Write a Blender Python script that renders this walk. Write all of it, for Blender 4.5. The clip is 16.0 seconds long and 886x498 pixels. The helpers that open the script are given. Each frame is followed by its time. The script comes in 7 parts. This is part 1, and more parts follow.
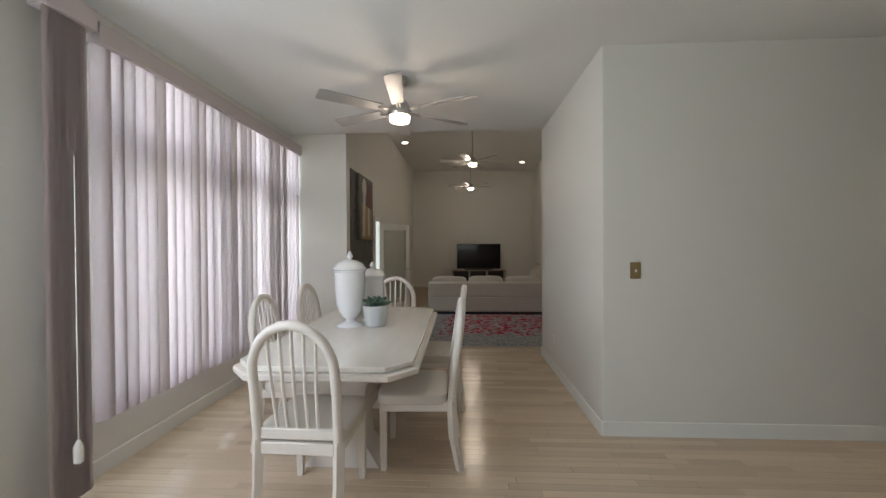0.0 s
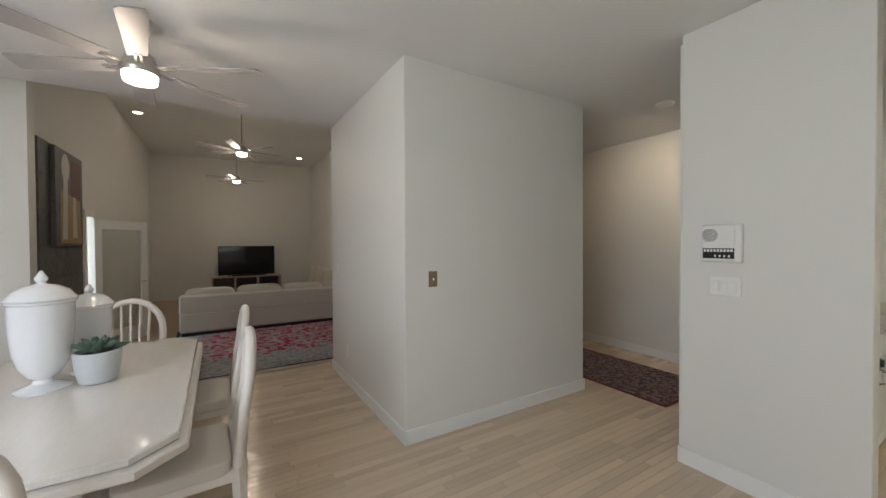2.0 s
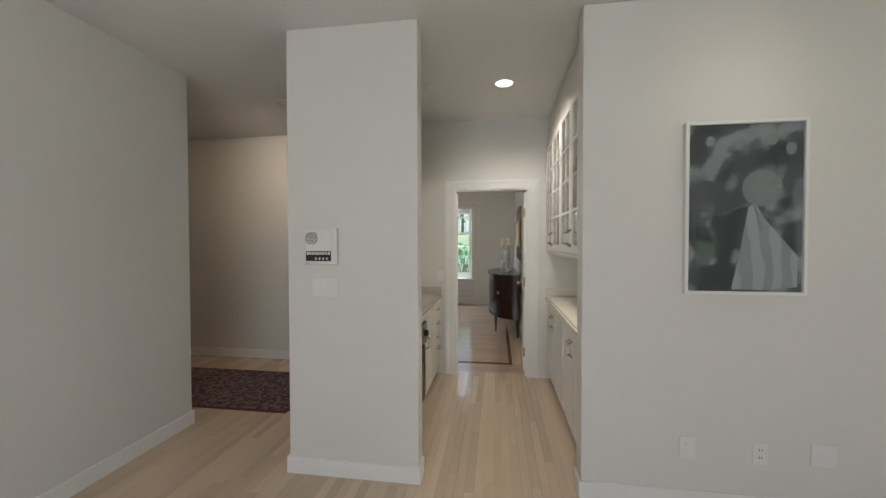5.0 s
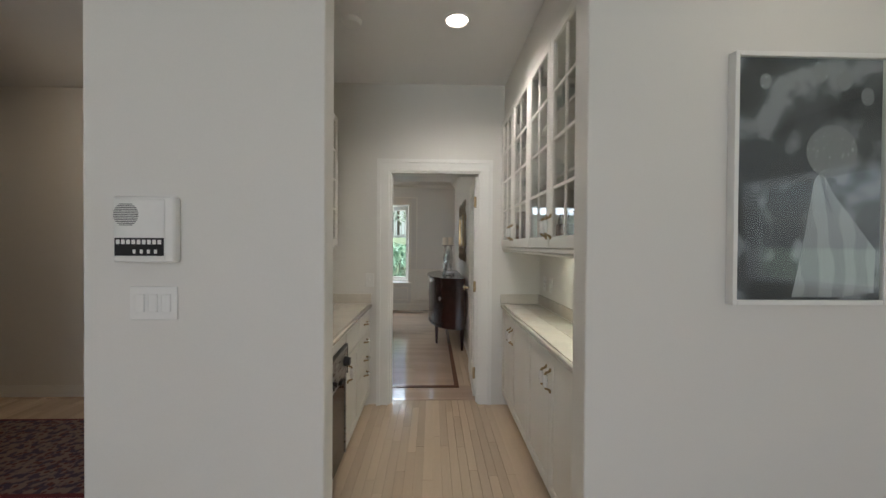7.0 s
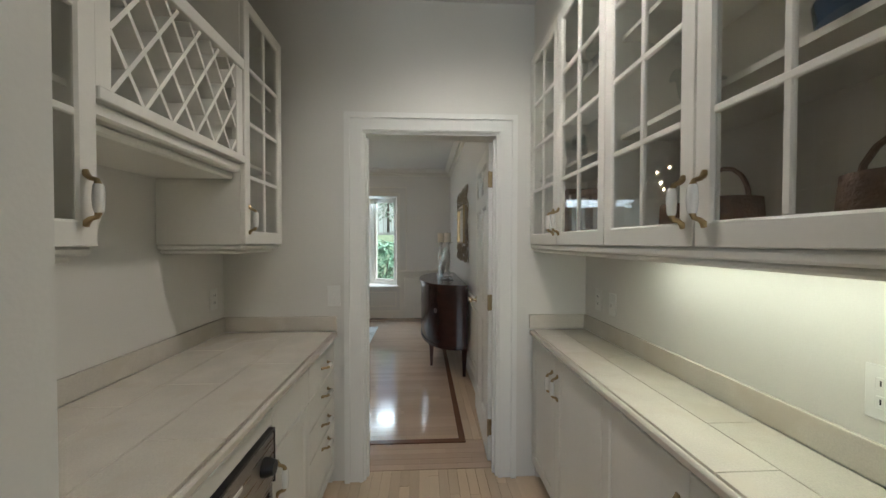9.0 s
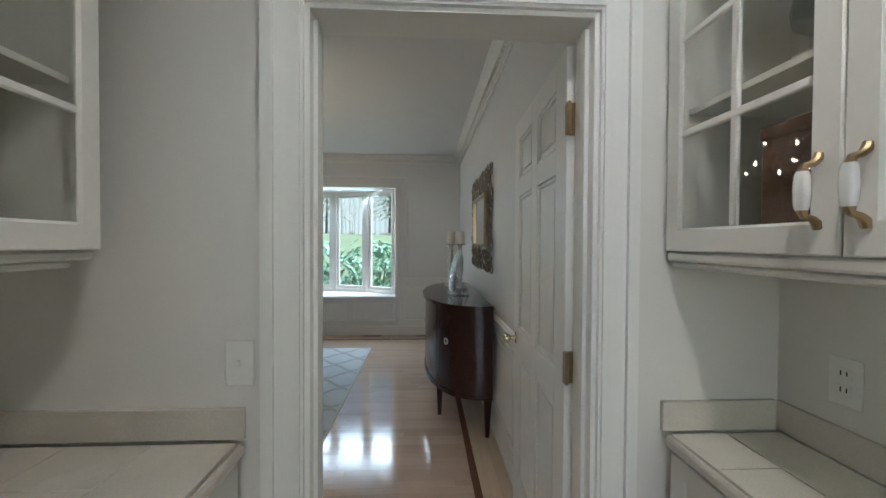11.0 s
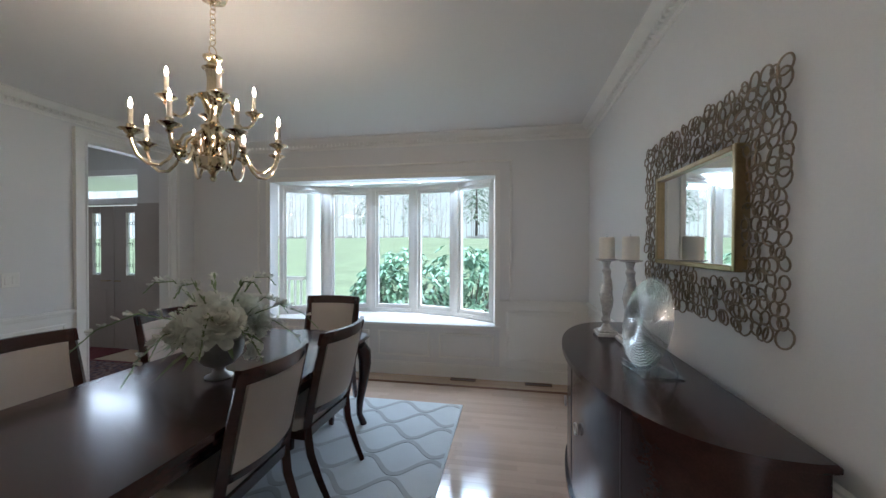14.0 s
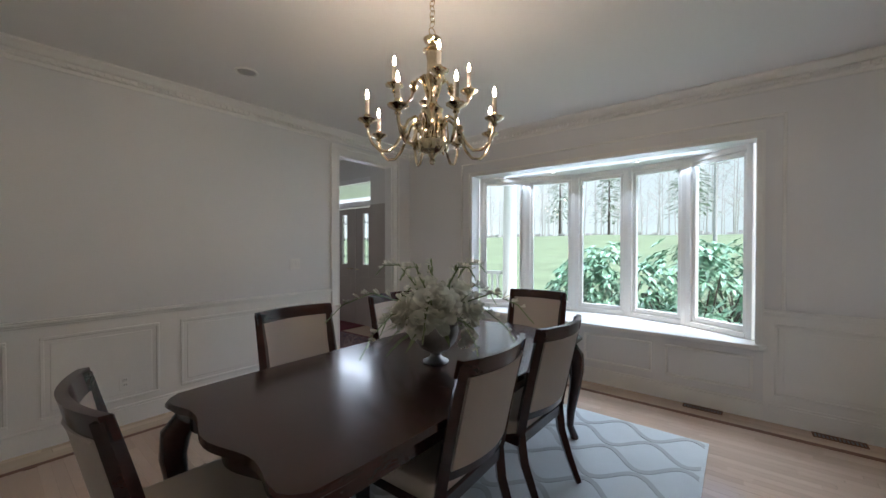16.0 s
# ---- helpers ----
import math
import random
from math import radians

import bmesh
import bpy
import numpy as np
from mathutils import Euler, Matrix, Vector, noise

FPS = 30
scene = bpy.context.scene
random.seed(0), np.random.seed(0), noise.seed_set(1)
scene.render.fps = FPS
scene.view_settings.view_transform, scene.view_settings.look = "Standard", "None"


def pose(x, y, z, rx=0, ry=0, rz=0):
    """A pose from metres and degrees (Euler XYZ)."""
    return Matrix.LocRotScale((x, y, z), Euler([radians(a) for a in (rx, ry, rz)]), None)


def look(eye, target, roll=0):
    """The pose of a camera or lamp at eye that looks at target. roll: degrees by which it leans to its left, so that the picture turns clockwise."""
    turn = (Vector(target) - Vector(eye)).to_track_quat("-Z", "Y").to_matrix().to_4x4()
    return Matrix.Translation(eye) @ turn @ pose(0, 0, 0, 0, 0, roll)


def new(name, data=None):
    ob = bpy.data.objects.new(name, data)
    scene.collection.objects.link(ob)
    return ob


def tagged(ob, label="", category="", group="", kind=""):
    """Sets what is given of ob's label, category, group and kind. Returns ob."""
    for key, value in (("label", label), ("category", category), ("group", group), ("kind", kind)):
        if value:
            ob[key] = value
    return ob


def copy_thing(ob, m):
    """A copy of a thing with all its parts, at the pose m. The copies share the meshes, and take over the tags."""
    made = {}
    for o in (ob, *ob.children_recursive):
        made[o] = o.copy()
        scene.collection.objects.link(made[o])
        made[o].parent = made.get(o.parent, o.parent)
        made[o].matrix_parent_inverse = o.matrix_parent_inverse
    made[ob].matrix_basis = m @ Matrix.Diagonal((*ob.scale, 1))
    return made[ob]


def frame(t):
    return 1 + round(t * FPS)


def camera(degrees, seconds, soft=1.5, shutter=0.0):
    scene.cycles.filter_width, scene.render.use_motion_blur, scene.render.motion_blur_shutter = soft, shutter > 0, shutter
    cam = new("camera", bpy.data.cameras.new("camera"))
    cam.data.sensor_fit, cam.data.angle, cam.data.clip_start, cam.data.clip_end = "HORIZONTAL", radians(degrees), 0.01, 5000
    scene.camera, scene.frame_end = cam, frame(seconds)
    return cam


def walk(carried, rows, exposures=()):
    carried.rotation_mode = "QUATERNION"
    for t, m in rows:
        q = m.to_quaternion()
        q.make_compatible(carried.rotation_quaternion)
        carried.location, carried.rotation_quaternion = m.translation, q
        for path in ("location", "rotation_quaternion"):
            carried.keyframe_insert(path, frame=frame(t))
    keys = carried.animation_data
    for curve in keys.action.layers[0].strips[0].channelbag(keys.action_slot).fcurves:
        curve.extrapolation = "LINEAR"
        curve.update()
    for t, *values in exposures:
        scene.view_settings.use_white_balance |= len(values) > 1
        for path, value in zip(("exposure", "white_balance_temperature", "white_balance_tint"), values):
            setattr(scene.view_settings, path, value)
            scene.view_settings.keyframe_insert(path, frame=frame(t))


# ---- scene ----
cam = camera(100.2, 16.0)
PATH = [
    (0, (-0.073, 0.068, 1.392), (-0.167, 2.066, 1.37), -0.3),
    (0.5, (-0.152, 0.218, 1.396), (0.037, 2.209, 1.372), -0.4),
    (1, (-0.174, 0.334, 1.422), (0.32, 2.272, 1.396), -0.4),
    (1.5, (-0.191, 0.368, 1.45), (0.6, 2.205, 1.421), -0.3),
    (2, (-0.202, 0.369, 1.469), (0.837, 2.077, 1.439), -0.3),
    (2.5, (-0.211, 0.344, 1.481), (1.083, 1.869, 1.454), -0.3),
    (3, (-0.197, 0.304, 1.51), (1.33, 1.595, 1.477), -0.2),
    (3.5, (-0.162, 0.283, 1.517), (1.557, 1.305, 1.485), -0.2),
    (4, (-0.078, 0.274, 1.537), (1.77, 1.038, 1.493), -0.3),
    (4.5, (0.073, 0.283, 1.511), (2.008, 0.788, 1.473), -0.1),
    (5, (0.227, 0.324, 1.489), (2.206, 0.612, 1.449), -0.1),
    (5.2, (0.297, 0.361, 1.482), (2.285, 0.58, 1.442), -0.0),
    (7.5, (1.342, 0.412, 1.407), (3.34, 0.33, 1.381), 0.2),
    (8, (1.611, 0.412, 1.417), (3.608, 0.313, 1.382), 0.0),
    (8.5, (1.891, 0.406, 1.402), (3.889, 0.313, 1.371), -0.0),
    (9, (2.169, 0.441, 1.413), (4.166, 0.332, 1.378), 0.1),
    (9.5, (2.465, 0.438, 1.414), (4.462, 0.33, 1.377), 0.0),
    (10, (2.76, 0.462, 1.404), (4.756, 0.347, 1.371), 0.0),
    (10.2, (2.882, 0.475, 1.409), (4.878, 0.362, 1.377), 0.1),
    (12.3, (4.127, 0.454, 1.442), (6.125, 0.368, 1.411), 0.2),
    (12.5, (4.251, 0.493, 1.459), (6.248, 0.386, 1.426), 0.3),
    (13, (4.531, 0.573, 1.484), (6.53, 0.506, 1.453), 0.2),
    (13.5, (4.76, 0.647, 1.5), (6.757, 0.757, 1.481), 0.1),
    (14, (4.953, 0.745, 1.491), (6.92, 1.106, 1.473), 0.1),
    (14.5, (5.09, 0.869, 1.471), (6.997, 1.471, 1.453), 0.2),
    (15, (5.15, 0.947, 1.457), (6.971, 1.775, 1.437), 0.1),
    (15.5, (5.178, 0.999, 1.432), (6.88, 2.048, 1.414), 0.0),
    (16, (5.17, 1.023, 1.412), (6.731, 2.273, 1.388), 0.0),
]
LIGHT = [(0, 0.34, 6250, 12), (1, 0.38, 6250, 12), (2, 0.54, 6250, 13), (3.5, 0.52, 6250, 14), (5, 0.38, 6300, 15), (8, 0.22, 6150, 14), (9.5, 0.18, 6050, 11), (12.5, 0.36, 5350, 13), (14, 0.38, 5550, 17), (16, 0.36, 5850, 19)]
walk(cam, [(t, look(eye, target, roll)) for t, eye, target, roll in PATH], LIGHT)

# ---- world and large lights ----
world = bpy.data.worlds.new("sky")
scene.world = world
world.use_nodes = True
wn = world.node_tree.nodes
sky = wn.new("ShaderNodeTexSky")
sky.sky_type = "NISHITA"
sky.sun_disc = False
sky.sun_elevation, sky.sun_rotation = radians(62), radians(180)
sky.dust_density = 4.0
world.node_tree.links.new(sky.outputs[0], wn["Background"].inputs[0])
wn["Background"].inputs[1].default_value = 0.15


def lamp(name, kind, matrix, energy, color=(1, 1, 1), **kw):
    data = bpy.data.lights.new(name, kind)
    data.energy, data.color = energy, color
    for key, value in kw.items():
        if key == "size":
            data.size = value
        elif key == "size_y":
            data.shape, data.size_y = "RECTANGLE", value
        elif key == "angle":
            data.angle = value
        elif key == "radius":
            data.shadow_soft_size = value
        elif key == "spot":
            data.spot_size, data.spot_blend = value, 0.8
    ob = new(name, data)
    ob.matrix_world = matrix
    return ob


lamp("sun", "SUN", look((4, -25, 48), (4, 0, 0)), 4.6, (1.0, 0.96, 0.9), angle=radians(15))
DAY = (0.86, 0.94, 1.0)
# area lamps standing in for daylight at the windows
lamp("daylight_nook_window", "AREA", look((-3.1, 3.3, 1.7), (0, 3.35, 1.2)), 165, DAY, size=3.4, size_y=2.6)
# fill from an unseen west window, aimed at the pier and corner block
lamp("unseen_west_window_fill", "AREA", look((-2.1, 0.6, 1.6), (1.5, 1.75, 1.1)), 36, DAY, size=1.8, size_y=1.3)
# fill for the south-facing walls, through an added window out of view
lamp("unseen_south_window_fill", "AREA", look((0.2, -3.55, 1.6), (0.6, 1.0, 1.2)), 4, DAY, size=1.9, size_y=1.2)
lamp("daylight_bay_window", "AREA", look((9.46, 2.28, 2.225), (8.5, 2.28, 0.9)), 11, (0.76, 0.91, 1.0), size=2.3, size_y=0.3)
# added lamp outdoors, above the window's view, brightening dining floor and table
lamp("garden_fill_unseen", "AREA", look((11.3, 2.3, 3.5), (7.4, 2.3, 0.5)), 215, (0.8, 0.93, 1.0), size=3.6, size_y=1.3)
lamp("daylight_living_doors", "AREA", look((-2.3, 7.87, 1.1), (1, 8.0, 0.9)), 8, DAY, size=0.5, size_y=1.8)
lamp("daylight_front_door", "AREA", look((9.34, 6.35, 2.32), (8.0, 6.2, 1.2)), 12, DAY, size=1.4, size_y=0.28)

# ---- materials ----


def link(mat, a, b):
    mat.node_tree.links.new(a, b)


def surface(name, base, rough=0.5, metal=0.0, var=0.06, scale=3.0, fine=60.0, bump=0.05, coat=0.0, stretch=(1, 1, 1), island="", spec=0.5):
    """A node material: two scales of noise in colour and gloss, and a fine relief."""
    mat = bpy.data.materials.new(name)
    mat.use_nodes = True
    n = mat.node_tree.nodes
    b = n["Principled BSDF"]
    b.inputs["Metallic"].default_value = metal
    b.inputs["Coat Weight"].default_value = coat
    b.inputs["Specular IOR Level"].default_value = spec
    tc = n.new("ShaderNodeTexCoord")
    mp = n.new("ShaderNodeMapping")
    mp.inputs["Scale"].default_value = stretch
    link(mat, tc.outputs["Object"], mp.inputs[0])
    big, small = n.new("ShaderNodeTexNoise"), n.new("ShaderNodeTexNoise")
    big.inputs["Scale"].default_value, small.inputs["Scale"].default_value = scale, fine
    big.inputs["Detail"].default_value = small.inputs["Detail"].default_value = 4
    link(mat, mp.outputs[0], big.inputs["Vector"])
    link(mat, mp.outputs[0], small.inputs["Vector"])
    add = n.new("ShaderNodeMath")
    add.operation = "ADD"
    link(mat, big.outputs[0], add.inputs[0])
    link(mat, small.outputs[0], add.inputs[1])
    half = n.new("ShaderNodeMath")
    half.operation = "MULTIPLY"
    half.inputs[1].default_value = 0.5
    link(mat, add.outputs[0], half.inputs[0])
    source = half.outputs[0]
    if island:
        pick = n.new("ShaderNodeObjectInfo" if island == "object" else "ShaderNodeNewGeometry")
        rnd = pick.outputs["Random" if island == "object" else "Random Per Island"]
        mix = n.new("ShaderNodeMix")
        mix.inputs[0].default_value = 0.45
        link(mat, half.outputs[0], mix.inputs[2])
        link(mat, rnd, mix.inputs[3])
        source = mix.outputs[0]
        off = n.new("ShaderNodeCombineXYZ")
        tie = n.new("ShaderNodeMath")
        tie.operation = "MULTIPLY"
        tie.inputs[1].default_value = 37.0
        link(mat, rnd, tie.inputs[0])
        link(mat, tie.outputs[0], off.inputs[0])
        link(mat, tie.outputs[0], off.inputs[1])
        link(mat, off.outputs[0], mp.inputs["Location"])
    ramp = n.new("ShaderNodeValToRGB")
    e = ramp.color_ramp.elements
    e[0].position, e[1].position = (0.3, 0.7) if not island else (0.12, 0.88)
    e[0].color = [max(0, c * (1 - var)) for c in base] + [1]
    e[1].color = [min(1, c * (1 + var)) for c in base] + [1]
    link(mat, source, ramp.inputs[0])
    link(mat, ramp.outputs[0], b.inputs["Base Color"])
    ro = n.new("ShaderNodeMapRange")
    ro.inputs["To Min"].default_value, ro.inputs["To Max"].default_value = max(0.02, rough * 0.8), min(1, rough * 1.2)
    link(mat, big.outputs[0], ro.inputs[0])
    link(mat, ro.outputs[0], b.inputs["Roughness"])
    if bump:
        bp = n.new("ShaderNodeBump")
        bp.inputs["Strength"].default_value, bp.inputs["Distance"].default_value = bump, 0.01
        link(mat, small.outputs[0], bp.inputs["Height"])
        link(mat, bp.outputs[0], b.inputs["Normal"])
    return mat


def glowing(name, color, strength):
    mat = bpy.data.materials.new(name)
    mat.use_nodes = True
    b = mat.node_tree.nodes["Principled BSDF"]
    b.inputs["Base Color"].default_value = (0.9, 0.88, 0.84, 1)
    b.inputs["Emission Color"].default_value = (*color, 1)
    b.inputs["Emission Strength"].default_value = strength
    return mat


def glass_pane(name, tint=(0.95, 0.98, 0.97), gloss=0.12, rough=0.02):
    """A thin pane: clear, with a mirror-like sheen."""
    mat = bpy.data.materials.new(name)
    mat.use_nodes = True
    n = mat.node_tree.nodes
    n.remove(n["Principled BSDF"])
    tr, gl, mx = n.new("ShaderNodeBsdfTransparent"), n.new("ShaderNodeBsdfGlossy"), n.new("ShaderNodeMixShader")
    lw, pw, fr = n.new("ShaderNodeLayerWeight"), n.new("ShaderNodeMath"), n.new("ShaderNodeMath")
    pw.operation, fr.operation = "POWER", "MULTIPLY_ADD"
    pw.inputs[1].default_value = 4.0
    fr.inputs[1].default_value, fr.inputs[2].default_value = 0.55, 0.02 + 0.1 * gloss
    link(mat, lw.outputs["Facing"], pw.inputs[0])
    link(mat, pw.outputs[0], fr.inputs[0])
    tr.inputs[0].default_value = (*tint, 1)
    gl.inputs["Roughness"].default_value = rough
    link(mat, fr.outputs[0], mx.inputs[0])
    link(mat, tr.outputs[0], mx.inputs[1])
    link(mat, gl.outputs[0], mx.inputs[2])
    link(mat, mx.outputs[0], n["Material Output"].inputs[0])
    return mat


def two_tone(name, a, b, kind, scale, rough=0.9, width=0.5, bump=0.3, extra=None, stretch=(1, 1, 1)):
    """A woven or veined surface of two or three colours."""
    mat = surface(name, a, rough, var=0.12, scale=6, fine=220, bump=bump)
    n = mat.node_tree.nodes
    p = n["Principled BSDF"]
    base = p.inputs["Base Color"].links[0].from_socket
    tc, mp = n.new("ShaderNodeTexCoord"), n.new("ShaderNodeMapping")
    mp.inputs["Scale"].default_value = stretch
    link(mat, tc.outputs["Object"], mp.inputs[0])
    if kind == "voronoi":
        tex = n.new("ShaderNodeTexVoronoi")
        out = tex.outputs["Distance"]
    elif kind == "noise":
        tex = n.new("ShaderNodeTexNoise")
        tex.inputs["Detail"].default_value = 6
        out = tex.outputs[0]
    else:
        tex = n.new("ShaderNodeTexWave")
        tex.inputs["Distortion"].default_value = 6
        out = tex.outputs[1]
    tex.inputs["Scale"].default_value = scale
    link(mat, mp.outputs[0], tex.inputs["Vector"])
    ramp = n.new("ShaderNodeValToRGB")
    e = ramp.color_ramp.elements
    e[0].position, e[1].position = width - 0.04, width + 0.04
    link(mat, out, ramp.inputs[0])
    mix = n.new("ShaderNodeMix")
    mix.data_type = "RGBA"
    link(mat, ramp.outputs[0], mix.inputs[0])
    link(mat, base, mix.inputs[6])
    mix.inputs[7].default_value = (*b, 1)
    last = mix.outputs[2]
    if extra:
        t2 = n.new("ShaderNodeTexNoise")
        t2.inputs["Scale"].default_value = extra[1]
        link(mat, mp.outputs[0], t2.inputs["Vector"])
        r2 = n.new("ShaderNodeValToRGB")
        r2.color_ramp.elements[0].position, r2.color_ramp.elements[1].position = 0.5, 0.58
        link(mat, t2.outputs[0], r2.inputs[0])
        m2 = n.new("ShaderNodeMix")
        m2.data_type = "RGBA"
        link(mat, r2.outputs[0], m2.inputs[0])
        link(mat, last, m2.inputs[6])
        m2.inputs[7].default_value = (*extra[0], 1)
        last = m2.outputs[2]
    link(mat, last, p.inputs["Base Color"])
    return mat


WALL = surface("wall_paint", (0.72, 0.7, 0.65), 0.55, var=0.025, scale=1.2, fine=180, bump=0.04)
DINING = surface("dining_wall_paint", (0.73, 0.725, 0.71), 0.5, var=0.025, scale=1.2, fine=180, bump=0.04)
CEIL = surface("ceiling_paint", (0.76, 0.75, 0.73), 0.8, var=0.02, scale=1.0, fine=150, bump=0.05)
TRIM = surface("trim_paint", (0.8, 0.79, 0.75), 0.45, var=0.02, scale=4, fine=90, bump=0.02)
CABINET = surface("cabinet_lacquer", (0.78, 0.76, 0.7), 0.42, var=0.02, scale=4, fine=60, bump=0.015)
CABIN = surface("cabinet_inside", (0.72, 0.69, 0.63), 0.6, var=0.05, scale=4, fine=60)
OAK = dict(rough=0.18, spec=0.8, var=0.2, scale=2.5, fine=26, bump=0.03, stretch=(1.0, 9.0, 4.0))
OAK_A = surface("bleached_oak_piece", (0.6, 0.47, 0.34), island="object", **OAK)
OAK_B = surface("bleached_oak_strip", (0.6, 0.47, 0.34), island="island", **OAK)
OAK_D = dict(rough=0.1, spec=1.0, coat=0.5, var=0.14, scale=2.5, fine=26, bump=0.03, stretch=(9.0, 1.0, 4.0))
OAK_C = surface("honey_oak_piece", (0.56, 0.42, 0.32), island="object", **OAK_D)
OAK_E = surface("honey_oak_strip", (0.56, 0.42, 0.32), island="island", **OAK_D)
WALNUT = surface("walnut_inlay", (0.16, 0.08, 0.05), 0.22, var=0.2, scale=3, fine=40)
DARK = surface("mahogany_varnish", (0.04, 0.015, 0.012), 0.2, var=0.3, scale=3, fine=30, bump=0.02, stretch=(1, 6, 6), coat=0.1)
LINEN = surface("beige_linen", (0.5, 0.45, 0.4), 0.9, var=0.06, scale=5, fine=320, bump=0.25)
PICKLED = surface("pickled_white_wood", (0.72, 0.66, 0.6), 0.35, var=0.05, scale=3, fine=40, bump=0.03, stretch=(1, 1, 5))
GLOSSTOP = surface("glossy_pickled_top", (0.78, 0.74, 0.68), 0.12, var=0.05, scale=3, fine=22, bump=0.01, stretch=(6, 1, 1), coat=0.3)
SEAT = surface("ivory_seat_cloth", (0.62, 0.57, 0.5), 0.85, var=0.05, scale=6, fine=250, bump=0.2)
MARBLE = two_tone("cream_marble_tile", (0.62, 0.575, 0.5), (0.6, 0.545, 0.46), "noise", 5.0, rough=0.2, width=0.56, bump=0.0)
BRASS = surface("polished_brass", (0.68, 0.58, 0.4), 0.14, 1.0, var=0.12, scale=12, fine=60, bump=0.02)
OLDBRASS = surface("antique_brass", (0.36, 0.27, 0.15), 0.3, 1.0, var=0.15, scale=20, fine=80)
NICKEL = surface("brushed_nickel", (0.5, 0.48, 0.45), 0.3, 1.0, var=0.08, scale=10, fine=90)
BLADE = surface("silver_fan_blade", (0.36, 0.34, 0.33), 0.45, 0.2, var=0.05, scale=5, fine=80)
CERAMIC = surface("white_ceramic", (0.82, 0.82, 0.82), 0.12, var=0.015, scale=5, fine=40, bump=0.0, coat=0.4)
PORCELAIN = surface("white_porcelain", (0.85, 0.84, 0.8), 0.15, var=0.01, bump=0.0)
POT = surface("grey_cement_pot", (0.55, 0.56, 0.56), 0.6, var=0.05, scale=12, fine=90, bump=0.1)
SUCC = surface("succulent_leaf", (0.08, 0.13, 0.09), 0.5, var=0.3, scale=25, fine=80)
SOIL = surface("dark_soil", (0.05, 0.04, 0.03), 0.95, var=0.3, scale=40, fine=120, bump=0.5)
SOFA = surface("cream_sofa_cloth", (0.56, 0.51, 0.43), 0.9, var=0.05, scale=4, fine=260, bump=0.2)
BLACK = surface("black_plastic", (0.012, 0.012, 0.013), 0.3, var=0.2, scale=8, fine=80)
SCREEN = surface("tv_screen", (0.008, 0.008, 0.009), 0.08, var=0.1, bump=0.0)
STEEL = surface("brushed_steel", (0.36, 0.34, 0.32), 0.28, 0.9, var=0.08, scale=4, fine=60, stretch=(1, 1, 20))
PLASTIC = surface("white_plastic", (0.78, 0.77, 0.73), 0.35, var=0.02, bump=0.0)
SLATE = surface("dark_slate", (0.11, 0.1, 0.09), 0.6, var=0.45, scale=2.2, fine=14, bump=0.4)
MIRROR = surface("mirror_silver", (0.9, 0.92, 0.91), 0.015, 1.0, var=0.0, bump=0.0)
PEWTER = surface("champagne_metal", (0.24, 0.19, 0.14), 0.42, 1.0, var=0.25, scale=30, fine=120, bump=0.1)
MERCURY = surface("mercury_glass", (0.72, 0.69, 0.65), 0.2, 0.35, var=0.3, scale=25, fine=70, bump=0.15)
WAX = surface("ivory_wax", (0.8, 0.74, 0.64), 0.55, var=0.03, scale=8, fine=60)
PETAL = surface("white_petal", (0.82, 0.82, 0.74), 0.6, var=0.08, scale=30, fine=90)
_n = PETAL.node_tree.nodes
_tr, _mx = _n.new("ShaderNodeBsdfTranslucent"), _n.new("ShaderNodeMixShader")
_tr.inputs[0].default_value = (0.85, 0.86, 0.78, 1)
_mx.inputs[0].default_value = 0.45
link(PETAL, _n["Principled BSDF"].outputs[0], _mx.inputs[1])
link(PETAL, _tr.outputs[0], _mx.inputs[2])
link(PETAL, _mx.outputs[0], _n["Material Output"].inputs[0])
LEAF = surface("flower_leaf", (0.2, 0.28, 0.13), 0.5, var=0.35, scale=20, fine=90)
BOWL = surface("silver_bowl", (0.38, 0.37, 0.36), 0.32, 0.7, var=0.15, scale=14, fine=60, bump=0.1)
BULB = glowing("lamp_bulb", (1.0, 0.78, 0.52), 285)
CANDLE = surface("candle_sleeve", (0.55, 0.5, 0.42), 0.5, var=0.03)
CANGLOW = glowing("downlight_glow", (1.0, 0.86, 0.68), 9)
FANGLOW = glowing("fan_light_glow", (1.0, 0.88, 0.68), 7)
CLEAR = glass_pane("window_glass")
SHOWCASE = glass_pane("cabinet_glass", (0.94, 0.94, 0.92), 0.2)
CRYSTAL = glass_pane("crystal", (0.9, 0.93, 0.93), 0.3, 0.05)
VANE = bpy.data.materials.new("blind_fabric")
VANE.use_nodes = True
_n = VANE.node_tree.nodes
_tr, _df, _mx = _n.new("ShaderNodeBsdfTranslucent"), _n["Principled BSDF"], _n.new("ShaderNodeMixShader")
_tr.inputs[0].default_value = (0.62, 0.56, 0.57, 1)
_df.inputs["Base Color"].default_value = (0.6, 0.53, 0.53, 1)
_df.inputs["Roughness"].default_value = 0.8
_ns = _n.new("ShaderNodeTexNoise")
_ns.inputs["Scale"].default_value = 300
_bp = _n.new("ShaderNodeBump")
_bp.inputs["Strength"].default_value = 0.15
link(VANE, _ns.outputs[0], _bp.inputs["Height"])
link(VANE, _bp.outputs[0], _df.inputs["Normal"])
_mx.inputs[0].default_value = 0.11
link(VANE, _df.outputs[0], _mx.inputs[1])
link(VANE, _tr.outputs[0], _mx.inputs[2])
link(VANE, _mx.outputs[0], _n["Material Output"].inputs[0])
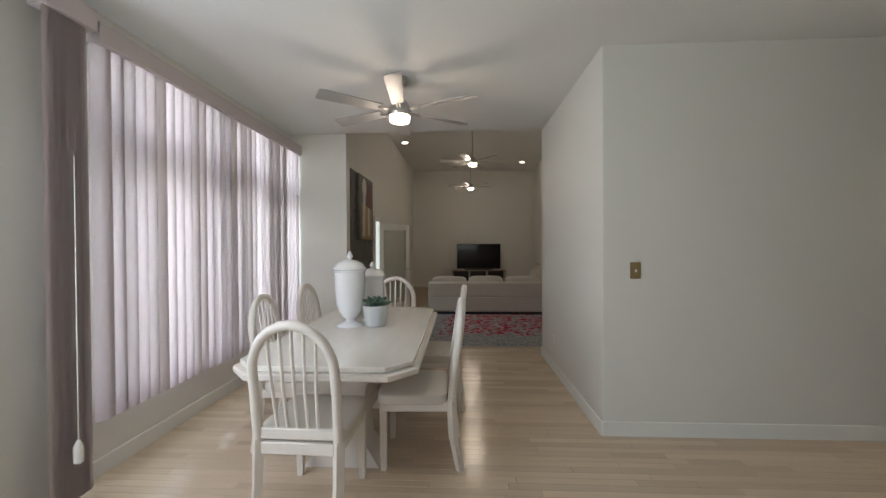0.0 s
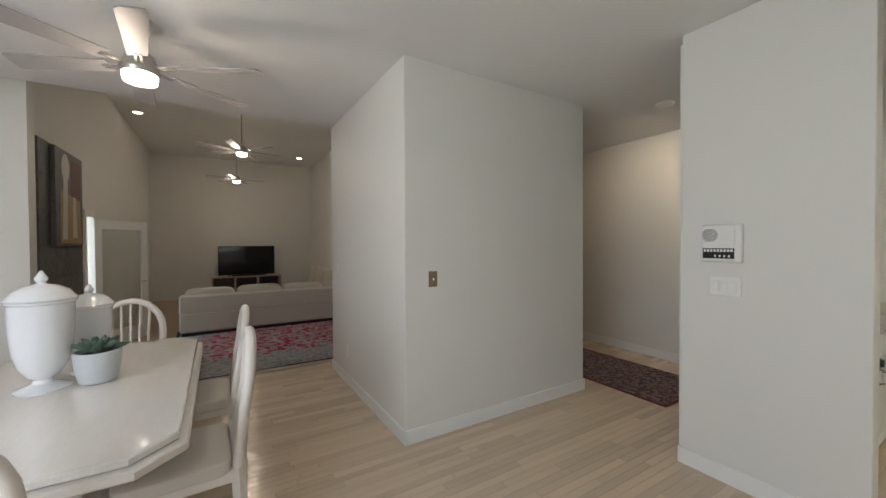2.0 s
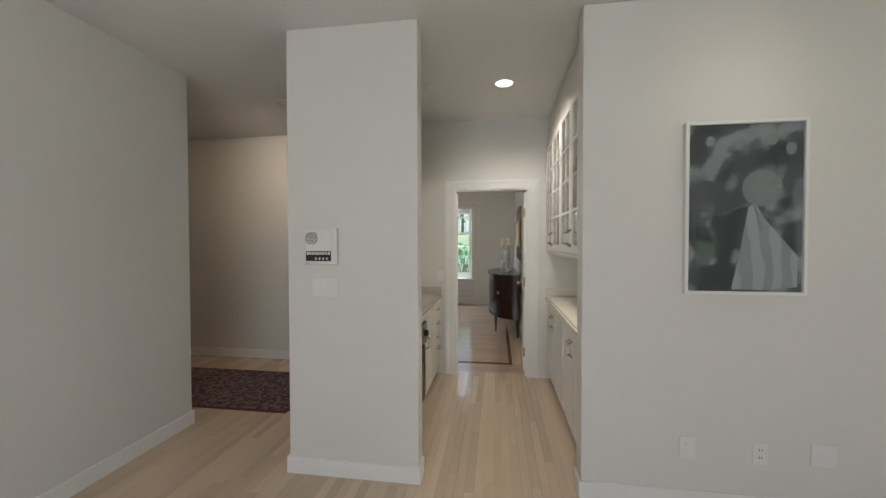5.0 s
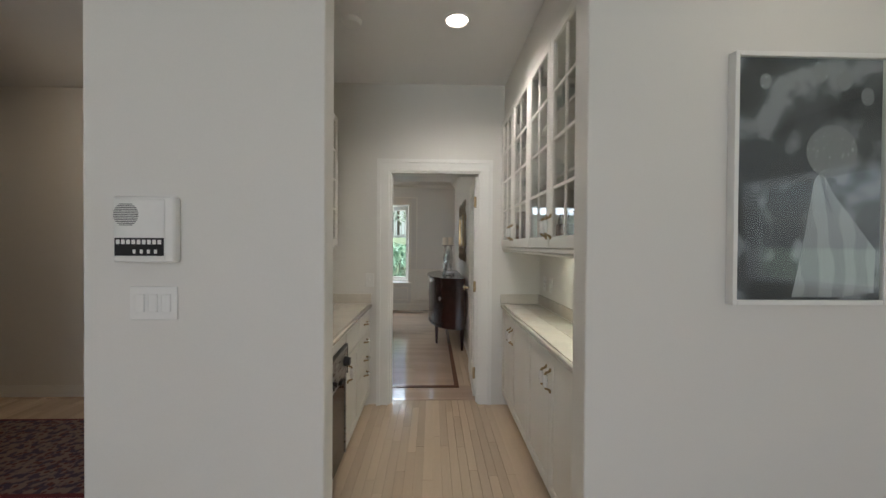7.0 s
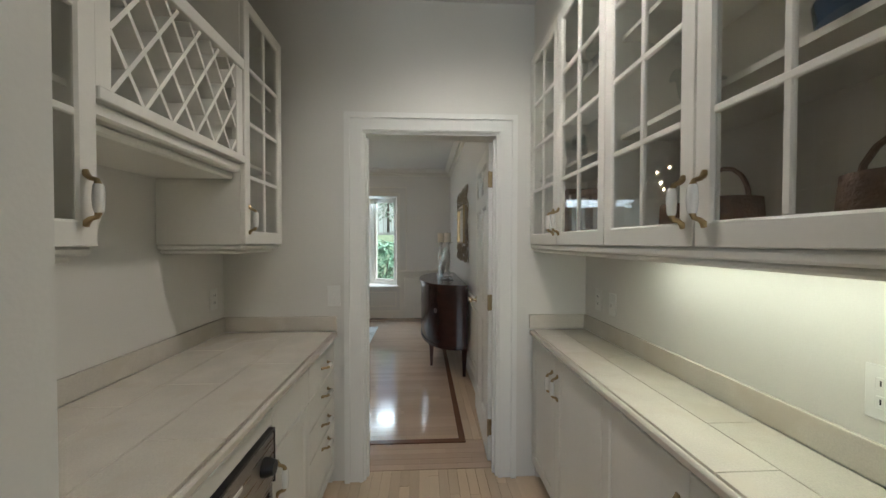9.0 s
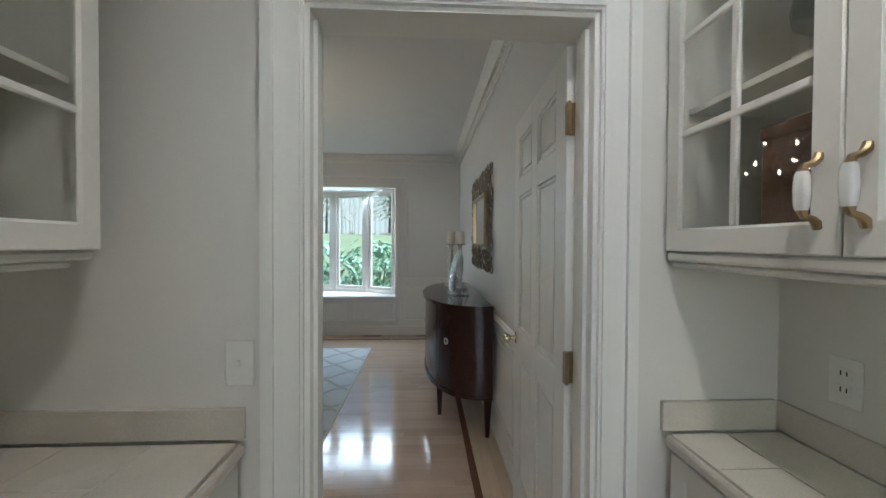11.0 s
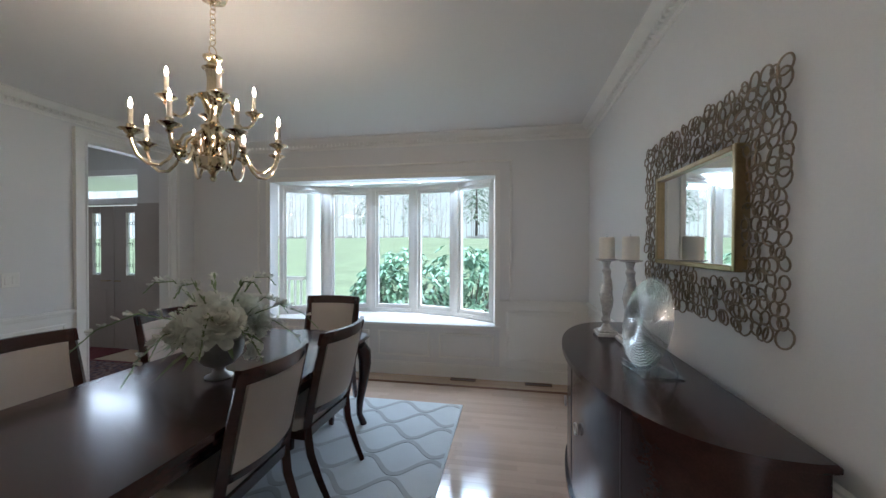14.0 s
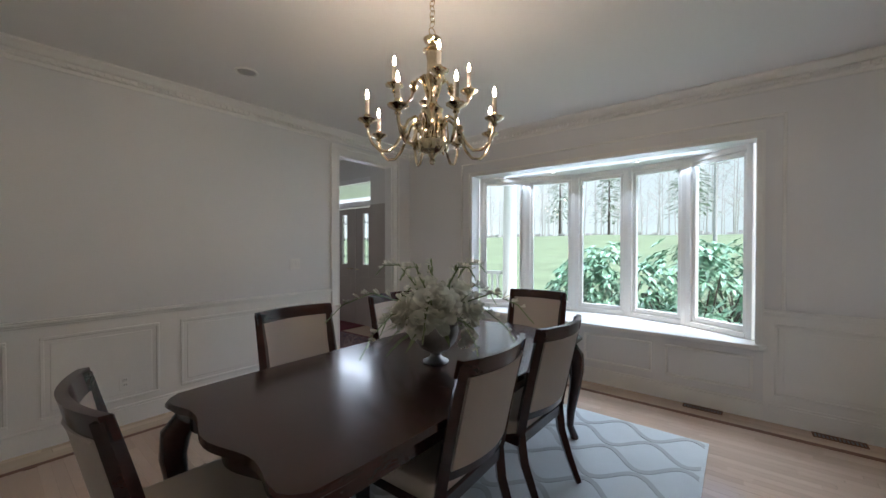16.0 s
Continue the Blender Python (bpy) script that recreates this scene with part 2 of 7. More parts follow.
LAWN = surface("lawn", (0.26, 0.34, 0.2), 0.95, var=0.3, scale=0.5, fine=20, bump=0.3)
RHODO = surface("rhododendron_leaf", (0.2, 0.36, 0.23), 0.3, var=0.45, scale=9, fine=50)
TWIG = surface("branch_bark", (0.14, 0.11, 0.09), 0.9, var=0.25, scale=15, fine=60, bump=0.4)
BUD = surface("pale_green_bud", (0.3, 0.38, 0.2), 0.5, var=0.25, scale=30, fine=90)
# distance haze is mixed into the base colours of far pines and trees
PINE = surface("haze_paled_pine", (0.34, 0.42, 0.33), 0.9, var=0.4, scale=3, fine=20)
BARE = surface("haze_paled_woodland", (0.62, 0.6, 0.57), 0.95, var=0.2, scale=2, fine=30)
STONE = surface("field_stone", (0.62, 0.6, 0.58), 0.9, var=0.3, scale=3, fine=30, bump=0.4)
HARDWOOD = surface("living_room_oak", (0.4, 0.3, 0.2), 0.3, var=0.15, scale=3, fine=30, stretch=(1, 9, 1))
PERSIAN = two_tone("red_blue_floral_wool", (0.4, 0.015, 0.04), (0.42, 0.43, 0.44), "voronoi", 13.0, width=0.6, extra=((0.33, 0.33, 0.35), 7.0))
PERSIAN_BLUE = two_tone("blue_floral_wool", (0.1, 0.24, 0.34), (0.4, 0.37, 0.37), "voronoi", 15.0, width=0.36, extra=((0.3, 0.28, 0.28), 11.0))
NAVY = surface("navy_wool_edge", (0.02, 0.02, 0.035), 0.95, var=0.2, scale=20, fine=200, bump=0.3)
RUNNER = two_tone("dark_red_persian_wool", (0.09, 0.025, 0.025), (0.2, 0.14, 0.12), "voronoi", 28.0, width=0.4, extra=((0.05, 0.035, 0.06), 20.0))
RUNNER_EDGE = surface("maroon_wool_edge", (0.12, 0.02, 0.025), 0.95, var=0.2, scale=20, fine=200, bump=0.3)
RUG = surface("pale_grey_rug_pile", (0.56, 0.6, 0.6), 0.95, var=0.08, scale=5, fine=300, bump=0.4)
RUGLINE = surface("silver_grey_rug_line", (0.4, 0.42, 0.42), 0.95, var=0.08, scale=6, fine=300, bump=0.4)
FRINGE = surface("cream_fringe", (0.5, 0.45, 0.37), 0.95, var=0.15, scale=30, fine=200)

# ---- mesh helpers ----


def box(bm, x0, y0, z0, x1, y1, z1, bevel=0.0):
    vs = [bm.verts.new((x, y, z)) for x in (x0, x1) for y in (y0, y1) for z in (z0, z1)]
    fs = [bm.faces.new([vs[i] for i in q]) for q in ((0, 1, 3, 2), (4, 6, 7, 5), (0, 4, 5, 1), (2, 3, 7, 6), (0, 2, 6, 4), (1, 5, 7, 3))]
    if bevel:
        es = list({e for f in fs for e in f.edges})
        bmesh.ops.bevel(bm, geom=es, offset=bevel, segments=1, affect="EDGES")
    return bm


def boxes(rows, bevel=0.0):
    bm = bmesh.new()
    for r in rows:
        box(bm, *r, bevel=bevel)
    return bm


def lathe(bm, profile, seg=20, at=(0, 0, 0), flute=0.0, flutes=0):
    """A turned body from (radius, height) pairs."""
    rings = []
    for r, z in profile:
        ring = []
        for i in range(seg):
            a = 2 * math.pi * i / seg
            q = r * (1 + flute * math.cos(flutes * a)) if flutes else r
            ring.append(bm.verts.new((at[0] + q * math.cos(a), at[1] + q * math.sin(a), at[2] + z)))
        rings.append(ring)
    for a, b in zip(rings, rings[1:]):
        for i in range(seg):
            j = (i + 1) % seg
            bm.faces.new((a[i], a[j], b[j], b[i]))
    bm.faces.new(rings[0][::-1])
    bm.faces.new(rings[-1])
    return bm


def tube(bm, pts, r, seg=8, square=False):
    """A round (or square) bar along points; r is a number or one a point."""
    pts = [Vector(p) for p in pts]
    rs = r if isinstance(r, (list, tuple)) else [r] * len(pts)
    rings = []
    ref = None
    for i, p in enumerate(pts):
        d = (pts[min(i + 1, len(pts) - 1)] - pts[max(i - 1, 0)]).normalized()
        if ref is None:
            ref = d.orthogonal().normalized() if abs(d.z) < 0.99 or not square else Vector((1, 0, 0))
        u = (ref - d * ref.dot(d)).normalized()
        ref = u
        v = d.cross(u)
        n = 4 if square else seg
        off = math.pi / 4 if square else 0
        k = math.sqrt(2) if square else 1
        rings.append([bm.verts.new(p + (u * math.cos(off + 2 * math.pi * j / n) + v * math.sin(off + 2 * math.pi * j / n)) * rs[i] * k) for j in range(n)])
    for a, b in zip(rings, rings[1:]):
        n = len(a)
        for i in range(n):
            bm.faces.new((a[i], a[(i + 1) % n], b[(i + 1) % n], b[i]))
    bm.faces.new(rings[0][::-1])
    bm.faces.new(rings[-1])
    return bm


def ring(bm, centre, radius, r, axis=(0, 1, 0), seg=14, sides=5, squash=1.0, arc=2 * math.pi):
    ax = Vector(axis).normalized()
    u = ax.orthogonal().normalized()
    v = ax.cross(u)
    rows = []
    n = seg
    for i in range(n):
        a = arc * i / n
        d = u * math.cos(a) + v * math.sin(a) * squash
        c = Vector(centre) + d * radius
        rows.append([bm.verts.new(c + (d.normalized() * math.cos(2 * math.pi * j / sides) + ax * math.sin(2 * math.pi * j / sides)) * r) for j in range(sides)])
    for i in range(n):
        a, b = rows[i], rows[(i + 1) % n]
        for j in range(sides):
            bm.faces.new((a[j], a[(j + 1) % sides], b[(j + 1) % sides], b[j]))
    return bm


def prism(bm, outline, z0, z1, bevel=0.0):
    """An upright slab over a plan outline."""
    lo = [bm.verts.new((x, y, z0)) for x, y in outline]
    hi = [bm.verts.new((x, y, z1)) for x, y in outline]
    n = len(outline)
    fs = [bm.faces.new(lo[::-1]), bm.faces.new(hi)]
    for i in range(n):
        fs.append(bm.faces.new((lo[i], lo[(i + 1) % n], hi[(i + 1) % n], hi[i])))
    if bevel:
        es = list(fs[0].edges) + list(fs[1].edges)
        bmesh.ops.bevel(bm, geom=es, offset=bevel, segments=1, affect="EDGES")
    return bm


def moved(bm, m):
    bmesh.ops.transform(bm, matrix=m, verts=bm.verts)
    return bm


def pillow(bm, x0, y0, z0, x1, y1, z1, puff=0.35, n=10):
    """A stuffed cushion."""
    cx, cy, cz = (x0 + x1) / 2, (y0 + y1) / 2, (z0 + z1) / 2
    hx, hy, hz = (x1 - x0) / 2, (y1 - y0) / 2, (z1 - z0) / 2
    made = bmesh.ops.create_uvsphere(bm, u_segments=24, v_segments=14, radius=1)["verts"]
    for v in made:
        c = [math.copysign(abs(q) ** (1 - puff * 1.35), q) for q in v.co]
        v.co = (cx + c[0] * hx, cy + c[1] * hy, cz + c[2] * hz)
    return bm


def finish(ob_name, bm, mat, smooth=True):
    bmesh.ops.recalc_face_normals(bm, faces=bm.faces)
    me = bpy.data.meshes.new(ob_name)
    bm.to_mesh(me)
    bm.free()
    me.materials.append(mat)
    if smooth:
        me.shade_smooth()
        me.set_sharp_from_angle(angle=radians(38))
    return new(ob_name, me)


def part(name, bm, mat, parent, label=""):
    ob = finish(name, bm, mat)
    ob.parent = parent
    if label:
        ob["label"] = label
    return ob


def thing(name, at, label, category, group="", kind="", turn=0.0):
    ob = new(name)
    ob.empty_display_size = 0.1
    ob.matrix_basis = pose(*at, 0, 0, turn)
    return tagged(ob, label, category, group, kind)


def structure(name, bm, mat, label):
    return tagged(finish(name, bm, mat, smooth=False), label, name.split("_")[0], kind="structure")


def wall(name, mat, label, axis, a0, a1, t0, t1, z0, z1, holes=()):
    """A wall along an axis from a0 to a1, between t0 and t1 across, with openings (from, to, foot, head) cut through."""
    bm = bmesh.new()
    cuts = sorted({a0, a1, *(q for h in holes for q in h[:2])})
    for u0, u1 in zip(cuts, cuts[1:]):
        spans = sorted((h[2], h[3]) for h in holes if h[0] <= u0 + 1e-6 and h[1] >= u1 - 1e-6)
        z = z0
        for lo, hi in spans + [(z1, z1)]:
            if lo > z + 1e-6:
                if axis == "x":
                    box(bm, u0, t0, z, u1, t1, lo)
                else:
                    box(bm, t0, u0, z, t1, u1, lo)
            z = max(z, hi)
    bmesh.ops.remove_doubles(bm, verts=bm.verts, dist=1e-5)
    return structure(name, bm, mat, label)


# ---- the large structure ----
H, HD, B = 2.83, 2.76, -0.02
wall("wall_west", WALL, "cream painted nook wall with tall windows", "y", -3.75, 4.97, -2.43, -2.28, B, H,
     [(-3.45, -2.65, 1.0, 2.2), (-0.35, 1.55, 1.0, 2.25), (1.97, 2.1, 0.04, 2.62), (2.2, 3.22, 0.44, 1.96), (3.34, 4.1, 0.44, 1.96), (4.2, 4.72, 0.44, 1.96),
      (2.2, 3.22, 2.06, 2.62), (3.34, 4.1, 2.06, 2.62), (4.2, 4.72, 2.06, 2.62)])
wall("wall_south", WALL, "cream painted kitchen wall", "x", -2.28, 2.57, -3.75, -3.6, B, H, [(-0.8, 1.2, 1.0, 2.2)])
wall("wall_nook_north", WALL, "cream painted return wall beside the wide opening", "x", -2.28, -1.54, 4.79, 4.94, B, 4.15)
structure("wall_block", boxes([(0.955, 2.805, B, 2.92, 4.8, H), (0.955, 4.7, H + 0.12, 2.75, 4.8, 4.15)], 0.004), WALL, "cream painted corner walls beside the wide opening")
structure("wall_column", boxes([(2.435, 0.8, B, 2.555, 1.65, H)], 0.004), WALL, "cream painted pier between pantry and hall")
structure("wall_pantry_left", boxes([(2.555, 1.59, B, 4.37, 1.72, H)]), WALL, "cream painted pantry wall")
structure("wall_picture", boxes([(2.445, -3.6, B, 2.57, -0.16, H)], 0.004), WALL, "cream painted wall with a framed photograph")
structure("wall_pantry_right", boxes([(2.57, -0.7, B, 4.37, -0.55, H)]), WALL, "cream painted pantry wall")
wall("wall_door", WALL, "cream painted wall with the dining room doorway", "y", -0.7, 1.72, 4.37, 4.49, B, H, [(-0.012, 0.79, B, 2.06)])
for name, r in (("wall_hall_east", (4.58, 1.72, B, 4.7, 7.1, H)), ("wall_hall_nib", (4.49, 1.72, B, 4.58, 1.84, H)), ("wall_hall_north", (2.92, 7.0, B, 4.58, 7.1, H)), ("wall_hall_west", (2.8, 4.8, B, 2.92, 7.1, H))):
    structure(name, boxes([r]), WALL, "cream painted hall wall")
wall("wall_dining_south", DINING, "off-white dining room wall", "x", 4.49, 9.1, -0.19, -0.07, B, HD)
wall("wall_dining_north", DINING, "off-white dining room wall with a cased opening", "x", 4.7, 9.1, 4.79, 4.91, B, HD, [(7.86, 8.74, B, 2.49)])
wall("wall_dining_east", DINING, "off-white dining room wall with a bow window", "y", -0.19, 4.91, 9.1, 9.24, B, HD, [(0.92, 3.68, 0.6, 2.27)])
structure("ceiling_kitchen", boxes([(-2.43, -3.75, H, 2.8, 4.78, H + 0.12), (2.8, -0.7, H, 4.58, 7.1, H + 0.12)]), CEIL, "flat white ceiling")
structure("ceiling_dining", boxes([(4.6, -0.19, HD, 9.24, 4.91, HD + 0.12), (4.494, -0.19, HD, 4.6, 1.72, HD + 0.12)]), CEIL, "flat white dining room ceiling")
# foyer
wall("wall_foyer_east", WALL, "taupe foyer wall with the front doors", "y", 4.91, 8.7, 9.3, 9.45, B, 2.95, [(5.6, 7.1, B, 2.07), (5.6, 7.1, 2.16, 2.48)])
for name, r in (("wall_foyer_north", (5.9, 8.55, B, 9.3, 8.7, 2.95)), ("wall_foyer_west", (5.75, 4.91, B, 5.9, 8.7, 2.95)), ("wall_foyer_closet", (8.96, 4.91, B, 9.3, 5.5, 2.95))):
    structure(name, boxes([r]), WALL, "taupe foyer wall")
structure("ceiling_foyer", boxes([(5.75, 4.91, 2.95, 9.45, 8.7, 3.05)]), CEIL, "white foyer ceiling")
# living room, one step down
L = -0.17
wall("wall_living_west", WALL, "cream living room wall with open french doors", "y", 4.94, 14.0, -2.0, -1.85, L - 0.05, 4.15, [(7.7, 8.05, L, 1.9)])
structure("wall_living_north", boxes([(-2.0, 13.9, L - 0.05, 2.6, 14.05, 4.15)]), WALL, "cream living room wall")
structure("wall_living_east", boxes([(2.6, 4.8, L - 0.05, 2.75, 14.05, 4.15)]), WALL, "cream living room wall")
structure("wall_living_header", boxes([(-2.0, 4.66, H + 0.12, 0.955, 4.78, 4.15)]), WALL, "cream wall above the wide opening")
structure("ceiling_living", boxes([(-2.0, 4.7, 4.15, 2.75, 14.05, 4.27)]), CEIL, "high white living room ceiling")

# baseboards, one run a wall
BASE = [
    ((-2.28, 2.1, -2.264, 4.775), (-2.28, 4.775, -1.54, 4.789), (-1.539, 4.775, -1.525, 4.94), (0.94, 2.79, 0.954, 4.8), (0.955, 2.789, 2.92, 2.804), (2.921, 2.79, 2.935, 7.0)),
    ((2.42, 0.786, 2.434, 1.664), (2.435, 0.786, 2.555, 0.799), (2.435, 1.651, 2.57, 1.664), (4.565, 1.84, 4.579, 7.0), (2.43, -3.6, 2.444, -0.146), (2.445, -0.159, 2.57, -0.146)),
]
for n, runs in enumerate(BASE):
    for r in runs:
        bm = bmesh.new()
        box(bm, r[0], r[1], -0.015, r[2], r[3], 0.105, 0.004)
        structure("baseboard", bm, TRIM, "white painted baseboard")

# ---- floors ----
structure("floor_slab", boxes([(-2.43, -3.75, -0.3, 4.58, 4.78, -0.009), (-1.54, 4.78, -0.3, 0.955, 5.1, -0.009), (2.8, 4.78, -0.3, 4.58, 7.1, -0.009)]), OAK_B, "oak subfloor")
FLOOR = tagged(new("floor_kitchen"), "bleached oak strip floor", "floor", kind="structure")
FLOOR_D = tagged(new("floor_dining"), "glossy oak strip floor with a walnut border", "floor", kind="structure")
structure("floor_slab_dining", boxes([(4.58, -0.19, -0.3, 9.24, 4.91, -0.009)]), OAK_E, "oak subfloor")
structure("floor_foyer", boxes([(5.75, 4.911, -0.3, 9.45, 8.7, 0.0)]), OAK_B, "oak foyer floor")
bm = boxes([(-1.845, 5.03, -0.02, 2.595, 5.15, 0.004)], 0.006)
structure("trim_step_nosing", bm, HARDWOOD, "oak nosing of the step")
structure("floor_living", boxes([(-2.0, 5.101, L - 0.1, 2.75, 14.05, L)]), HARDWOOD, "oak living room floor")


def casing(name, label, axis, at, side, u0, u1, z1, width=0.085, thick=0.018, foot=0.0, mat=TRIM, sill=False):
    """Moulded trim round an opening, on one face of a wall. side: +1 or -1, the way that it stands out."""
    bm = bmesh.new()
    for w0, w1, t in ((0.0, width, thick), (width * 0.72, width + 0.0015, thick * 1.7), (0.008, 0.02, thick * 1.35)):
        for r in ((u0 - w1, u0 - w0, foot, z1 + w1), (u1 + w0, u1 + w1, foot, z1 + w1), (u0 - w0, u1 + w0, z1 + w0, z1 + w1)):
            a, b = sorted((at, at + side * t))
            if axis == "x":
                box(bm, r[0], a, r[2], r[1], b, r[3])
            else:
                box(bm, a, r[0], r[2], b, r[1], r[3])
    return structure(name, bm, mat, label)


casing("trim_doorway_pantry", "white moulded door casing", "y", 4.37, -1, -0.012, 0.79, 2.06, width=0.105)
casing("trim_doorway_dining", "white moulded door casing", "y", 4.49, 1, -0.012, 0.79, 2.06, width=0.03)
structure("trim_door_jamb", boxes([(4.366, -0.012, 0, 4.494, 0.002, 2.046), (4.366, 0.776, 0, 4.494, 0.79, 2.046), (4.366, -0.012, 2.046, 4.494, 0.79, 2.06), (4.40, 0.002, 0, 4.43, 0.014, 2.034), (4.40, 0.764, 0, 4.43, 0.776, 2.034)]), TRIM, "white door jamb")
casing("trim_foyer_opening", "white moulded casing of the foyer opening", "x", 4.79, -1, 7.86, 8.74, 2.49, width=0.11, thick=0.022)
structure("trim_foyer_jamb", boxes([(7.86, 4.786, 0, 7.875, 4.914, 2.475), (8.725, 4.786, 0, 8.74, 4.914, 2.475), (7.86, 4.786, 2.475, 8.74, 4.914, 2.49)]), TRIM, "white lining of the foyer opening")
casing("trim_bow_window", "white moulded bow window casing", "y", 9.1, -1, 0.92, 3.68, 2.27, width=0.052, foot=0.605)
structure("trim_window_band", boxes([(9.084, 0.74, 0.894, 9.1, 0.762, 2.44), (9.084, 3.838, 0.894, 9.1, 3.86, 2.44), (9.084, 0.762, 2.418, 9.1, 3.838, 2.44)], 0.004), TRIM, "thin white moulding round the bow window")


# crown moulding with a row of beads
def crown(name, p0, p1, inward):
    d = (Vector(p1) - Vector(p0))
    ln = d.length
    d.normalize()
    n = Vector(inward)
    prof = [(0, -0.125), (0.012, -0.125), (0.012, -0.098), (0.03, -0.092), (0.03, -0.06), (0.05, -0.052), (0.075, -0.03), (0.1, -0.014), (0.1, 0.0), (0, 0)]
    bm = bmesh.new()
    a = [bm.verts.new(Vector((*p0, HD)) + Vector((*(n * u), v))) for u, v in prof]
    b = [bm.verts.new(Vector((*p1, HD)) + Vector((*(n * u), v))) for u, v in prof]
    for i in range(len(prof)):
        j = (i + 1) % len(prof)
        bm.faces.new((a[i], a[j], b[j], b[i]))
    bm.faces.new(a[::-1])
    bm.faces.new(b)
    k = int(ln / 0.05)
    for i in range(k):
        c = Vector(p0) + d * (ln * (i + 0.5) / k) + n * 0.036
        h = 0.013
        q = [c - d * h, c + d * h]
        lo = (min(q[0].x, q[1].x) - 0.014 * abs(n.x), min(q[0].y, q[1].y) - 0.014 * abs(n.y), HD - 0.09)
        hi = (max(q[0].x, q[1].x) + 0.014 * abs(n.x), max(q[0].y, q[1].y) + 0.014 * abs(n.y), HD - 0.066)
        box(bm, *lo, *hi)
    structure(name, bm, TRIM, "white crown moulding with a dentil row")


crown("trim_crown_east", (9.1, -0.07), (9.1, 4.79), (-1, 0))
crown("trim_crown_south", (4.5, -0.07), (9.1, -0.07), (0, 1))
crown("trim_crown_north", (4.7, 4.79), (9.1, 4.79), (0, -1))


# wainscot: baseboard, chair rail and raised panels
def wainscot(name, axis, at, side, u0, u1, panels):
    run = tagged(new(name), "white painted wainscot with raised panels", "wainscot", kind="structure")

    def put(pname, rows, bevel=0.0):
        bm = bmesh.new()
        for v0, v1, d0, d1, z0, z1 in rows:
            a, b = sorted((at + side * d0, at + side * d1))
            if axis == "x":
                box(bm, v0, a, z0, v1, b, z1, bevel)
            else:
                box(bm, a, v0, z0, b, v1, z1, bevel)
        part(pname, bm, TRIM, run)

    put("board", [(u0, u1, 0, 0.006, 0.1, 0.86)])
    put("baseboard", [(u0, u1, 0, 0.018, -0.01, 0.13), (u0, u1, 0, 0.012, 0.13, 0.15)], 0.003)
    put("chair_rail", [(u0, u1, 0, 0.02, 0.845, 0.862), (u0, u1, 0, 0.038, 0.862, 0.882), (u0, u1, 0, 0.026, 0.882, 0.893)], 0.003)
    for a, b, z0, z1 in panels:
        w = 0.022
        put("panel_moulding", [(a, b, 0.006, 0.02, z1 - w, z1), (a, b, 0.006, 0.02, z0, z0 + w), (a, a + w, 0.006, 0.02, z0 + w, z1 - w), (b - w, b, 0.006, 0.02, z0 + w, z1 - w)], 0.004)
        put("raised_panel", [(a + 0.05, b - 0.05, 0.006, 0.012, z0 + 0.05, z1 - 0.05)], 0.003)
    return run


wainscot("wainscot_north", "x", 4.79, -1, 4.72, 7.748, [(4.78, 5.27, 0.193, 0.768), (5.417, 6.093, 0.193, 0.768), (6.241, 6.93, 0.193, 0.768), (7.075, 7.68, 0.193, 0.768)])
wainscot("wainscot_south", "x", -0.07, 1, 5.306, 9.09, [(5.5, 6.3, 0.215, 0.78), (6.42, 7.22, 0.215, 0.78), (7.34, 8.1, 0.215, 0.78), (8.22, 9.0, 0.215, 0.78)])
wainscot("wainscot_east_a", "y", 9.1, -1, -0.068, 0.868, [(0.06, 0.8, 0.215, 0.78)])
wainscot("wainscot_east_c", "y", 9.1, -1, 3.702, 4.789, [(3.8, 4.7, 0.215, 0.78)])
low = tagged(new("wainscot_under_window"), "white painted panels below the bow window", "wainscot", kind="structure")
part("baseboard", boxes([(9.082, 0.868, -0.01, 9.1, 3.702, 0.13), (9.088, 0.868, 0.13, 9.1, 3.702, 0.15)], 0.003), TRIM, low)
for a in (0.93, 1.66, 2.39, 3.12):
    b = a + 0.5 if a > 3 else a + 0.62
    part("panel_moulding", boxes([(9.08, a, 0.478, 9.1, b, 0.5), (9.08, a, 0.215, 9.1, b, 0.237), (9.08, a, 0.237, 9.1, a + 0.022, 0.478), (9.08, b - 0.022, 0.237, 9.1, b, 0.478)], 0.004), TRIM, low)

# ---- bow window ----
bow = tagged(new("window_bow"), "white five-sash bow window over a deep sill", "window", kind="structure")
corner = Vector((9.26, 0.925))
pts, ANG = [corner.copy()], (32, 16, 0, -16, -32)
SW = 2.75 / (1 + 2 * math.cos(radians(16)) + 2 * math.cos(radians(32)))
for a in ANG:
    corner = corner + Vector((math.sin(radians(a)), math.cos(radians(a)))) * SW
    pts.append(corner.copy())
plan = [(9.238, 0.925)] + [(p.x + 0.03, p.y) for p in pts] + [(9.238, 3.675)]
part("window_seat", prism(bmesh.new(), plan, 0.56, 0.602), TRIM, bow)
part("window_stool", boxes([(9.045, 0.85, 0.565, 9.24, 3.75, 0.603)], 0.006), TRIM, bow)
part("window_head", prism(bmesh.new(), plan, 2.268, 2.31), TRIM, bow)
part("window_roof", prism(bmesh.new(), [(x + 0.08, y) for x, y in plan], 2.312, 2.44), TRIM, bow)
part("window_base", prism(bmesh.new(), plan, 0.1, 0.556), TRIM, bow)
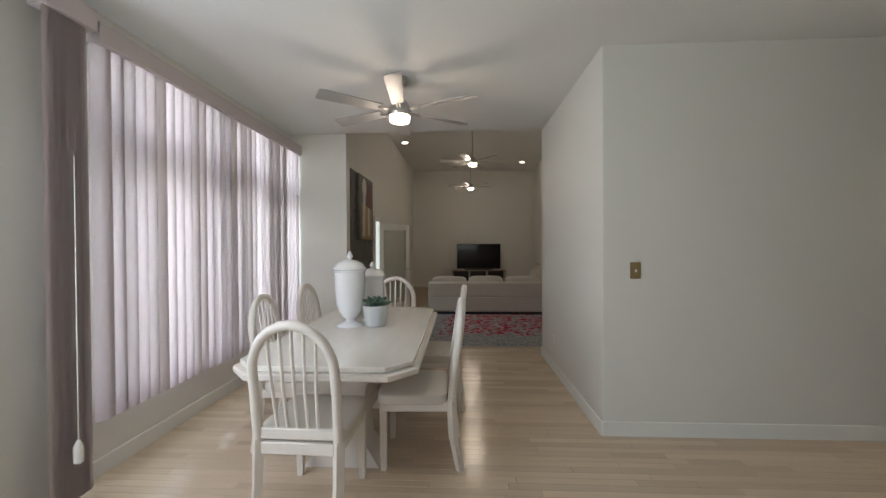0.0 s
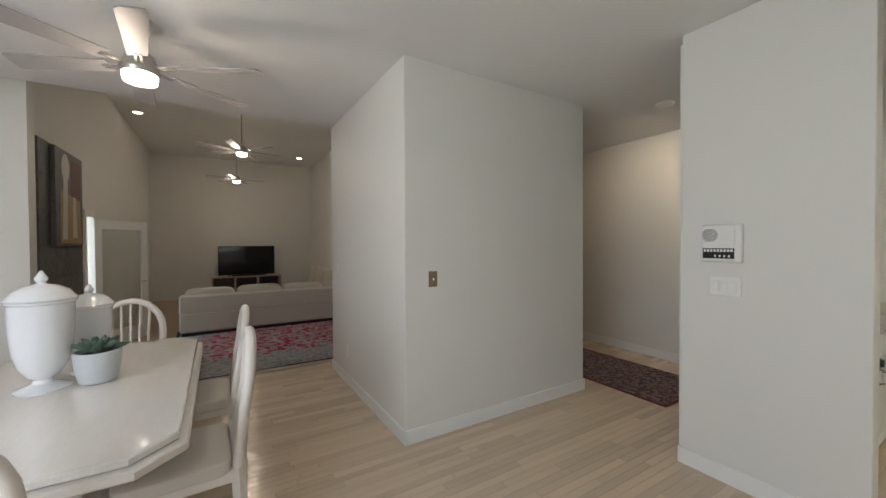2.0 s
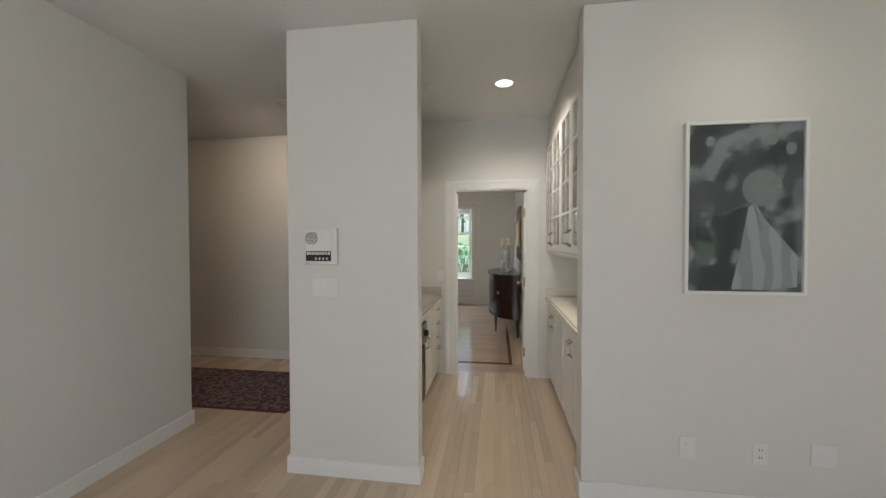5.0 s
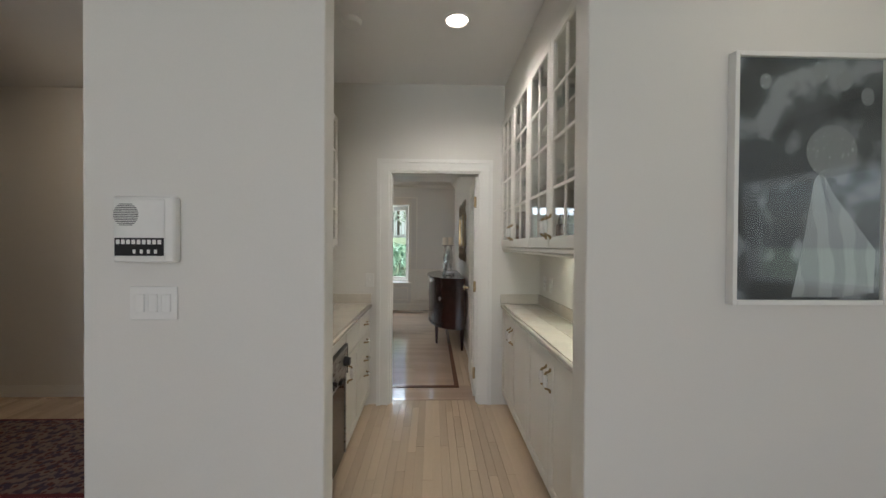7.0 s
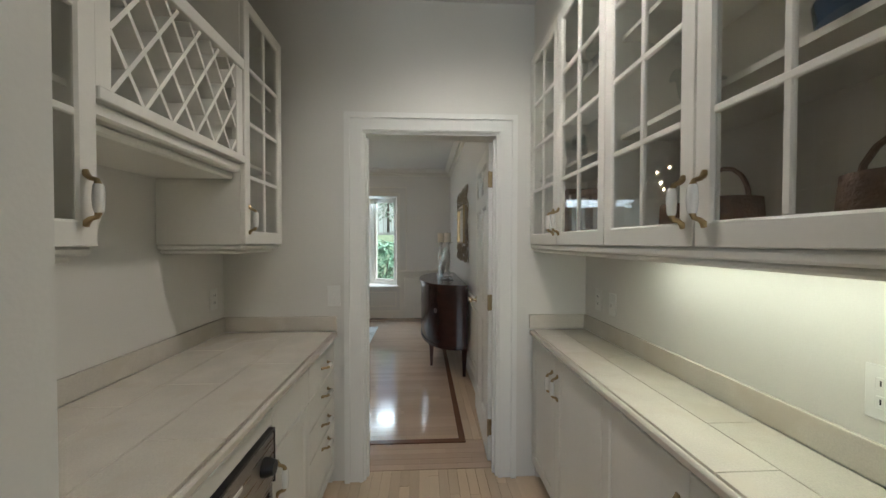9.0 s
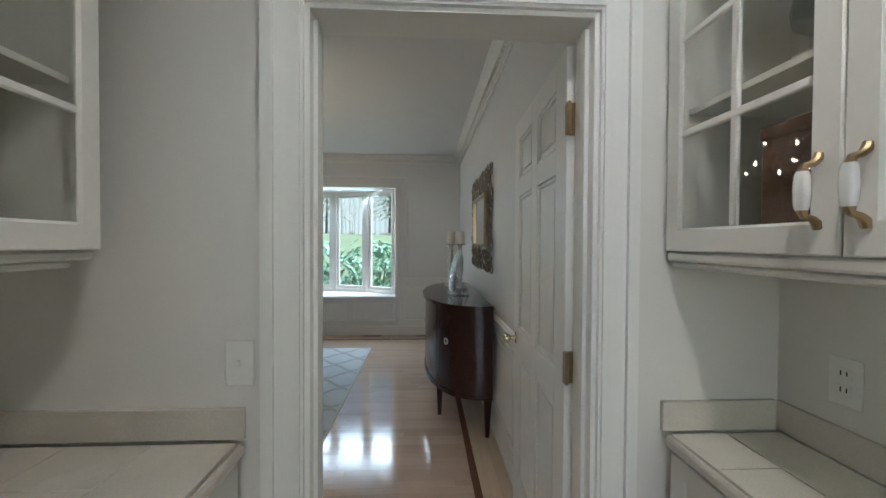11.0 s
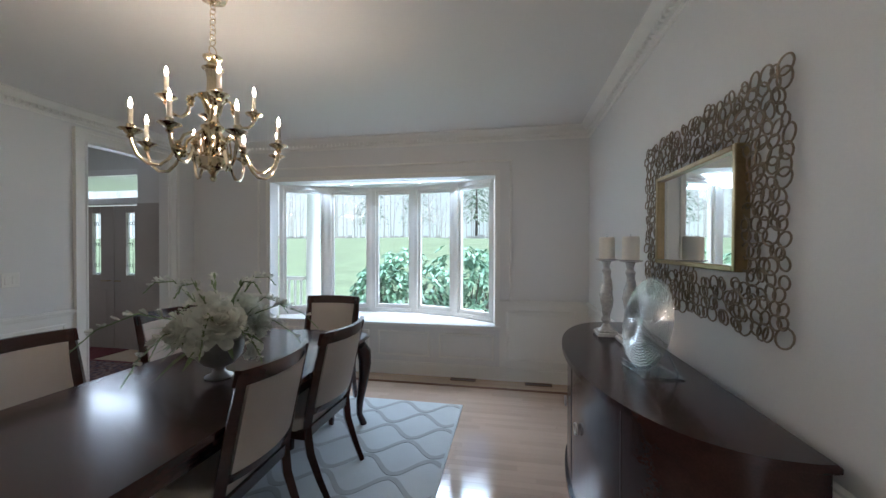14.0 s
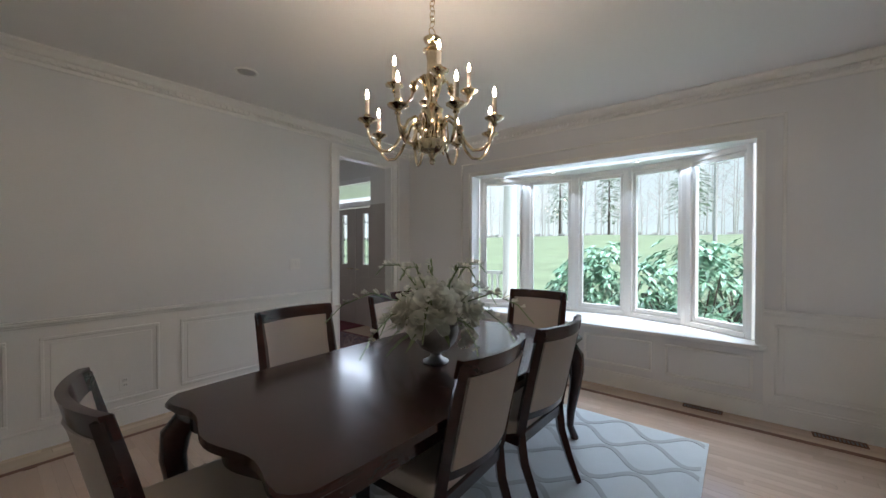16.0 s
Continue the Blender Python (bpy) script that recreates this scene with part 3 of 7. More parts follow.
for i, a in enumerate(ANG):
    m = Matrix.Translation((pts[i].x, pts[i].y, 0)) @ Matrix.Rotation(-radians(a), 4, "Z")
    z0, z1, w = 0.604, 2.266, SW
    fr = boxes([(-0.03, 0.0, z0, 0.06, 0.05, z1), (-0.03, w - 0.05, z0, 0.06, w, z1), (-0.03, 0.05, z0, 0.06, w - 0.05, z0 + 0.05), (-0.03, 0.05, z1 - 0.05, 0.06, w - 0.05, z1)], 0.004)
    part("window_frame", moved(fr, m), TRIM, bow)
    s = 0.085
    sa = boxes([(-0.005, 0.05, z0 + 0.05, 0.045, s, z1 - 0.05), (-0.005, w - s, z0 + 0.05, 0.045, w - 0.05, z1 - 0.05), (-0.005, s, z0 + 0.05, 0.045, w - s, z0 + 0.1), (-0.005, s, z1 - 0.09, 0.045, w - s, z1 - 0.05)], 0.003)
    part("sash", moved(sa, m), TRIM, bow)
    pane = part("pane", moved(boxes([(0.018, s, z0 + 0.1, 0.024, w - s, z1 - 0.09)]), m), CLEAR, bow)
    pane.visible_shadow = False
    if i in (0, 4):
        part("crank_handle", moved(tube(bmesh.new(), [(-0.035, w * 0.5, z0 + 0.03), (-0.06, w * 0.5, z0 + 0.035), (-0.065, w * 0.5 + 0.05, z0 + 0.03)], 0.006), m), TRIM, bow)
for y in (1.85, 2.75):
    d = thing("window_downlight", (9.4, y, 2.2665), "small white downlight in the window head", "downlight", "window downlights")
    part("trim_ring", lathe(bmesh.new(), [(0.028, 0.0), (0.03, -0.004), (0.02, -0.006)], 16), PLASTIC, d)
    part("bulb", lathe(bmesh.new(), [(0.015, -0.0065), (0.008, -0.009)], 12), CANGLOW, d)

# ---- nook windows and blinds ----
for k, (a, b) in enumerate(((2.2, 3.22), (3.34, 4.1), (4.2, 4.72))):
    for z0, z1 in ((0.44, 1.96), (2.06, 2.62)):
        w = tagged(new("window_nook"), "white framed nook window", "window", kind="structure")
        part("window_frame", boxes([(-2.4, a, z0, -2.33, a + 0.05, z1), (-2.4, b - 0.05, z0, -2.33, b, z1), (-2.4, a + 0.05, z0, -2.33, b - 0.05, z0 + 0.05), (-2.4, a + 0.05, z1 - 0.05, -2.33, b - 0.05, z1)], 0.004), TRIM, w)
        p = part("pane", boxes([(-2.37, a + 0.05, z0 + 0.05, -2.364, b - 0.05, z1 - 0.05)]), CLEAR, w)
        p.visible_shadow = False
w = tagged(new("window_nook_side"), "tall narrow white framed window", "window", kind="structure")
part("window_frame", boxes([(-2.4, 1.97, 0.04, -2.33, 1.99, 2.62), (-2.4, 2.08, 0.04, -2.33, 2.1, 2.62), (-2.4, 1.99, 0.04, -2.33, 2.08, 0.1), (-2.4, 1.99, 2.56, -2.33, 2.08, 2.62)], 0.004), TRIM, w)
part("pane", boxes([(-2.37, 1.99, 0.1, -2.364, 2.08, 2.56)]), CLEAR, w).visible_shadow = False
# added window, never in view, that admits the southern fill
w = tagged(new("window_south"), "unseen white framed window added for fill light", "window", kind="structure")
part("window_frame", boxes([(-0.8, -3.7, 1.0, -0.74, -3.63, 2.2), (1.14, -3.7, 1.0, 1.2, -3.63, 2.2), (-0.74, -3.7, 1.0, 1.14, -3.63, 1.06), (-0.74, -3.7, 2.14, 1.14, -3.63, 2.2)], 0.004), TRIM, w)
part("pane", boxes([(-0.74, -3.67, 1.06, 1.14, -3.664, 2.14)]), CLEAR, w).visible_shadow = False
# unseen window, placed where its daylight falls across to the pier
w = tagged(new("window_kitchen"), "unseen white framed window added for fill light", "window", kind="structure")
part("window_frame", boxes([(-2.4, -0.35, 1.0, -2.33, -0.29, 2.25), (-2.4, 1.49, 1.0, -2.33, 1.55, 2.25), (-2.4, -0.29, 1.0, -2.33, 1.49, 1.06), (-2.4, -0.29, 2.19, -2.33, 1.49, 2.25), (-2.4, 0.57, 1.06, -2.33, 0.63, 2.19)], 0.004), TRIM, w)
part("pane", boxes([(-2.37, -0.29, 1.06, -2.364, 1.49, 2.19)]), CLEAR, w).visible_shadow = False
w = tagged(new("window_sink"), "white framed two-light kitchen window", "window", kind="structure")
part("window_frame", boxes([(-2.4, -3.45, 1.0, -2.33, -3.39, 2.2), (-2.4, -2.71, 1.0, -2.33, -2.65, 2.2), (-2.4, -3.39, 1.0, -2.33, -2.71, 1.06), (-2.4, -3.39, 2.14, -2.33, -2.71, 2.2), (-2.4, -3.07, 1.06, -2.33, -3.03, 2.14), (-2.4, -3.39, 1.75, -2.34, -2.71, 1.79)], 0.004), TRIM, w)
part("pane", boxes([(-2.37, -3.39, 1.06, -2.364, -2.71, 2.14)]), CLEAR, w).visible_shadow = False


def vane_mesh(h, width=0.089):
    bm = bmesh.new()
    n = 6
    rows = []
    for z in (0.0, h * 0.5, h):
        rows.append([bm.verts.new((0.02 * (1 - (2 * i / n - 1) ** 2), (i / n - 0.5) * width, z)) for i in range(n + 1)])
    for a, b in zip(rows, rows[1:]):
        for i in range(n):
            bm.faces.new((a[i], a[i + 1], b[i + 1], b[i]))
    bmesh.ops.solidify(bm, geom=bm.faces[:], thickness=0.0012)
    return bm


blind = thing("vertical_blind", (-2.17, 2.1, 0.0), "mauve-white fabric vertical blind, vanes half open", "blind")
part("valance", boxes([(-0.06, 0.0, 2.56, 0.05, 2.7, 2.68)], 0.004), VANE, blind, "fabric covered valance")
first = None
y = 0.05
k = 0
while y < 2.68:
    if first is None:
        v = part("vane", vane_mesh(2.19, 0.104), VANE, blind)
        first = v
    else:
        v = new("vane", first.data)
        v.parent = blind
    v.matrix_basis = pose(0, y, 0.375, 0, 0, -17 + random.uniform(-2, 2))
    y += 0.083
    k += 1
stack = thing("stacked_blind", (-2.16, 1.84, 0.0), "floor-length vertical blind drawn into a stack", "blind")
part("valance", boxes([(-0.06, -0.02, 2.6, 0.05, 0.24, 2.72)], 0.004), VANE, stack)
for i in range(9):
    v = part("vane", vane_mesh(2.56, 0.1), VANE, stack) if i == 0 else new("vane", sv.data)
    sv = v if i == 0 else sv
    v.parent = stack
    v.matrix_basis = pose(0.0, 0.02 + 0.021 * i, 0.04, 0, 0, 28 + random.uniform(-4, 4))
part("cord_weight", lathe(bmesh.new(), [(0.008, 0.0), (0.022, 0.01), (0.022, 0.09), (0.008, 0.12), (0.003, 0.125), (0.002, 1.6)], 12, (0.09, 0.06, 0.26)), PLASTIC, stack)

# ---- breakfast nook ----


def curve_arch(w, z0, z1, rake):
    pts = [(-w, 0.0, z0), (-w, rake * 0.4, z0 + (z1 - z0) * 0.45)]
    r = w
    zc = z1 - r * 1.15
    for i in range(0, 13):
        a = math.pi - math.pi * i / 12
        pts.append((r * math.cos(a), rake * (0.6 + 0.4 * math.sin(a)), zc + r * 1.15 * math.sin(a)))
    pts += [(w, rake * 0.4, z0 + (z1 - z0) * 0.45), (w, 0.0, z0)]
    return pts


def slat_chair():
    c = thing("slat_back_chair", (0, 0, 0), "pickled white wooden chair with an arched slat back and ivory seat", "chair", "chairs round the breakfast table")
    for sx in (-1, 1):
        part("leg", tube(bmesh.new(), [(sx * 0.19, 0.2, 0.0), (sx * 0.195, 0.2, 0.42)], [0.017, 0.022], square=True), PICKLED, c)
        part("leg", tube(bmesh.new(), [(sx * 0.2, -0.27, 0.0), (sx * 0.205, -0.23, 0.22), (sx * 0.205, -0.22, 0.44)], [0.016, 0.02, 0.022], square=True), PICKLED, c)
    fr = boxes([(-0.215, 0.185, 0.37, 0.215, 0.215, 0.43), (-0.215, -0.23, 0.37, -0.185, 0.185, 0.43), (0.185, -0.23, 0.37, 0.215, 0.185, 0.43), (-0.185, -0.235, 0.37, 0.185, -0.205, 0.43)], 0.004)
    part("seat_frame", fr, PICKLED, c)
    part("seat", pillow(bmesh.new(), -0.235, -0.2, 0.41, 0.235, 0.24, 0.485, 0.55), SEAT, c, "padded ivory cloth seat")
    arch = curve_arch(0.205, 0.43, 1.02, -0.075)
    part("back_frame", moved(tube(bmesh.new(), arch, 0.024, 10), Matrix.Translation((0, -0.22, 0))), PICKLED, c)
    part("back_rail", boxes([(-0.19, -0.235, 0.445, 0.19, -0.205, 0.5)], 0.005), PICKLED, c)
    for i in range(5):
        x = -0.12 + 0.06 * i
        top = 0.78 + 0.235 * math.sqrt(max(0, 1 - (x * 0.92 / 0.205) ** 2)) - 0.02
        part("slat", tube(bmesh.new(), [(x * 0.85, -0.22, 0.49), (x * 0.92, -0.262, 0.72), (x, -0.285, top)], [0.0085, 0.0095, 0.0085], 6), PICKLED, c)
    return c


chair = slat_chair()
chair.matrix_basis = pose(-0.865, 2.06, 0, 0, 0, -2)
for x, y, a in ((-0.8, 3.9, 180), (-0.36, 2.53, 92), (-0.335, 3.34, 90), (-1.22, 2.71, -86), (-1.22, 3.45, -90)):
    copy_thing(chair, pose(x, y, 0, 0, 0, a))


def clipped(hx, hy, c):
    return [(-hx + c, -hy), (hx - c, -hy), (hx, -hy + c), (hx, hy - c), (hx - c, hy), (-hx + c, hy), (-hx, hy - c), (-hx, -hy + c)]


tb = thing("breakfast_table", (-0.825, 2.9, 0), "glossy whitewashed pedestal table with clipped corners", "table")
part("tabletop", prism(bmesh.new(), clipped(0.49, 0.94, 0.13), 0.728, 0.76, 0.006), GLOSSTOP, tb)
part("table_rim", prism(bmesh.new(), clipped(0.52, 0.97, 0.14), 0.688, 0.727, 0.008), PICKLED, tb)
part("apron", prism(bmesh.new(), clipped(0.4, 0.8, 0.1), 0.64, 0.688, 0.004), PICKLED, tb)
for y in (-0.42, 0.42):
    bm = bmesh.new()
    prof = [(0.3, 0.64), (0.22, 0.6), (0.15, 0.5), (0.13, 0.3), (0.15, 0.12), (0.2, 0.05), (0.24, 0.0)]
    rows = []
    for w, z in prof:
        d = 0.1 + (w - 0.13) * 0.35
        rows.append([bm.verts.new((sx * w, y + sy * d, z)) for sx, sy in ((-1, -1), (1, -1), (1, 1), (-1, 1))])
    for a, b in zip(rows, rows[1:]):
        for i in range(4):
            bm.faces.new((a[i], a[(i + 1) % 4], b[(i + 1) % 4], b[i]))
    bm.faces.new(rows[0])
    bm.faces.new(rows[-1])
    part("pedestal", bm, PICKLED, tb)
part("stretcher", boxes([(-0.05, -0.3, 0.1, 0.05, 0.3, 0.2)], 0.008), PICKLED, tb)


def urn(at, s, label):
    u = thing("lidded_urn", at, label, "urn", "white urns on the breakfast table")
    body = [(0.085, 0.0), (0.088, 0.008), (0.06, 0.018), (0.035, 0.03), (0.03, 0.045), (0.05, 0.06), (0.075, 0.1), (0.09, 0.16), (0.098, 0.25), (0.1, 0.355), (0.108, 0.362), (0.108, 0.37), (0.09, 0.371)]
    lid = [(0.11, 0.372), (0.112, 0.378), (0.1, 0.388), (0.085, 0.41), (0.05, 0.43), (0.02, 0.436), (0.012, 0.442), (0.02, 0.452), (0.021, 0.462), (0.01, 0.48), (0.004, 0.492)]
    part("body", lathe(bmesh.new(), [(r * s, z * s) for r, z in body], 36), CERAMIC, u)
    part("lid", lathe(bmesh.new(), [(r * s, z * s) for r, z in lid], 36), CERAMIC, u)


urn((-0.945, 2.95, 0.7605), 1.19, "tall glossy white ceramic urn with a lid")
urn((-0.825, 3.19, 0.7605), 1.0, "smaller glossy white ceramic urn with a lid")
pl = thing("potted_succulent", (-0.742, 2.95, 0.7605), "green succulent in a smooth grey cement pot", "plant")
pl.scale = (1.38, 1.38, 1.38)
part("pot", lathe(bmesh.new(), [(0.048, 0.0), (0.056, 0.006), (0.066, 0.05), (0.071, 0.11), (0.07, 0.118), (0.064, 0.118), (0.062, 0.1)], 28), POT, pl)
part("soil", lathe(bmesh.new(), [(0.06, 0.098), (0.05, 0.106)], 20), SOIL, pl)
rnd = random.Random(3)
for k in range(16):
    a, el = k * 2.4, 0.25 + 0.9 * (k / 16)
    ln = 0.1 - 0.045 * (k / 16)
    d = Vector((math.cos(a) * math.cos(el), math.sin(a) * math.cos(el), math.sin(el)))
    p0 = Vector((0, 0, 0.112))
    part("leaf", tube(bmesh.new(), [p0, p0 + d * ln * 0.4, p0 + d * ln * 0.8, p0 + d * ln], [0.008, 0.014, 0.01, 0.002], 6), SUCC, pl)


def ceiling_fan(at, drop, turn, label, blades=6):
    """at: the middle of the blades; drop: metres from there to the ceiling."""
    f = thing("ceiling_fan", (at[0], at[1], at[2] + drop), label, "ceiling fan", "ceiling fans", turn=turn)
    part("canopy", lathe(bmesh.new(), [(0.03, -0.085), (0.05, -0.075), (0.062, -0.04), (0.065, 0.0)], 24), NICKEL, f)
    part("downrod", lathe(bmesh.new(), [(0.012, -drop + 0.08), (0.012, -0.08)], 12), NICKEL, f)
    b = -drop
    part("motor_housing", lathe(bmesh.new(), [(0.09, b - 0.05), (0.1, b - 0.035), (0.1, b - 0.01), (0.085, b + 0.02), (0.07, b + 0.06), (0.045, b + 0.085), (0.02, b + 0.1)], 28), NICKEL, f)
    part("light_lens", lathe(bmesh.new(), [(0.05, b - 0.102), (0.083, b - 0.095), (0.088, b - 0.07), (0.088, b - 0.051)], 28), FANGLOW, f, "lit frosted lens")
    for k in range(blades):
        m = Matrix.Rotation(2 * math.pi * k / blades, 4, "Z")
        bm = prism(bmesh.new(), [(0.17, -0.05), (0.68, -0.062), (0.7, -0.04), (0.69, 0.06), (0.66, 0.068), (0.17, 0.045)], -0.004, 0.004)
        moved(bm, m @ Matrix.Translation((0, 0, b)) @ Matrix.Rotation(radians(13), 4, "X"))
        bl = part("blade", bm, BLADE, f)
        arm = boxes([(0.08, -0.02, b - 0.012, 0.2, -0.006, b - 0.004), (0.08, 0.006, b - 0.012, 0.2, 0.02, b - 0.004)], 0.002)
        part("blade_arm", moved(arm, m), NICKEL, bl)
    return f


ceiling_fan((-0.59, 3.25, 2.55), 0.28, 35, "brushed nickel ceiling fan with six silver blades and a lit lens")
lamp("fan_lamp", "POINT", Matrix.Translation((-0.59, 3.25, 2.32)), 5, (1.0, 0.85, 0.65), radius=0.08)
for x, y in ((0.2, 8.15), (0.25, 11.6)):
    ceiling_fan((x, y, 3.2), 0.95, 10, "brushed nickel ceiling fan on a long rod, lit")
    lamp("fan_lamp", "POINT", Matrix.Translation((x, y, 3.05)), 15, (1.0, 0.85, 0.65), radius=0.08)


def plate(name, at, normal, w, h, label, category, holes="", mat=PLASTIC, deep=0.006):
    """A wall plate. normal: the way that it faces, along x or y."""
    turn = {(1, 0): 90, (-1, 0): -90, (0, 1): 180, (0, -1): 0}[normal]
    p = thing(name, at, label, category, turn=turn)
    part("cover", boxes([(-w / 2, -deep, -h / 2, w / 2, 0, h / 2)], 0.002), mat, p)
    if holes == "outlet":
        for z in (-0.02, 0.02):
            part("socket", boxes([(-0.017, -deep - 0.002, z - 0.014, 0.017, -deep + 0.001, z + 0.014)], 0.002), PLASTIC, p)
            part("slot", boxes([(-0.008, -deep - 0.0025, z - 0.005, -0.005, -deep - 0.001, z + 0.007), (0.005, -deep - 0.0025, z - 0.005, 0.008, -deep - 0.001, z + 0.007)]), BLACK, p)
    elif holes == "toggle":
        part("toggle", boxes([(-0.005, -deep - 0.012, -0.011, 0.005, -deep, 0.009)], 0.002), PORCELAIN if mat is OLDBRASS else mat, p)
    elif holes.startswith("rocker"):
        n = int(holes[6:])
        for i in range(n):
            x = (i - (n - 1) / 2) * 0.046
            part("rocker", boxes([(x - 0.016, -deep - 0.004, -0.033, x + 0.016, -deep, 0.033)], 0.003), PLASTIC, p)
    return p


plate("switch_plate", (1.187, 2.804, 1.2), (0, -1), 0.075, 0.118, "antique brass switch plate with a white toggle", "light switch", "toggle", OLDBRASS)
plate("light_switch", (0.954, 4.55, 1.2), (-1, 0), 0.072, 0.116, "white wall switch plate", "light switch", "toggle")
plate("wall_outlet", (0.954, 4.2, 0.34), (-1, 0), 0.072, 0.116, "white duplex wall outlet above the baseboard", "outlet", "outlet")
plate("light_switch", (2.434, 1.4, 1.2), (-1, 0), 0.165, 0.118, "white triple rocker switch plate", "light switch", "rocker3")
plate("wall_outlet", (2.444, -0.727, 0.34), (-1, 0), 0.08, 0.126, "white wall outlet with a plugged-in sensor", "outlet", "rocker1")
plate("wall_outlet", (2.444, -1.09, 0.335), (-1, 0), 0.074, 0.118, "white duplex wall outlet above the baseboard", "outlet", "outlet")
plate("blank_plate", (2.444, -1.394, 0.345), (-1, 0), 0.12, 0.116, "blank white cover plate", "wall plate")

ic = thing("intercom_panel", (2.434, 1.412, 1.461), "white wall intercom with speaker grille and black key panel", "intercom", turn=-90)
part("housing", boxes([(-0.105, -0.035, -0.115, 0.105, 0, 0.115)], 0.006), PLASTIC, ic)
part("face", boxes([(-0.095, -0.04, -0.105, 0.075, -0.034, 0.105)], 0.003), PLASTIC, ic)
bm = bmesh.new()
for i in range(13):
    z = 0.05 + (i - 6) * 0.006
    h = math.sqrt(max(0.0001, 0.042 ** 2 - (z - 0.05) ** 2))
    box(bm, -0.055 - h, -0.0415, z - 0.0012, -0.055 + h, -0.0395, z + 0.0012)
part("speaker_grille", bm, BLACK, ic)
part("key_panel", boxes([(-0.093, -0.0425, -0.092, 0.073, -0.0395, -0.03)], 0.001), BLACK, ic)
for i in range(9):
    part("key", boxes([(-0.086 + i * 0.0175, -0.045, -0.052, -0.074 + i * 0.0175, -0.042, -0.036)], 0.001), PORCELAIN, ic)
for i in range(4):
    part("key", boxes([(-0.03 + i * 0.024, -0.045, -0.084, -0.02 + i * 0.024, -0.042, -0.07)], 0.001), PORCELAIN, ic)

# framed photograph: a seed head on a stem over pale petals
PHOTO = two_tone("dark_photo_print", (0.09, 0.09, 0.1), (0.28, 0.28, 0.3), "noise", 6.0, rough=0.6, width=0.53, bump=0.0, extra=((0.05, 0.05, 0.055), 4.0))
PALE = two_tone("pale_photo_print", (0.32, 0.32, 0.33), (0.42, 0.42, 0.43), "wave", 3.0, rough=0.6, width=0.55, bump=0.0)
BALL = two_tone("spotted_photo_print", (0.5, 0.5, 0.51), (0.25, 0.25, 0.26), "voronoi", 55.0, rough=0.6, width=0.2, bump=0.0)
pic = thing("framed_photograph", (2.444, -0.985, 1.666), "black and white botanical photograph in a thin white frame", "picture", turn=-90)
w, h = 0.296, 0.465
part("frame", boxes([(-w, -0.035, -h, -w + 0.018, 0, h), (w - 0.018, -0.035, -h, w, 0, h), (-w + 0.018, -0.035, -h, w - 0.018, 0, -h + 0.018), (-w + 0.018, -0.035, h - 0.018, w - 0.018, 0, h)], 0.002), TRIM, pic)
part("print", boxes([(-w + 0.018, -0.02, -h + 0.018, w - 0.018, -0.004, h - 0.018)]), PHOTO, pic)


def disc(r, at, n=32, sq=1.0, y=-0.0205):
    bm = bmesh.new()
    lo = [bm.verts.new((at[0] + r * math.cos(2 * math.pi * i / n), y, at[1] + sq * r * math.sin(2 * math.pi * i / n))) for i in range(n)]
    hi = [bm.verts.new((v.co.x, y - 0.0008, v.co.z)) for v in lo]
    bm.faces.new(lo)
    bm.faces.new(hi)
    for i in range(n):
        bm.faces.new((lo[i], lo[(i + 1) % n], hi[(i + 1) % n], hi[i]))
    return bm


def flat(points, y=-0.0205):
    bm = bmesh.new()
    lo = [bm.verts.new((x, y, z)) for x, z in points]
    hi = [bm.verts.new((x, y - 0.0008, z)) for x, z in points]
    bm.faces.new(lo)
    bm.faces.new(hi)
    for i in range(len(points)):
        j = (i + 1) % len(points)
        bm.faces.new((lo[i], lo[j], hi[j], hi[i]))
    return bm


part("printed_petals", flat([(0.02, 0.0), (0.05, 0.03), (0.1, -0.06), (0.18, -0.16), (0.26, -0.26), (0.255, -0.42), (0.12, -0.437), (-0.06, -0.437), (-0.02, -0.25), (0.0, -0.12)]), PALE, pic)
part("printed_stem", flat([(0.035, 0.04), (0.047, 0.04), (0.09, -0.12), (0.078, -0.12)], -0.0216), BALL, pic)
part("printed_seed_head", disc(0.098, (0.085, 0.105), y=-0.0216), BALL, pic)
for x, z, r in ((0.04, 0.4, 0.03), (0.13, 0.37, 0.03), (-0.17, 0.36, 0.022), (0.22, 0.31, 0.025)):
    part("printed_highlight", disc(r, (x, z), sq=1.35), BALL, pic)
part("glazing", boxes([(-w + 0.018, -0.0285, -h + 0.018, w - 0.018, -0.0265, h - 0.018)]), CLEAR, pic).visible_shadow = False


def downlight(at, label, lit=True, r=0.075, tilt=0):
    d = thing("ceiling_downlight", at, label, "downlight", "ceiling downlights")
    bm = bmesh.new()
    ring(bm, (0, 0, -0.002), r, 0.009, (0, 0, 1), 28, 6)
    part("trim_ring", bm, PLASTIC, d)
    part("baffle", lathe(bmesh.new(), [(r - 0.008, -0.0015), (r * 0.7, -0.0035)], 24), CANGLOW if lit else NICKEL, d)
    return d


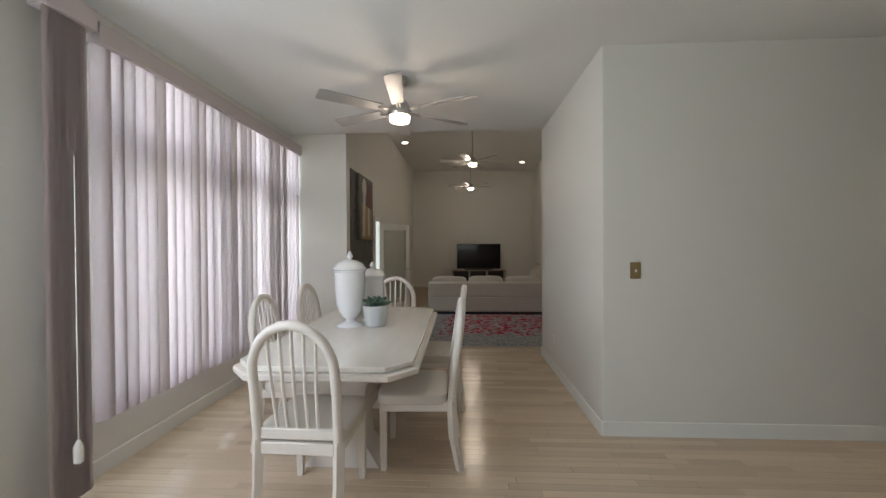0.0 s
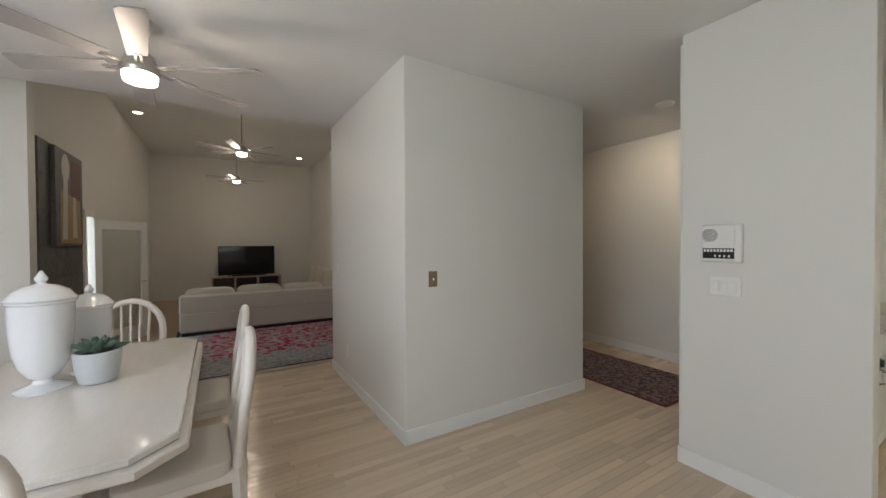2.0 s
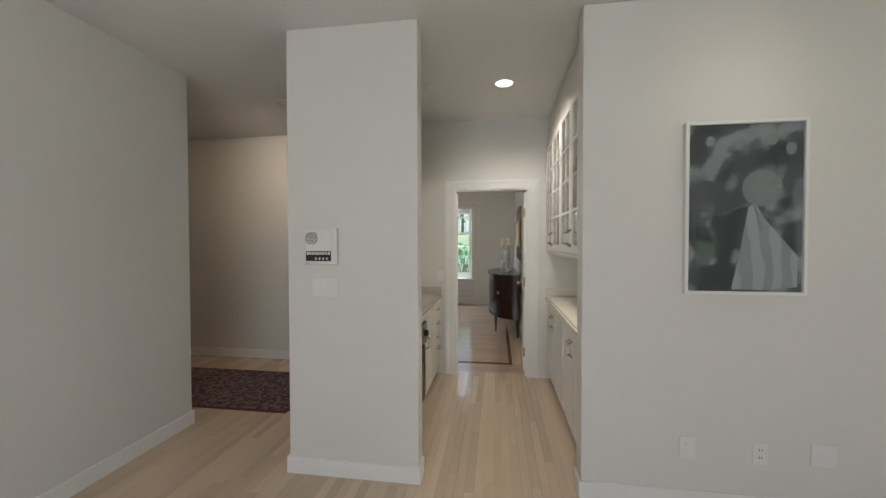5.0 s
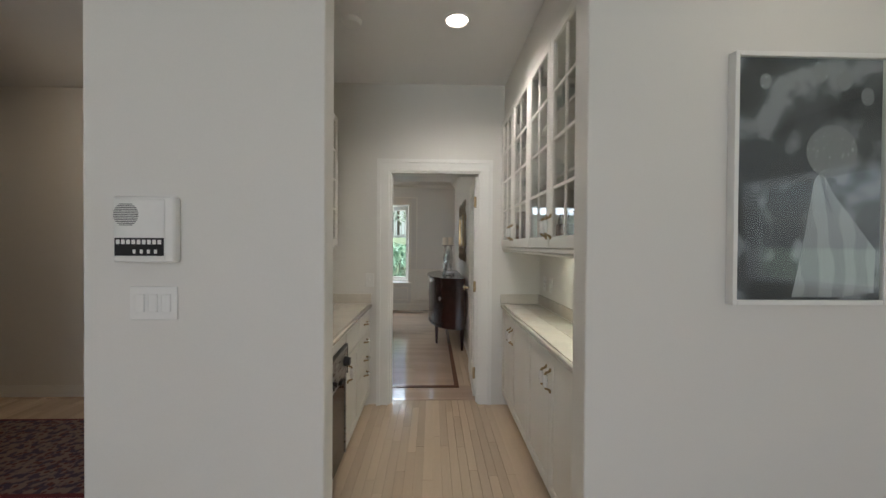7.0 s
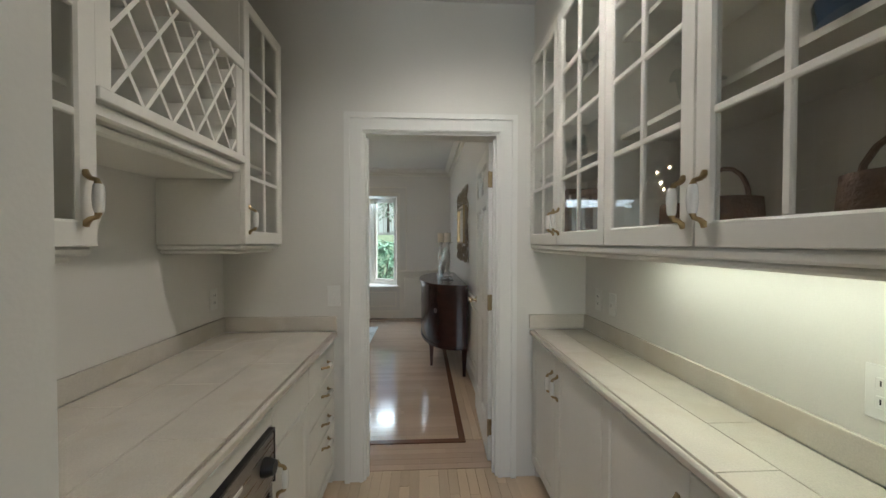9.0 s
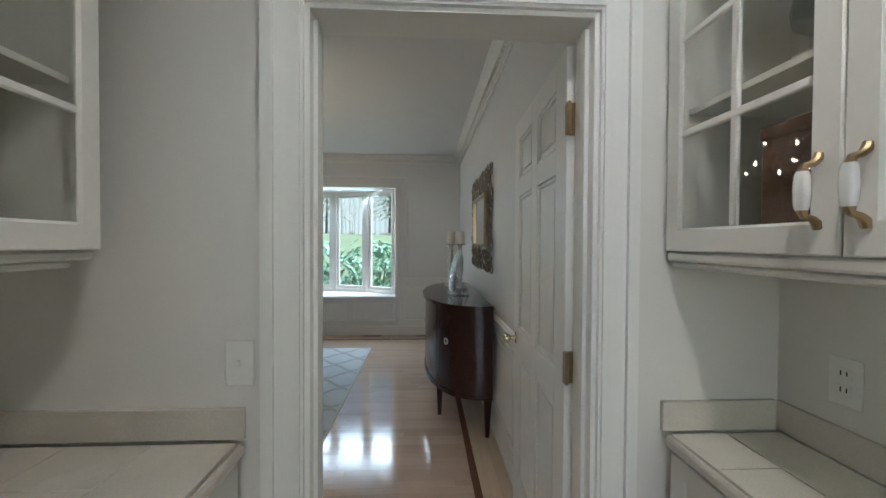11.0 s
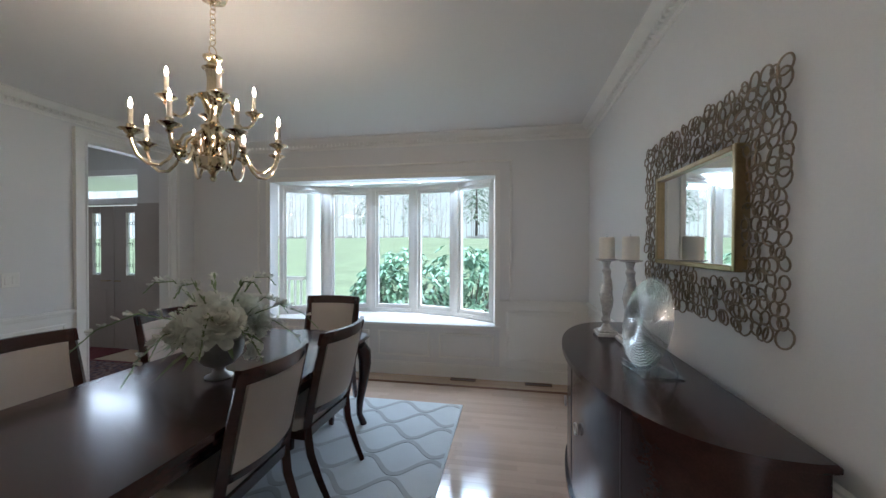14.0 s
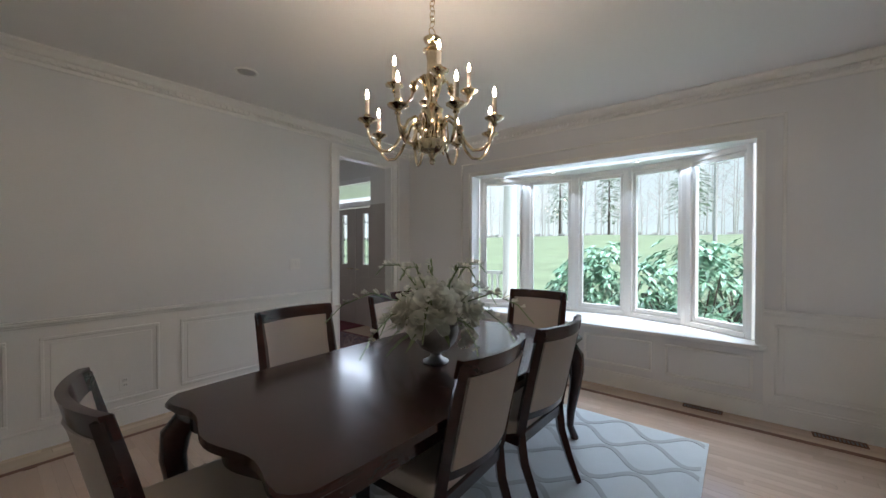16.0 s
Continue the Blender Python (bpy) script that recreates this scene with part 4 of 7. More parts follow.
downlight((3.425, 0.265, 2.83), "lit recessed downlight in a white ceiling")
lamp("pantry_downlight", "SPOT", look((3.425, 0.265, 2.8), (3.7, 0.1, 0)), 37, (1.0, 0.93, 0.82), spot=radians(146), radius=0.06)
downlight((3.57, 2.357, 2.83), "half-recessed eyeball downlight turned to the hall wall", lit=False)
lamp("hall_downlight", "SPOT", look((3.6, 2.6, 2.78), (4.55, 3.3, 0.9)), 20, (1.0, 0.8, 0.56), spot=radians(150), radius=0.05)
downlight((2.0, -0.95, 2.83), "lit recessed downlight in a white ceiling")
lamp("kitchen_downlight", "SPOT", look((2.0, -0.95, 2.8), (2.2, -0.95, 0)), 3.5, (1.0, 0.88, 0.68), spot=radians(120), radius=0.06)
downlight((-1.55, 10.0, 4.15), "lit recessed downlight in a high ceiling", r=0.085)
downlight((2.0, 12.6, 4.15), "lit recessed downlight in a high ceiling", r=0.085)
sd = thing("smoke_detector", (3.457, 0.93, 2.83), "round white smoke detector on the ceiling", "smoke detector")
part("case", lathe(bmesh.new(), [(0.03, -0.034), (0.052, -0.028), (0.06, -0.012), (0.064, -0.001)], 28), PLASTIC, sd)

rn = thing("hall_runner", (3.645, 3.6, 0.0005), "dark red patterned wool runner in the hall", "rug")
part("field", boxes([(-0.37, -1.38, 0, 0.37, 1.38, 0.009)]), RUNNER, rn)
part("border", boxes([(-0.44, -1.44, 0, -0.37, 1.44, 0.0085), (0.37, -1.44, 0, 0.44, 1.44, 0.0085), (-0.37, -1.44, 0, 0.37, -1.38, 0.0085), (-0.37, 1.38, 0, 0.37, 1.44, 0.0085)]), RUNNER, rn)
part("binding", boxes([(-0.465, -1.465, 0, -0.44, 1.465, 0.008), (0.44, -1.465, 0, 0.465, 1.465, 0.008), (-0.44, -1.465, 0, 0.44, -1.44, 0.008), (-0.44, 1.44, 0, 0.44, 1.465, 0.008)]), RUNNER_EDGE, rn)

# ---- living room ----
ch = tagged(new("chimney_breast"), "dark slate tiled chimney breast with a black firebox", "chimney breast", kind="structure")
part("masonry", boxes([(-1.85, 5.152, L, -1.6, 6.42, 2.47)]), SLATE, ch)
rnd = random.Random(5)
z = L
while z < 2.45:
    hgt = min(0.33, 2.47 - z)
    y = 5.152
    while y < 6.4:
        wd = min(rnd.choice((0.3, 0.42, 0.5)), 6.42 - y)
        if wd > 0.03 and not (z < 0.75 and 5.35 < y + wd / 2 < 6.1):
            part("slate_tile", boxes([(-1.6, y + 0.003, z + 0.003, -1.588 + rnd.uniform(0, 0.006), y + wd - 0.003, z + hgt - 0.003)], 0.002), SLATE, ch)
        y += wd
    z += hgt
part("firebox", boxes([(-1.599, 5.36, L + 0.02, -1.585, 6.1, 0.72)]), BLACK, ch)
art = thing("abstract_painting", (-1.582, 5.83, 1.95), "unframed abstract painting in ochre, white and dark red", "painting")
OCHRE, RED_P, CREAM_P = surface("ochre_paint", (0.35, 0.24, 0.08), 0.6, var=0.3, scale=9, fine=60, bump=0.3), surface("dark_red_paint", (0.12, 0.02, 0.02), 0.6, var=0.3, scale=9, fine=60), surface("cream_paint", (0.55, 0.5, 0.42), 0.6, var=0.1, scale=9, fine=60)
part("canvas", boxes([(0, -0.42, -0.48, 0.04, 0.42, 0.5)], 0.003), SLATE, art)
for pts_, mt in (([(-0.3, -0.46), (0.36, -0.46), (0.3, 0.02), (-0.28, 0.08)], OCHRE), ([(0.02, 0.05), (0.34, 0.02), (0.36, 0.42), (0.05, 0.44)], RED_P), ([(-0.25, -0.42), (-0.12, -0.42), (-0.08, 0.24), (-0.2, 0.24)], CREAM_P), ([(0.06, -0.4), (0.2, -0.4), (0.16, 0.04), (0.08, 0.04)], CREAM_P)):
    bm = bmesh.new()
    lo = [bm.verts.new((0.0405, y, z)) for y, z in pts_]
    hi = [bm.verts.new((0.0425 if mt is not CREAM_P else 0.044, y, z)) for y, z in pts_]
    bm.faces.new(lo)
    bm.faces.new(hi)
    for i in range(4):
        bm.faces.new((lo[i], lo[(i + 1) % 4], hi[(i + 1) % 4], hi[i]))
    part("painted_shape", bm, mt, art)
bm = disc(0.12, (0, 0), sq=1.2, y=0)
moved(bm, Matrix.Translation((0.0425, -0.14, 0.32)) @ Matrix.Rotation(radians(90), 4, "Z"))
part("painted_shape", bm, CREAM_P, art)

fd = tagged(new("door_french"), "white french doors standing open, glass panes", "door", kind="structure")
part("door_frame", boxes([(-1.85, 7.62, L, -1.83, 7.7, 1.99), (-1.85, 8.05, L, -1.83, 8.14, 1.99), (-1.85, 7.7, 1.9, -1.83, 8.05, 1.99)], 0.003), TRIM, fd)
for y0, a in ((8.06, -35),):
    m = Matrix.Translation((-1.84, y0, L)) @ Matrix.Rotation(radians(a), 4, "Z")
    leaf = part("door_leaf", moved(boxes([(-0.02, 0, 0.01, 0.02, 0.12, 2.04), (-0.02, 0.83, 0.01, 0.02, 0.95, 2.04), (-0.02, 0.12, 0.01, 0.02, 0.83, 0.25), (-0.02, 0.12, 1.9, 0.02, 0.83, 2.04)], 0.003), m), TRIM, fd)
    part("pane", moved(boxes([(-0.004, 0.12, 0.25, 0.004, 0.83, 1.9)]), m), CLEAR, leaf).visible_shadow = False
    part("lever_handle", moved(tube(bmesh.new(), [(0.02, 0.89, 1.0), (0.06, 0.89, 1.0), (0.06, 0.79, 1.0)], 0.009), m), NICKEL, leaf)

sf = thing("sofa", (0.84, 8.78, L), "long cream upholstered sofa seen from its back", "sofa")
part("plinth", boxes([(-1.6, -0.45, 0.0, 1.75, 0.45, 0.07)], 0.004), BLACK, sf)
part("base", boxes([(-1.64, -0.48, 0.07, 1.8, 0.48, 0.42)], 0.03), SOFA, sf)
part("backrest", boxes([(-1.64, -0.485, 0.4, 1.8, -0.25, 0.73)], 0.03), SOFA, sf)
part("armrest", boxes([(-1.645, -0.24, 0.4, -1.4, 0.48, 0.62)], 0.03), SOFA, sf)
for i in range(4):
    part("back_cushion", moved(pillow(bmesh.new(), -1.56 + i * 0.82, -0.36, 0.42, -0.77 + i * 0.82, -0.12, 0.84 + 0.015 * (i % 2), 0.45), Matrix.Identity(4)), SOFA, sf)
    part("seat_cushion", pillow(bmesh.new(), -1.4 + i * 0.79, -0.2, 0.4, -0.62 + i * 0.79, 0.47, 0.55, 0.6), SOFA, sf)
s2 = thing("sofa_section", (2.1, 11.0, L), "cream upholstered sofa section with loose pillows", "sofa")
part("base", boxes([(-0.48, -1.7, 0.04, 0.46, 1.2, 0.42)], 0.03), SOFA, s2)
part("backrest", boxes([(0.2, -1.7, 0.4, 0.48, 1.2, 0.86)], 0.04), SOFA, s2)
for i in range(3):
    part("loose_pillow", moved(pillow(bmesh.new(), -0.09, -0.33, 0.0, 0.09, 0.33, 0.52, 0.4), Matrix.Translation((-0.0, -1.3 + i * 0.8, 0.5)) @ Matrix.Rotation(radians(16), 4, "Y")), SOFA, s2)
lr = thing("living_room_rug", (0.85, 7.4, L), "red and blue floral wool rug with a navy edge", "rug")
part("field", boxes([(-1.3, -0.98, 0, 1.3, 1.3, 0.012)]), PERSIAN, lr)
part("border", boxes([(-1.65, -1.68, 0, -1.3, 1.9, 0.0115), (1.3, -1.68, 0, 1.65, 1.9, 0.0115), (-1.3, -1.68, 0, 1.3, -0.98, 0.0115), (-1.3, 1.3, 0, 1.3, 1.9, 0.0115)]), PERSIAN_BLUE, lr)
part("edge_band", boxes([(-1.7, -1.74, 0, -1.65, 1.95, 0.011), (1.65, -1.74, 0, 1.7, 1.95, 0.011), (-1.65, -1.74, 0, 1.65, -1.68, 0.011), (-1.65, 1.9, 0, 1.65, 1.95, 0.011)]), NAVY, lr)
bm = bmesh.new()
for i in range(150):
    x = -1.69 + i * 0.0226
    box(bm, x, -1.79 + random.uniform(-0.012, 0.012), 0.001, x + 0.012, -1.74, 0.007)
tagged(part("fringe", bm, FRINGE, lr), kind="stuff")
tv = thing("television", (0.58, 13.45, 0.47), "large black flat television on a low console", "television")
part("bezel", boxes([(-0.78, -0.03, 0.06, 0.78, 0.03, 0.95)], 0.008), BLACK, tv)
part("screen", boxes([(-0.765, -0.0335, 0.08, 0.765, -0.029, 0.935)]), SCREEN, tv)
for x in (-0.5, 0.5):
    part("foot", boxes([(x - 0.03, -0.13, 0.0, x + 0.03, 0.13, 0.07)], 0.004), BLACK, tv)
tc_ = thing("media_console", (0.58, 13.45, L), "low dark media console with open bays", "console")
part("top", boxes([(-0.95, -0.24, 0.63, 0.95, 0.24, 0.67)], 0.004), HARDWOOD, tc_)
part("bottom", boxes([(-0.95, -0.24, 0.08, 0.95, 0.24, 0.12)], 0.004), HARDWOOD, tc_)
for x in (-0.93, -0.33, 0.3, 0.93):
    part("divider", boxes([(x - 0.02, -0.23, 0.0, x + 0.02, 0.23, 0.63)], 0.003), HARDWOOD, tc_)
part("back_panel", boxes([(-0.91, 0.2, 0.12, 0.91, 0.23, 0.63)]), BLACK, tc_)
sb_ = thing("sound_bar", (0.58, 13.28, 0.501), "slim black sound bar", "speaker")
part("case", boxes([(-0.45, -0.04, 0.0, 0.45, 0.04, 0.055)], 0.008), BLACK, sb_)

# ---- pantry ----


def pull(parent, at, along, out, length=0.1):
    """A porcelain and brass pull. along: the way it runs; out: the way it stands off the door."""
    a, o, c = Vector(along), Vector(out), Vector(at)
    bm = bmesh.new()
    line, rad = [], []
    for s in (-1, 1):
        p = c + a * s * length * 0.5
        q = [(p + a * s * 0.022, 0.007), (p + a * s * 0.012 + o * 0.003, 0.008), (p + a * s * 0.004 + o * 0.012, 0.006), (p + o * 0.026, 0.006), (p - a * s * 0.012 + o * 0.03, 0.0085)]
        for v, r in q if s < 0 else q[::-1]:
            line.append(v)
            rad.append(r)
    tube(bm, line, rad, 8)
    h = part("handle", bm, OLDBRASS, parent, "antique brass pull with a white porcelain grip")
    g = c + o * 0.03
    part("grip", tube(bmesh.new(), [g - a * length * 0.39, g - a * length * 0.3, g, g + a * length * 0.3, g + a * length * 0.39], [0.0085, 0.011, 0.0125, 0.011, 0.0085], 12), PORCELAIN, h)


def frame_rings(x0, x1, z0, z1, y, s, rings, loop=False):
    """One joined surface through rectangles (inset left and right, inset below, inset above, depth); a loop leaves the middle open."""
    bm = bmesh.new()
    prev = first_ring = None
    for side, low, high, d in rings:
        cur = [bm.verts.new(p) for p in ((x0 + side, y + s * d, z0 + low), (x1 - side, y + s * d, z0 + low), (x1 - side, y + s * d, z1 - high), (x0 + side, y + s * d, z1 - high))]
        if prev:
            for i in range(4):
                bm.faces.new((prev[i], prev[(i + 1) % 4], cur[(i + 1) % 4], cur[i]))
        first_ring = first_ring or cur
        prev = cur
    if loop:
        for i in range(4):
            bm.faces.new((prev[i], prev[(i + 1) % 4], first_ring[(i + 1) % 4], first_ring[i]))
    else:
        bm.faces.new(prev)
        bm.faces.new(first_ring[::-1])
    bmesh.ops.recalc_face_normals(bm, faces=bm.faces[:])
    return bm


def front(x0, x1, z0, z1, y, s, raised=True, r=0.055):
    """A cabinet front in the plane y, facing s (+1: towards +y), with a raised panel."""
    if not raised:
        return frame_rings(x0, x1, z0, z1, y, s, [(0, 0, 0, -0.018), (0, 0, 0, -0.003), (0.003, 0.003, 0.003, 0.0)])
    k = min(1.0, (min(x1 - x0, z1 - z0) * 0.5 - 0.012) / (r + 0.045))
    return frame_rings(x0, x1, z0, z1, y, s, [(q * k, q * k, q * k, d) for q, d in ((0, -0.018), (0, -0.003), (0.003, 0.0), (r - 0.004, 0.0), (r, -0.004), (r, -0.008), (r + 0.014, -0.008), (r + 0.04, -0.001))])


def glass_door(parent, x0, x1, z0, z1, y, s, handle_x, cols=2, rows=4, r=0.052, bottom=0.06):
    bm = bmesh.new()

    def b(a0, b0, a1, b1, d0, d1, bev=0.002):
        p, q = sorted((y + s * d0, y + s * d1))
        box(bm, a0, p, b0, a1, q, b1, bev)

    bm.free()
    bm = frame_rings(x0, x1, z0, z1, y, s, [(0, 0, 0, -0.02), (0, 0, 0, -0.003), (0.003, 0.003, 0.003, 0), (r - 0.006, bottom - 0.006, r - 0.006, 0), (r, bottom, r, -0.006), (r, bottom, r, -0.02)], True)
    d = part("door", bm, CABINET, parent)
    gx0, gx1, gz0, gz1 = x0 + r, x1 - r, z0 + bottom, z1 - r
    for i in range(1, cols):
        bm = bmesh.new()
        c = gx0 + (gx1 - gx0) * i / cols
        b(c - 0.009, gz0, c + 0.009, gz1, -0.016, -0.003, 0.003)
        part("glazing_bar", bm, CABINET, d)
    for j in range(1, rows):
        bm = bmesh.new()
        c = gz0 + (gz1 - gz0) * j / rows
        b(gx0, c - 0.009, gx1, c + 0.009, -0.015, -0.002, 0.003)
        part("glazing_bar", bm, CABINET, d)
    for i in range(cols):
        for j in range(rows):
            bm = bmesh.new()
            b(gx0 + (gx1 - gx0) * i / cols, gz0 + (gz1 - gz0) * j / rows, gx0 + (gx1 - gx0) * (i + 1) / cols, gz0 + (gz1 - gz0) * (j + 1) / rows, -0.012, -0.009, 0)
            part("pane", bm, SHOWCASE, d).visible_shadow = False
    pull(d, (handle_x, y, z0 + 0.11), (0, 0, 1), (0, s, 0), 0.085)
    return d


def upper(name, x0, x1, yb, yf, z0, z1, s, doors, label):
    """A wall cabinet from the back yb to the front yf. doors: (x0, x1, handle x)."""
    u = thing(name, (0, 0, 0), label, "cabinet", "pantry wall cabinets")
    t = 0.018
    a, b = sorted((yb, yf - s * 0.021))
    part("carcass", frame_rings(x0, x1, z0, z1, a, 1, [(0, 0, 0, 0), (0, 0, 0, b - a), (t, t, t, b - a), (t, t, t, 0)], True), CABINET, u)
    q = sorted((yb, yb + s * 0.008))
    part("back_panel", boxes([(x0 + t, q[0], z0 + t, x1 - t, q[1], z1 - t)]), CABIN, u)
    q = sorted((yb + s * 0.01, yf - s * 0.05))
    for z in (z0 + 0.37, z0 + 0.71):
        part("shelf", boxes([(x0 + t, q[0], z, x1 - t, q[1], z + 0.016)], 0.001), CABINET, u)
    for d0, d1, hx in doors:
        glass_door(u, d0 + 0.0015, d1 - 0.0015, z0 + 0.001, z1, yf, s, hx)
    return u


# right-hand side: base cabinets, top, wall cabinets
YF, YB = -0.215, -0.55
for x0, x1, x2 in ((2.575, 3.04, 3.485), (3.485, 3.96, 4.345)):
    u = thing("base_cabinet", (0, 0, 0), "white lacquered base cabinet with two raised panel doors", "cabinet", "pantry base cabinets")
    part("carcass", boxes([(x0, YB, 0.09, x2, YF - 0.019, 0.864)]), CABINET, u)
    part("toe_kick", boxes([(x0, YB, 0.0, x2, YF - 0.07, 0.09)]), CABINET, u)
    for a, b, hx in ((x0, x1, x1 - 0.035), (x1, x2, x1 + 0.035)):
        d = part("door", front(a + 0.002, b - 0.002, 0.1, 0.847, YF, 1), CABINET, u)
        pull(d, (hx, YF, 0.705), (0, 0, 1), (0, 1, 0), 0.085)
part("filler", boxes([(4.345, YB, 0.0, 4.368, YF - 0.03, 0.864)]), CABINET, u)
CT = thing("marble_counter", (0, 0, -0.01), "cream marble tile counter with a low backsplash", "counter", "pantry counters")
part("substrate", boxes([(2.572, -0.548, 0.875, 4.345, -0.21, 0.893)]), MARBLE, CT)


def counter_tiles(top, x0, x1, ys, zb, zt, yedge, s, off):
    for k, (a, b) in enumerate(zip(ys, ys[1:])):
        x = x0 - (0.0, 0.22, 0.4, 0.1)[k % 4] * off
        while x < x1:
            p, q = max(x, x0), min(x + 0.61, x1)
            if q - p > 0.01:
                part("tile", boxes([(p + 0.001, a + 0.001, zb, q - 0.001, b - 0.001, zt)], 0.0012), MARBLE, top)
            x += 0.61
    m = bmesh.new()
    p, q = sorted((yedge, yedge - s * 0.022))
    box(m, x0, p, zb - 0.02, x1, q, zt, 0.008)
    part("bullnose_edge", m, MARBLE, top)


counter_tiles(CT, 2.572, 4.345, (-0.535, -0.375, -0.218), 0.8935, 0.905, -0.195, 1, 1)
part("backsplash", boxes([(2.572, -0.549, 0.9055, 4.36, -0.536, 0.99), (4.356, -0.535, 0.9055, 4.369, -0.2, 0.99)], 0.002), MARBLE, CT)
UZ0, UZ1 = 1.402, 2.5
upper("wall_cabinet", 3.452, 4.355, -0.548, -0.2, UZ0, UZ1, 1, ((3.452, 3.92, 3.885), (3.92, 4.355, 3.955)), "white wall cabinet with two glazed doors")
upper("wall_cabinet", 2.575, 3.452, -0.548, -0.2, UZ0, UZ1, 1, ((2.575, 3.015, 2.98), (3.015, 3.452, 3.05)), "white wall cabinet with two glazed doors")
rail = thing("light_rail", (0, 0, 0), "white moulded light rail below the wall cabinets", "moulding")
part("moulding", boxes([(2.572, -0.24, 1.376, 4.357, -0.205, 1.401), (2.572, -0.26, 1.358, 4.357, -0.218, 1.376)], 0.006), CABINET, rail)
structure("wall_soffit_right", boxes([(2.57, -0.55, 2.501, 4.37, -0.225, 2.83)]), WALL, "cream painted soffit above the cabinets")
ul = thing("under_cabinet_light", (3.12, -0.4, 1.4), "slim white under-cabinet strip light, lit", "lamp")
part("case", boxes([(-0.52, -0.05, -0.022, 0.52, 0.05, 0.0)], 0.004), PLASTIC, ul)
part("tube_lens", boxes([(-0.5, -0.035, -0.026, 0.5, 0.035, -0.0225)]), glowing("strip_light_glow", (0.93, 1.0, 0.76), 3), ul)
lamp("under_cabinet_lamp", "AREA", look((3.12, -0.4, 1.37), (3.12, -0.45, 0.9)), 1.3, (0.96, 1.0, 0.8), size=1.0, size_y=0.08)
plate("wall_outlet", (2.9, -0.549, 1.09), (0, 1), 0.075, 0.12, "white wall outlet above the counter", "outlet", "outlet")
plate("light_switch", (4.04, -0.549, 1.09), (0, 1), 0.072, 0.118, "almond toggle switch plate", "light switch", "toggle")
plate("wall_outlet", (4.195, -0.549, 1.092), (0, 1), 0.072, 0.118, "white wall outlet above the counter", "outlet", "outlet")

# things behind the glass
jug = thing("handled_jug", (2.76, -0.36, 1.7905), "dark blue ceramic vessel with a tall hoop handle", "jug")
BLUE = surface("blue_glaze", (0.03, 0.06, 0.11), 0.2, var=0.3, scale=14, fine=60, bump=0.05)
part("body", lathe(bmesh.new(), [(0.07, 0.0), (0.1, 0.02), (0.105, 0.06), (0.08, 0.1), (0.05, 0.115)], 24), BLUE, jug)
part("hoop_handle", tube(bmesh.new(), [(0.055 * math.cos(a), 0, 0.1 + 0.13 * math.sin(a)) for a in [math.pi * i / 10 for i in range(11)]], 0.012, 8), BLUE, jug)
bird = thing("glass_figurine", (3.16, -0.32, 1.7905), "clear glass animal figurine", "figurine")
bm = bmesh.new()
tube(bm, [(-0.09, 0, 0.03), (-0.04, 0, 0.05), (0.03, 0, 0.05), (0.06, 0, 0.1), (0.09, 0, 0.13), (0.12, 0, 0.12)], [0.01, 0.03, 0.035, 0.02, 0.016, 0.005], 10)
part("body", bm, CRYSTAL, bird)
for x in (-0.06, 0.03):
    part("foot", lathe(bmesh.new(), [(0.012, 0.0), (0.006, 0.03)], 8, (x, 0, 0)), CRYSTAL, bird)
rnd = random.Random(11)
BASKET = surface("brown_wicker", (0.16, 0.09, 0.06), 0.8, var=0.4, scale=40, fine=120, bump=0.6)
for x, r in ((2.72, 0.1), (3.12, 0.09), (3.28, 0.06)):
    bk = thing("small_basket", (x, -0.36, 1.4205), "small brown wicker basket on the cabinet floor", "basket", "baskets in the cabinet")
    part("body", lathe(bmesh.new(), [(r * 0.8, 0.0), (r, 0.05), (r * 0.95, 0.11), (r * 0.85, 0.112), (r * 0.8, 0.03)], 20), BASKET, bk)
    part("hoop_handle", tube(bmesh.new(), [(r * 0.9 * math.cos(a), 0, 0.1 + 0.09 * math.sin(a)) for a in [math.pi * i / 8 for i in range(9)]], 0.006, 6), BASKET, bk)
for x, z in ((3.53, 1.7905), (3.63, 1.7905), (3.75, 2.1305), (4.0, 1.7905), (4.1, 1.7905), (4.22, 2.1305), (3.58, 2.1305), (3.25, 2.1305), (3.1, 2.1305)):
    g = thing("wine_glass", (x, -0.34 + rnd.uniform(-0.05, 0.05), z), "clear stemmed wine glass on a shelf", "wine glass", "glasses in the cabinets")
    part("foot", lathe(bmesh.new(), [(0.032, 0.0), (0.03, 0.004), (0.004, 0.008), (0.004, 0.07)], 16), CRYSTAL, g)
    part("bowl", lathe(bmesh.new(), [(0.004, 0.07), (0.03, 0.09), (0.036, 0.12), (0.03, 0.16), (0.028, 0.16), (0.03, 0.12)], 16), CRYSTAL, g)
for k in range(3):
    bx = thing("stored_box", (3.62 + k * 0.22, -0.38, 1.4205), "plain dark brown storage box in the cabinet", "box", "boxes in the cabinet")
    part("body", boxes([(-0.09, -0.1, 0, 0.09, 0.1, 0.17 + 0.03 * k)], 0.004), BASKET, bx)
    part("lid", boxes([(-0.093, -0.103, 0.171 + 0.03 * k, 0.093, 0.103, 0.2 + 0.03 * k)], 0.004), BASKET, bx)

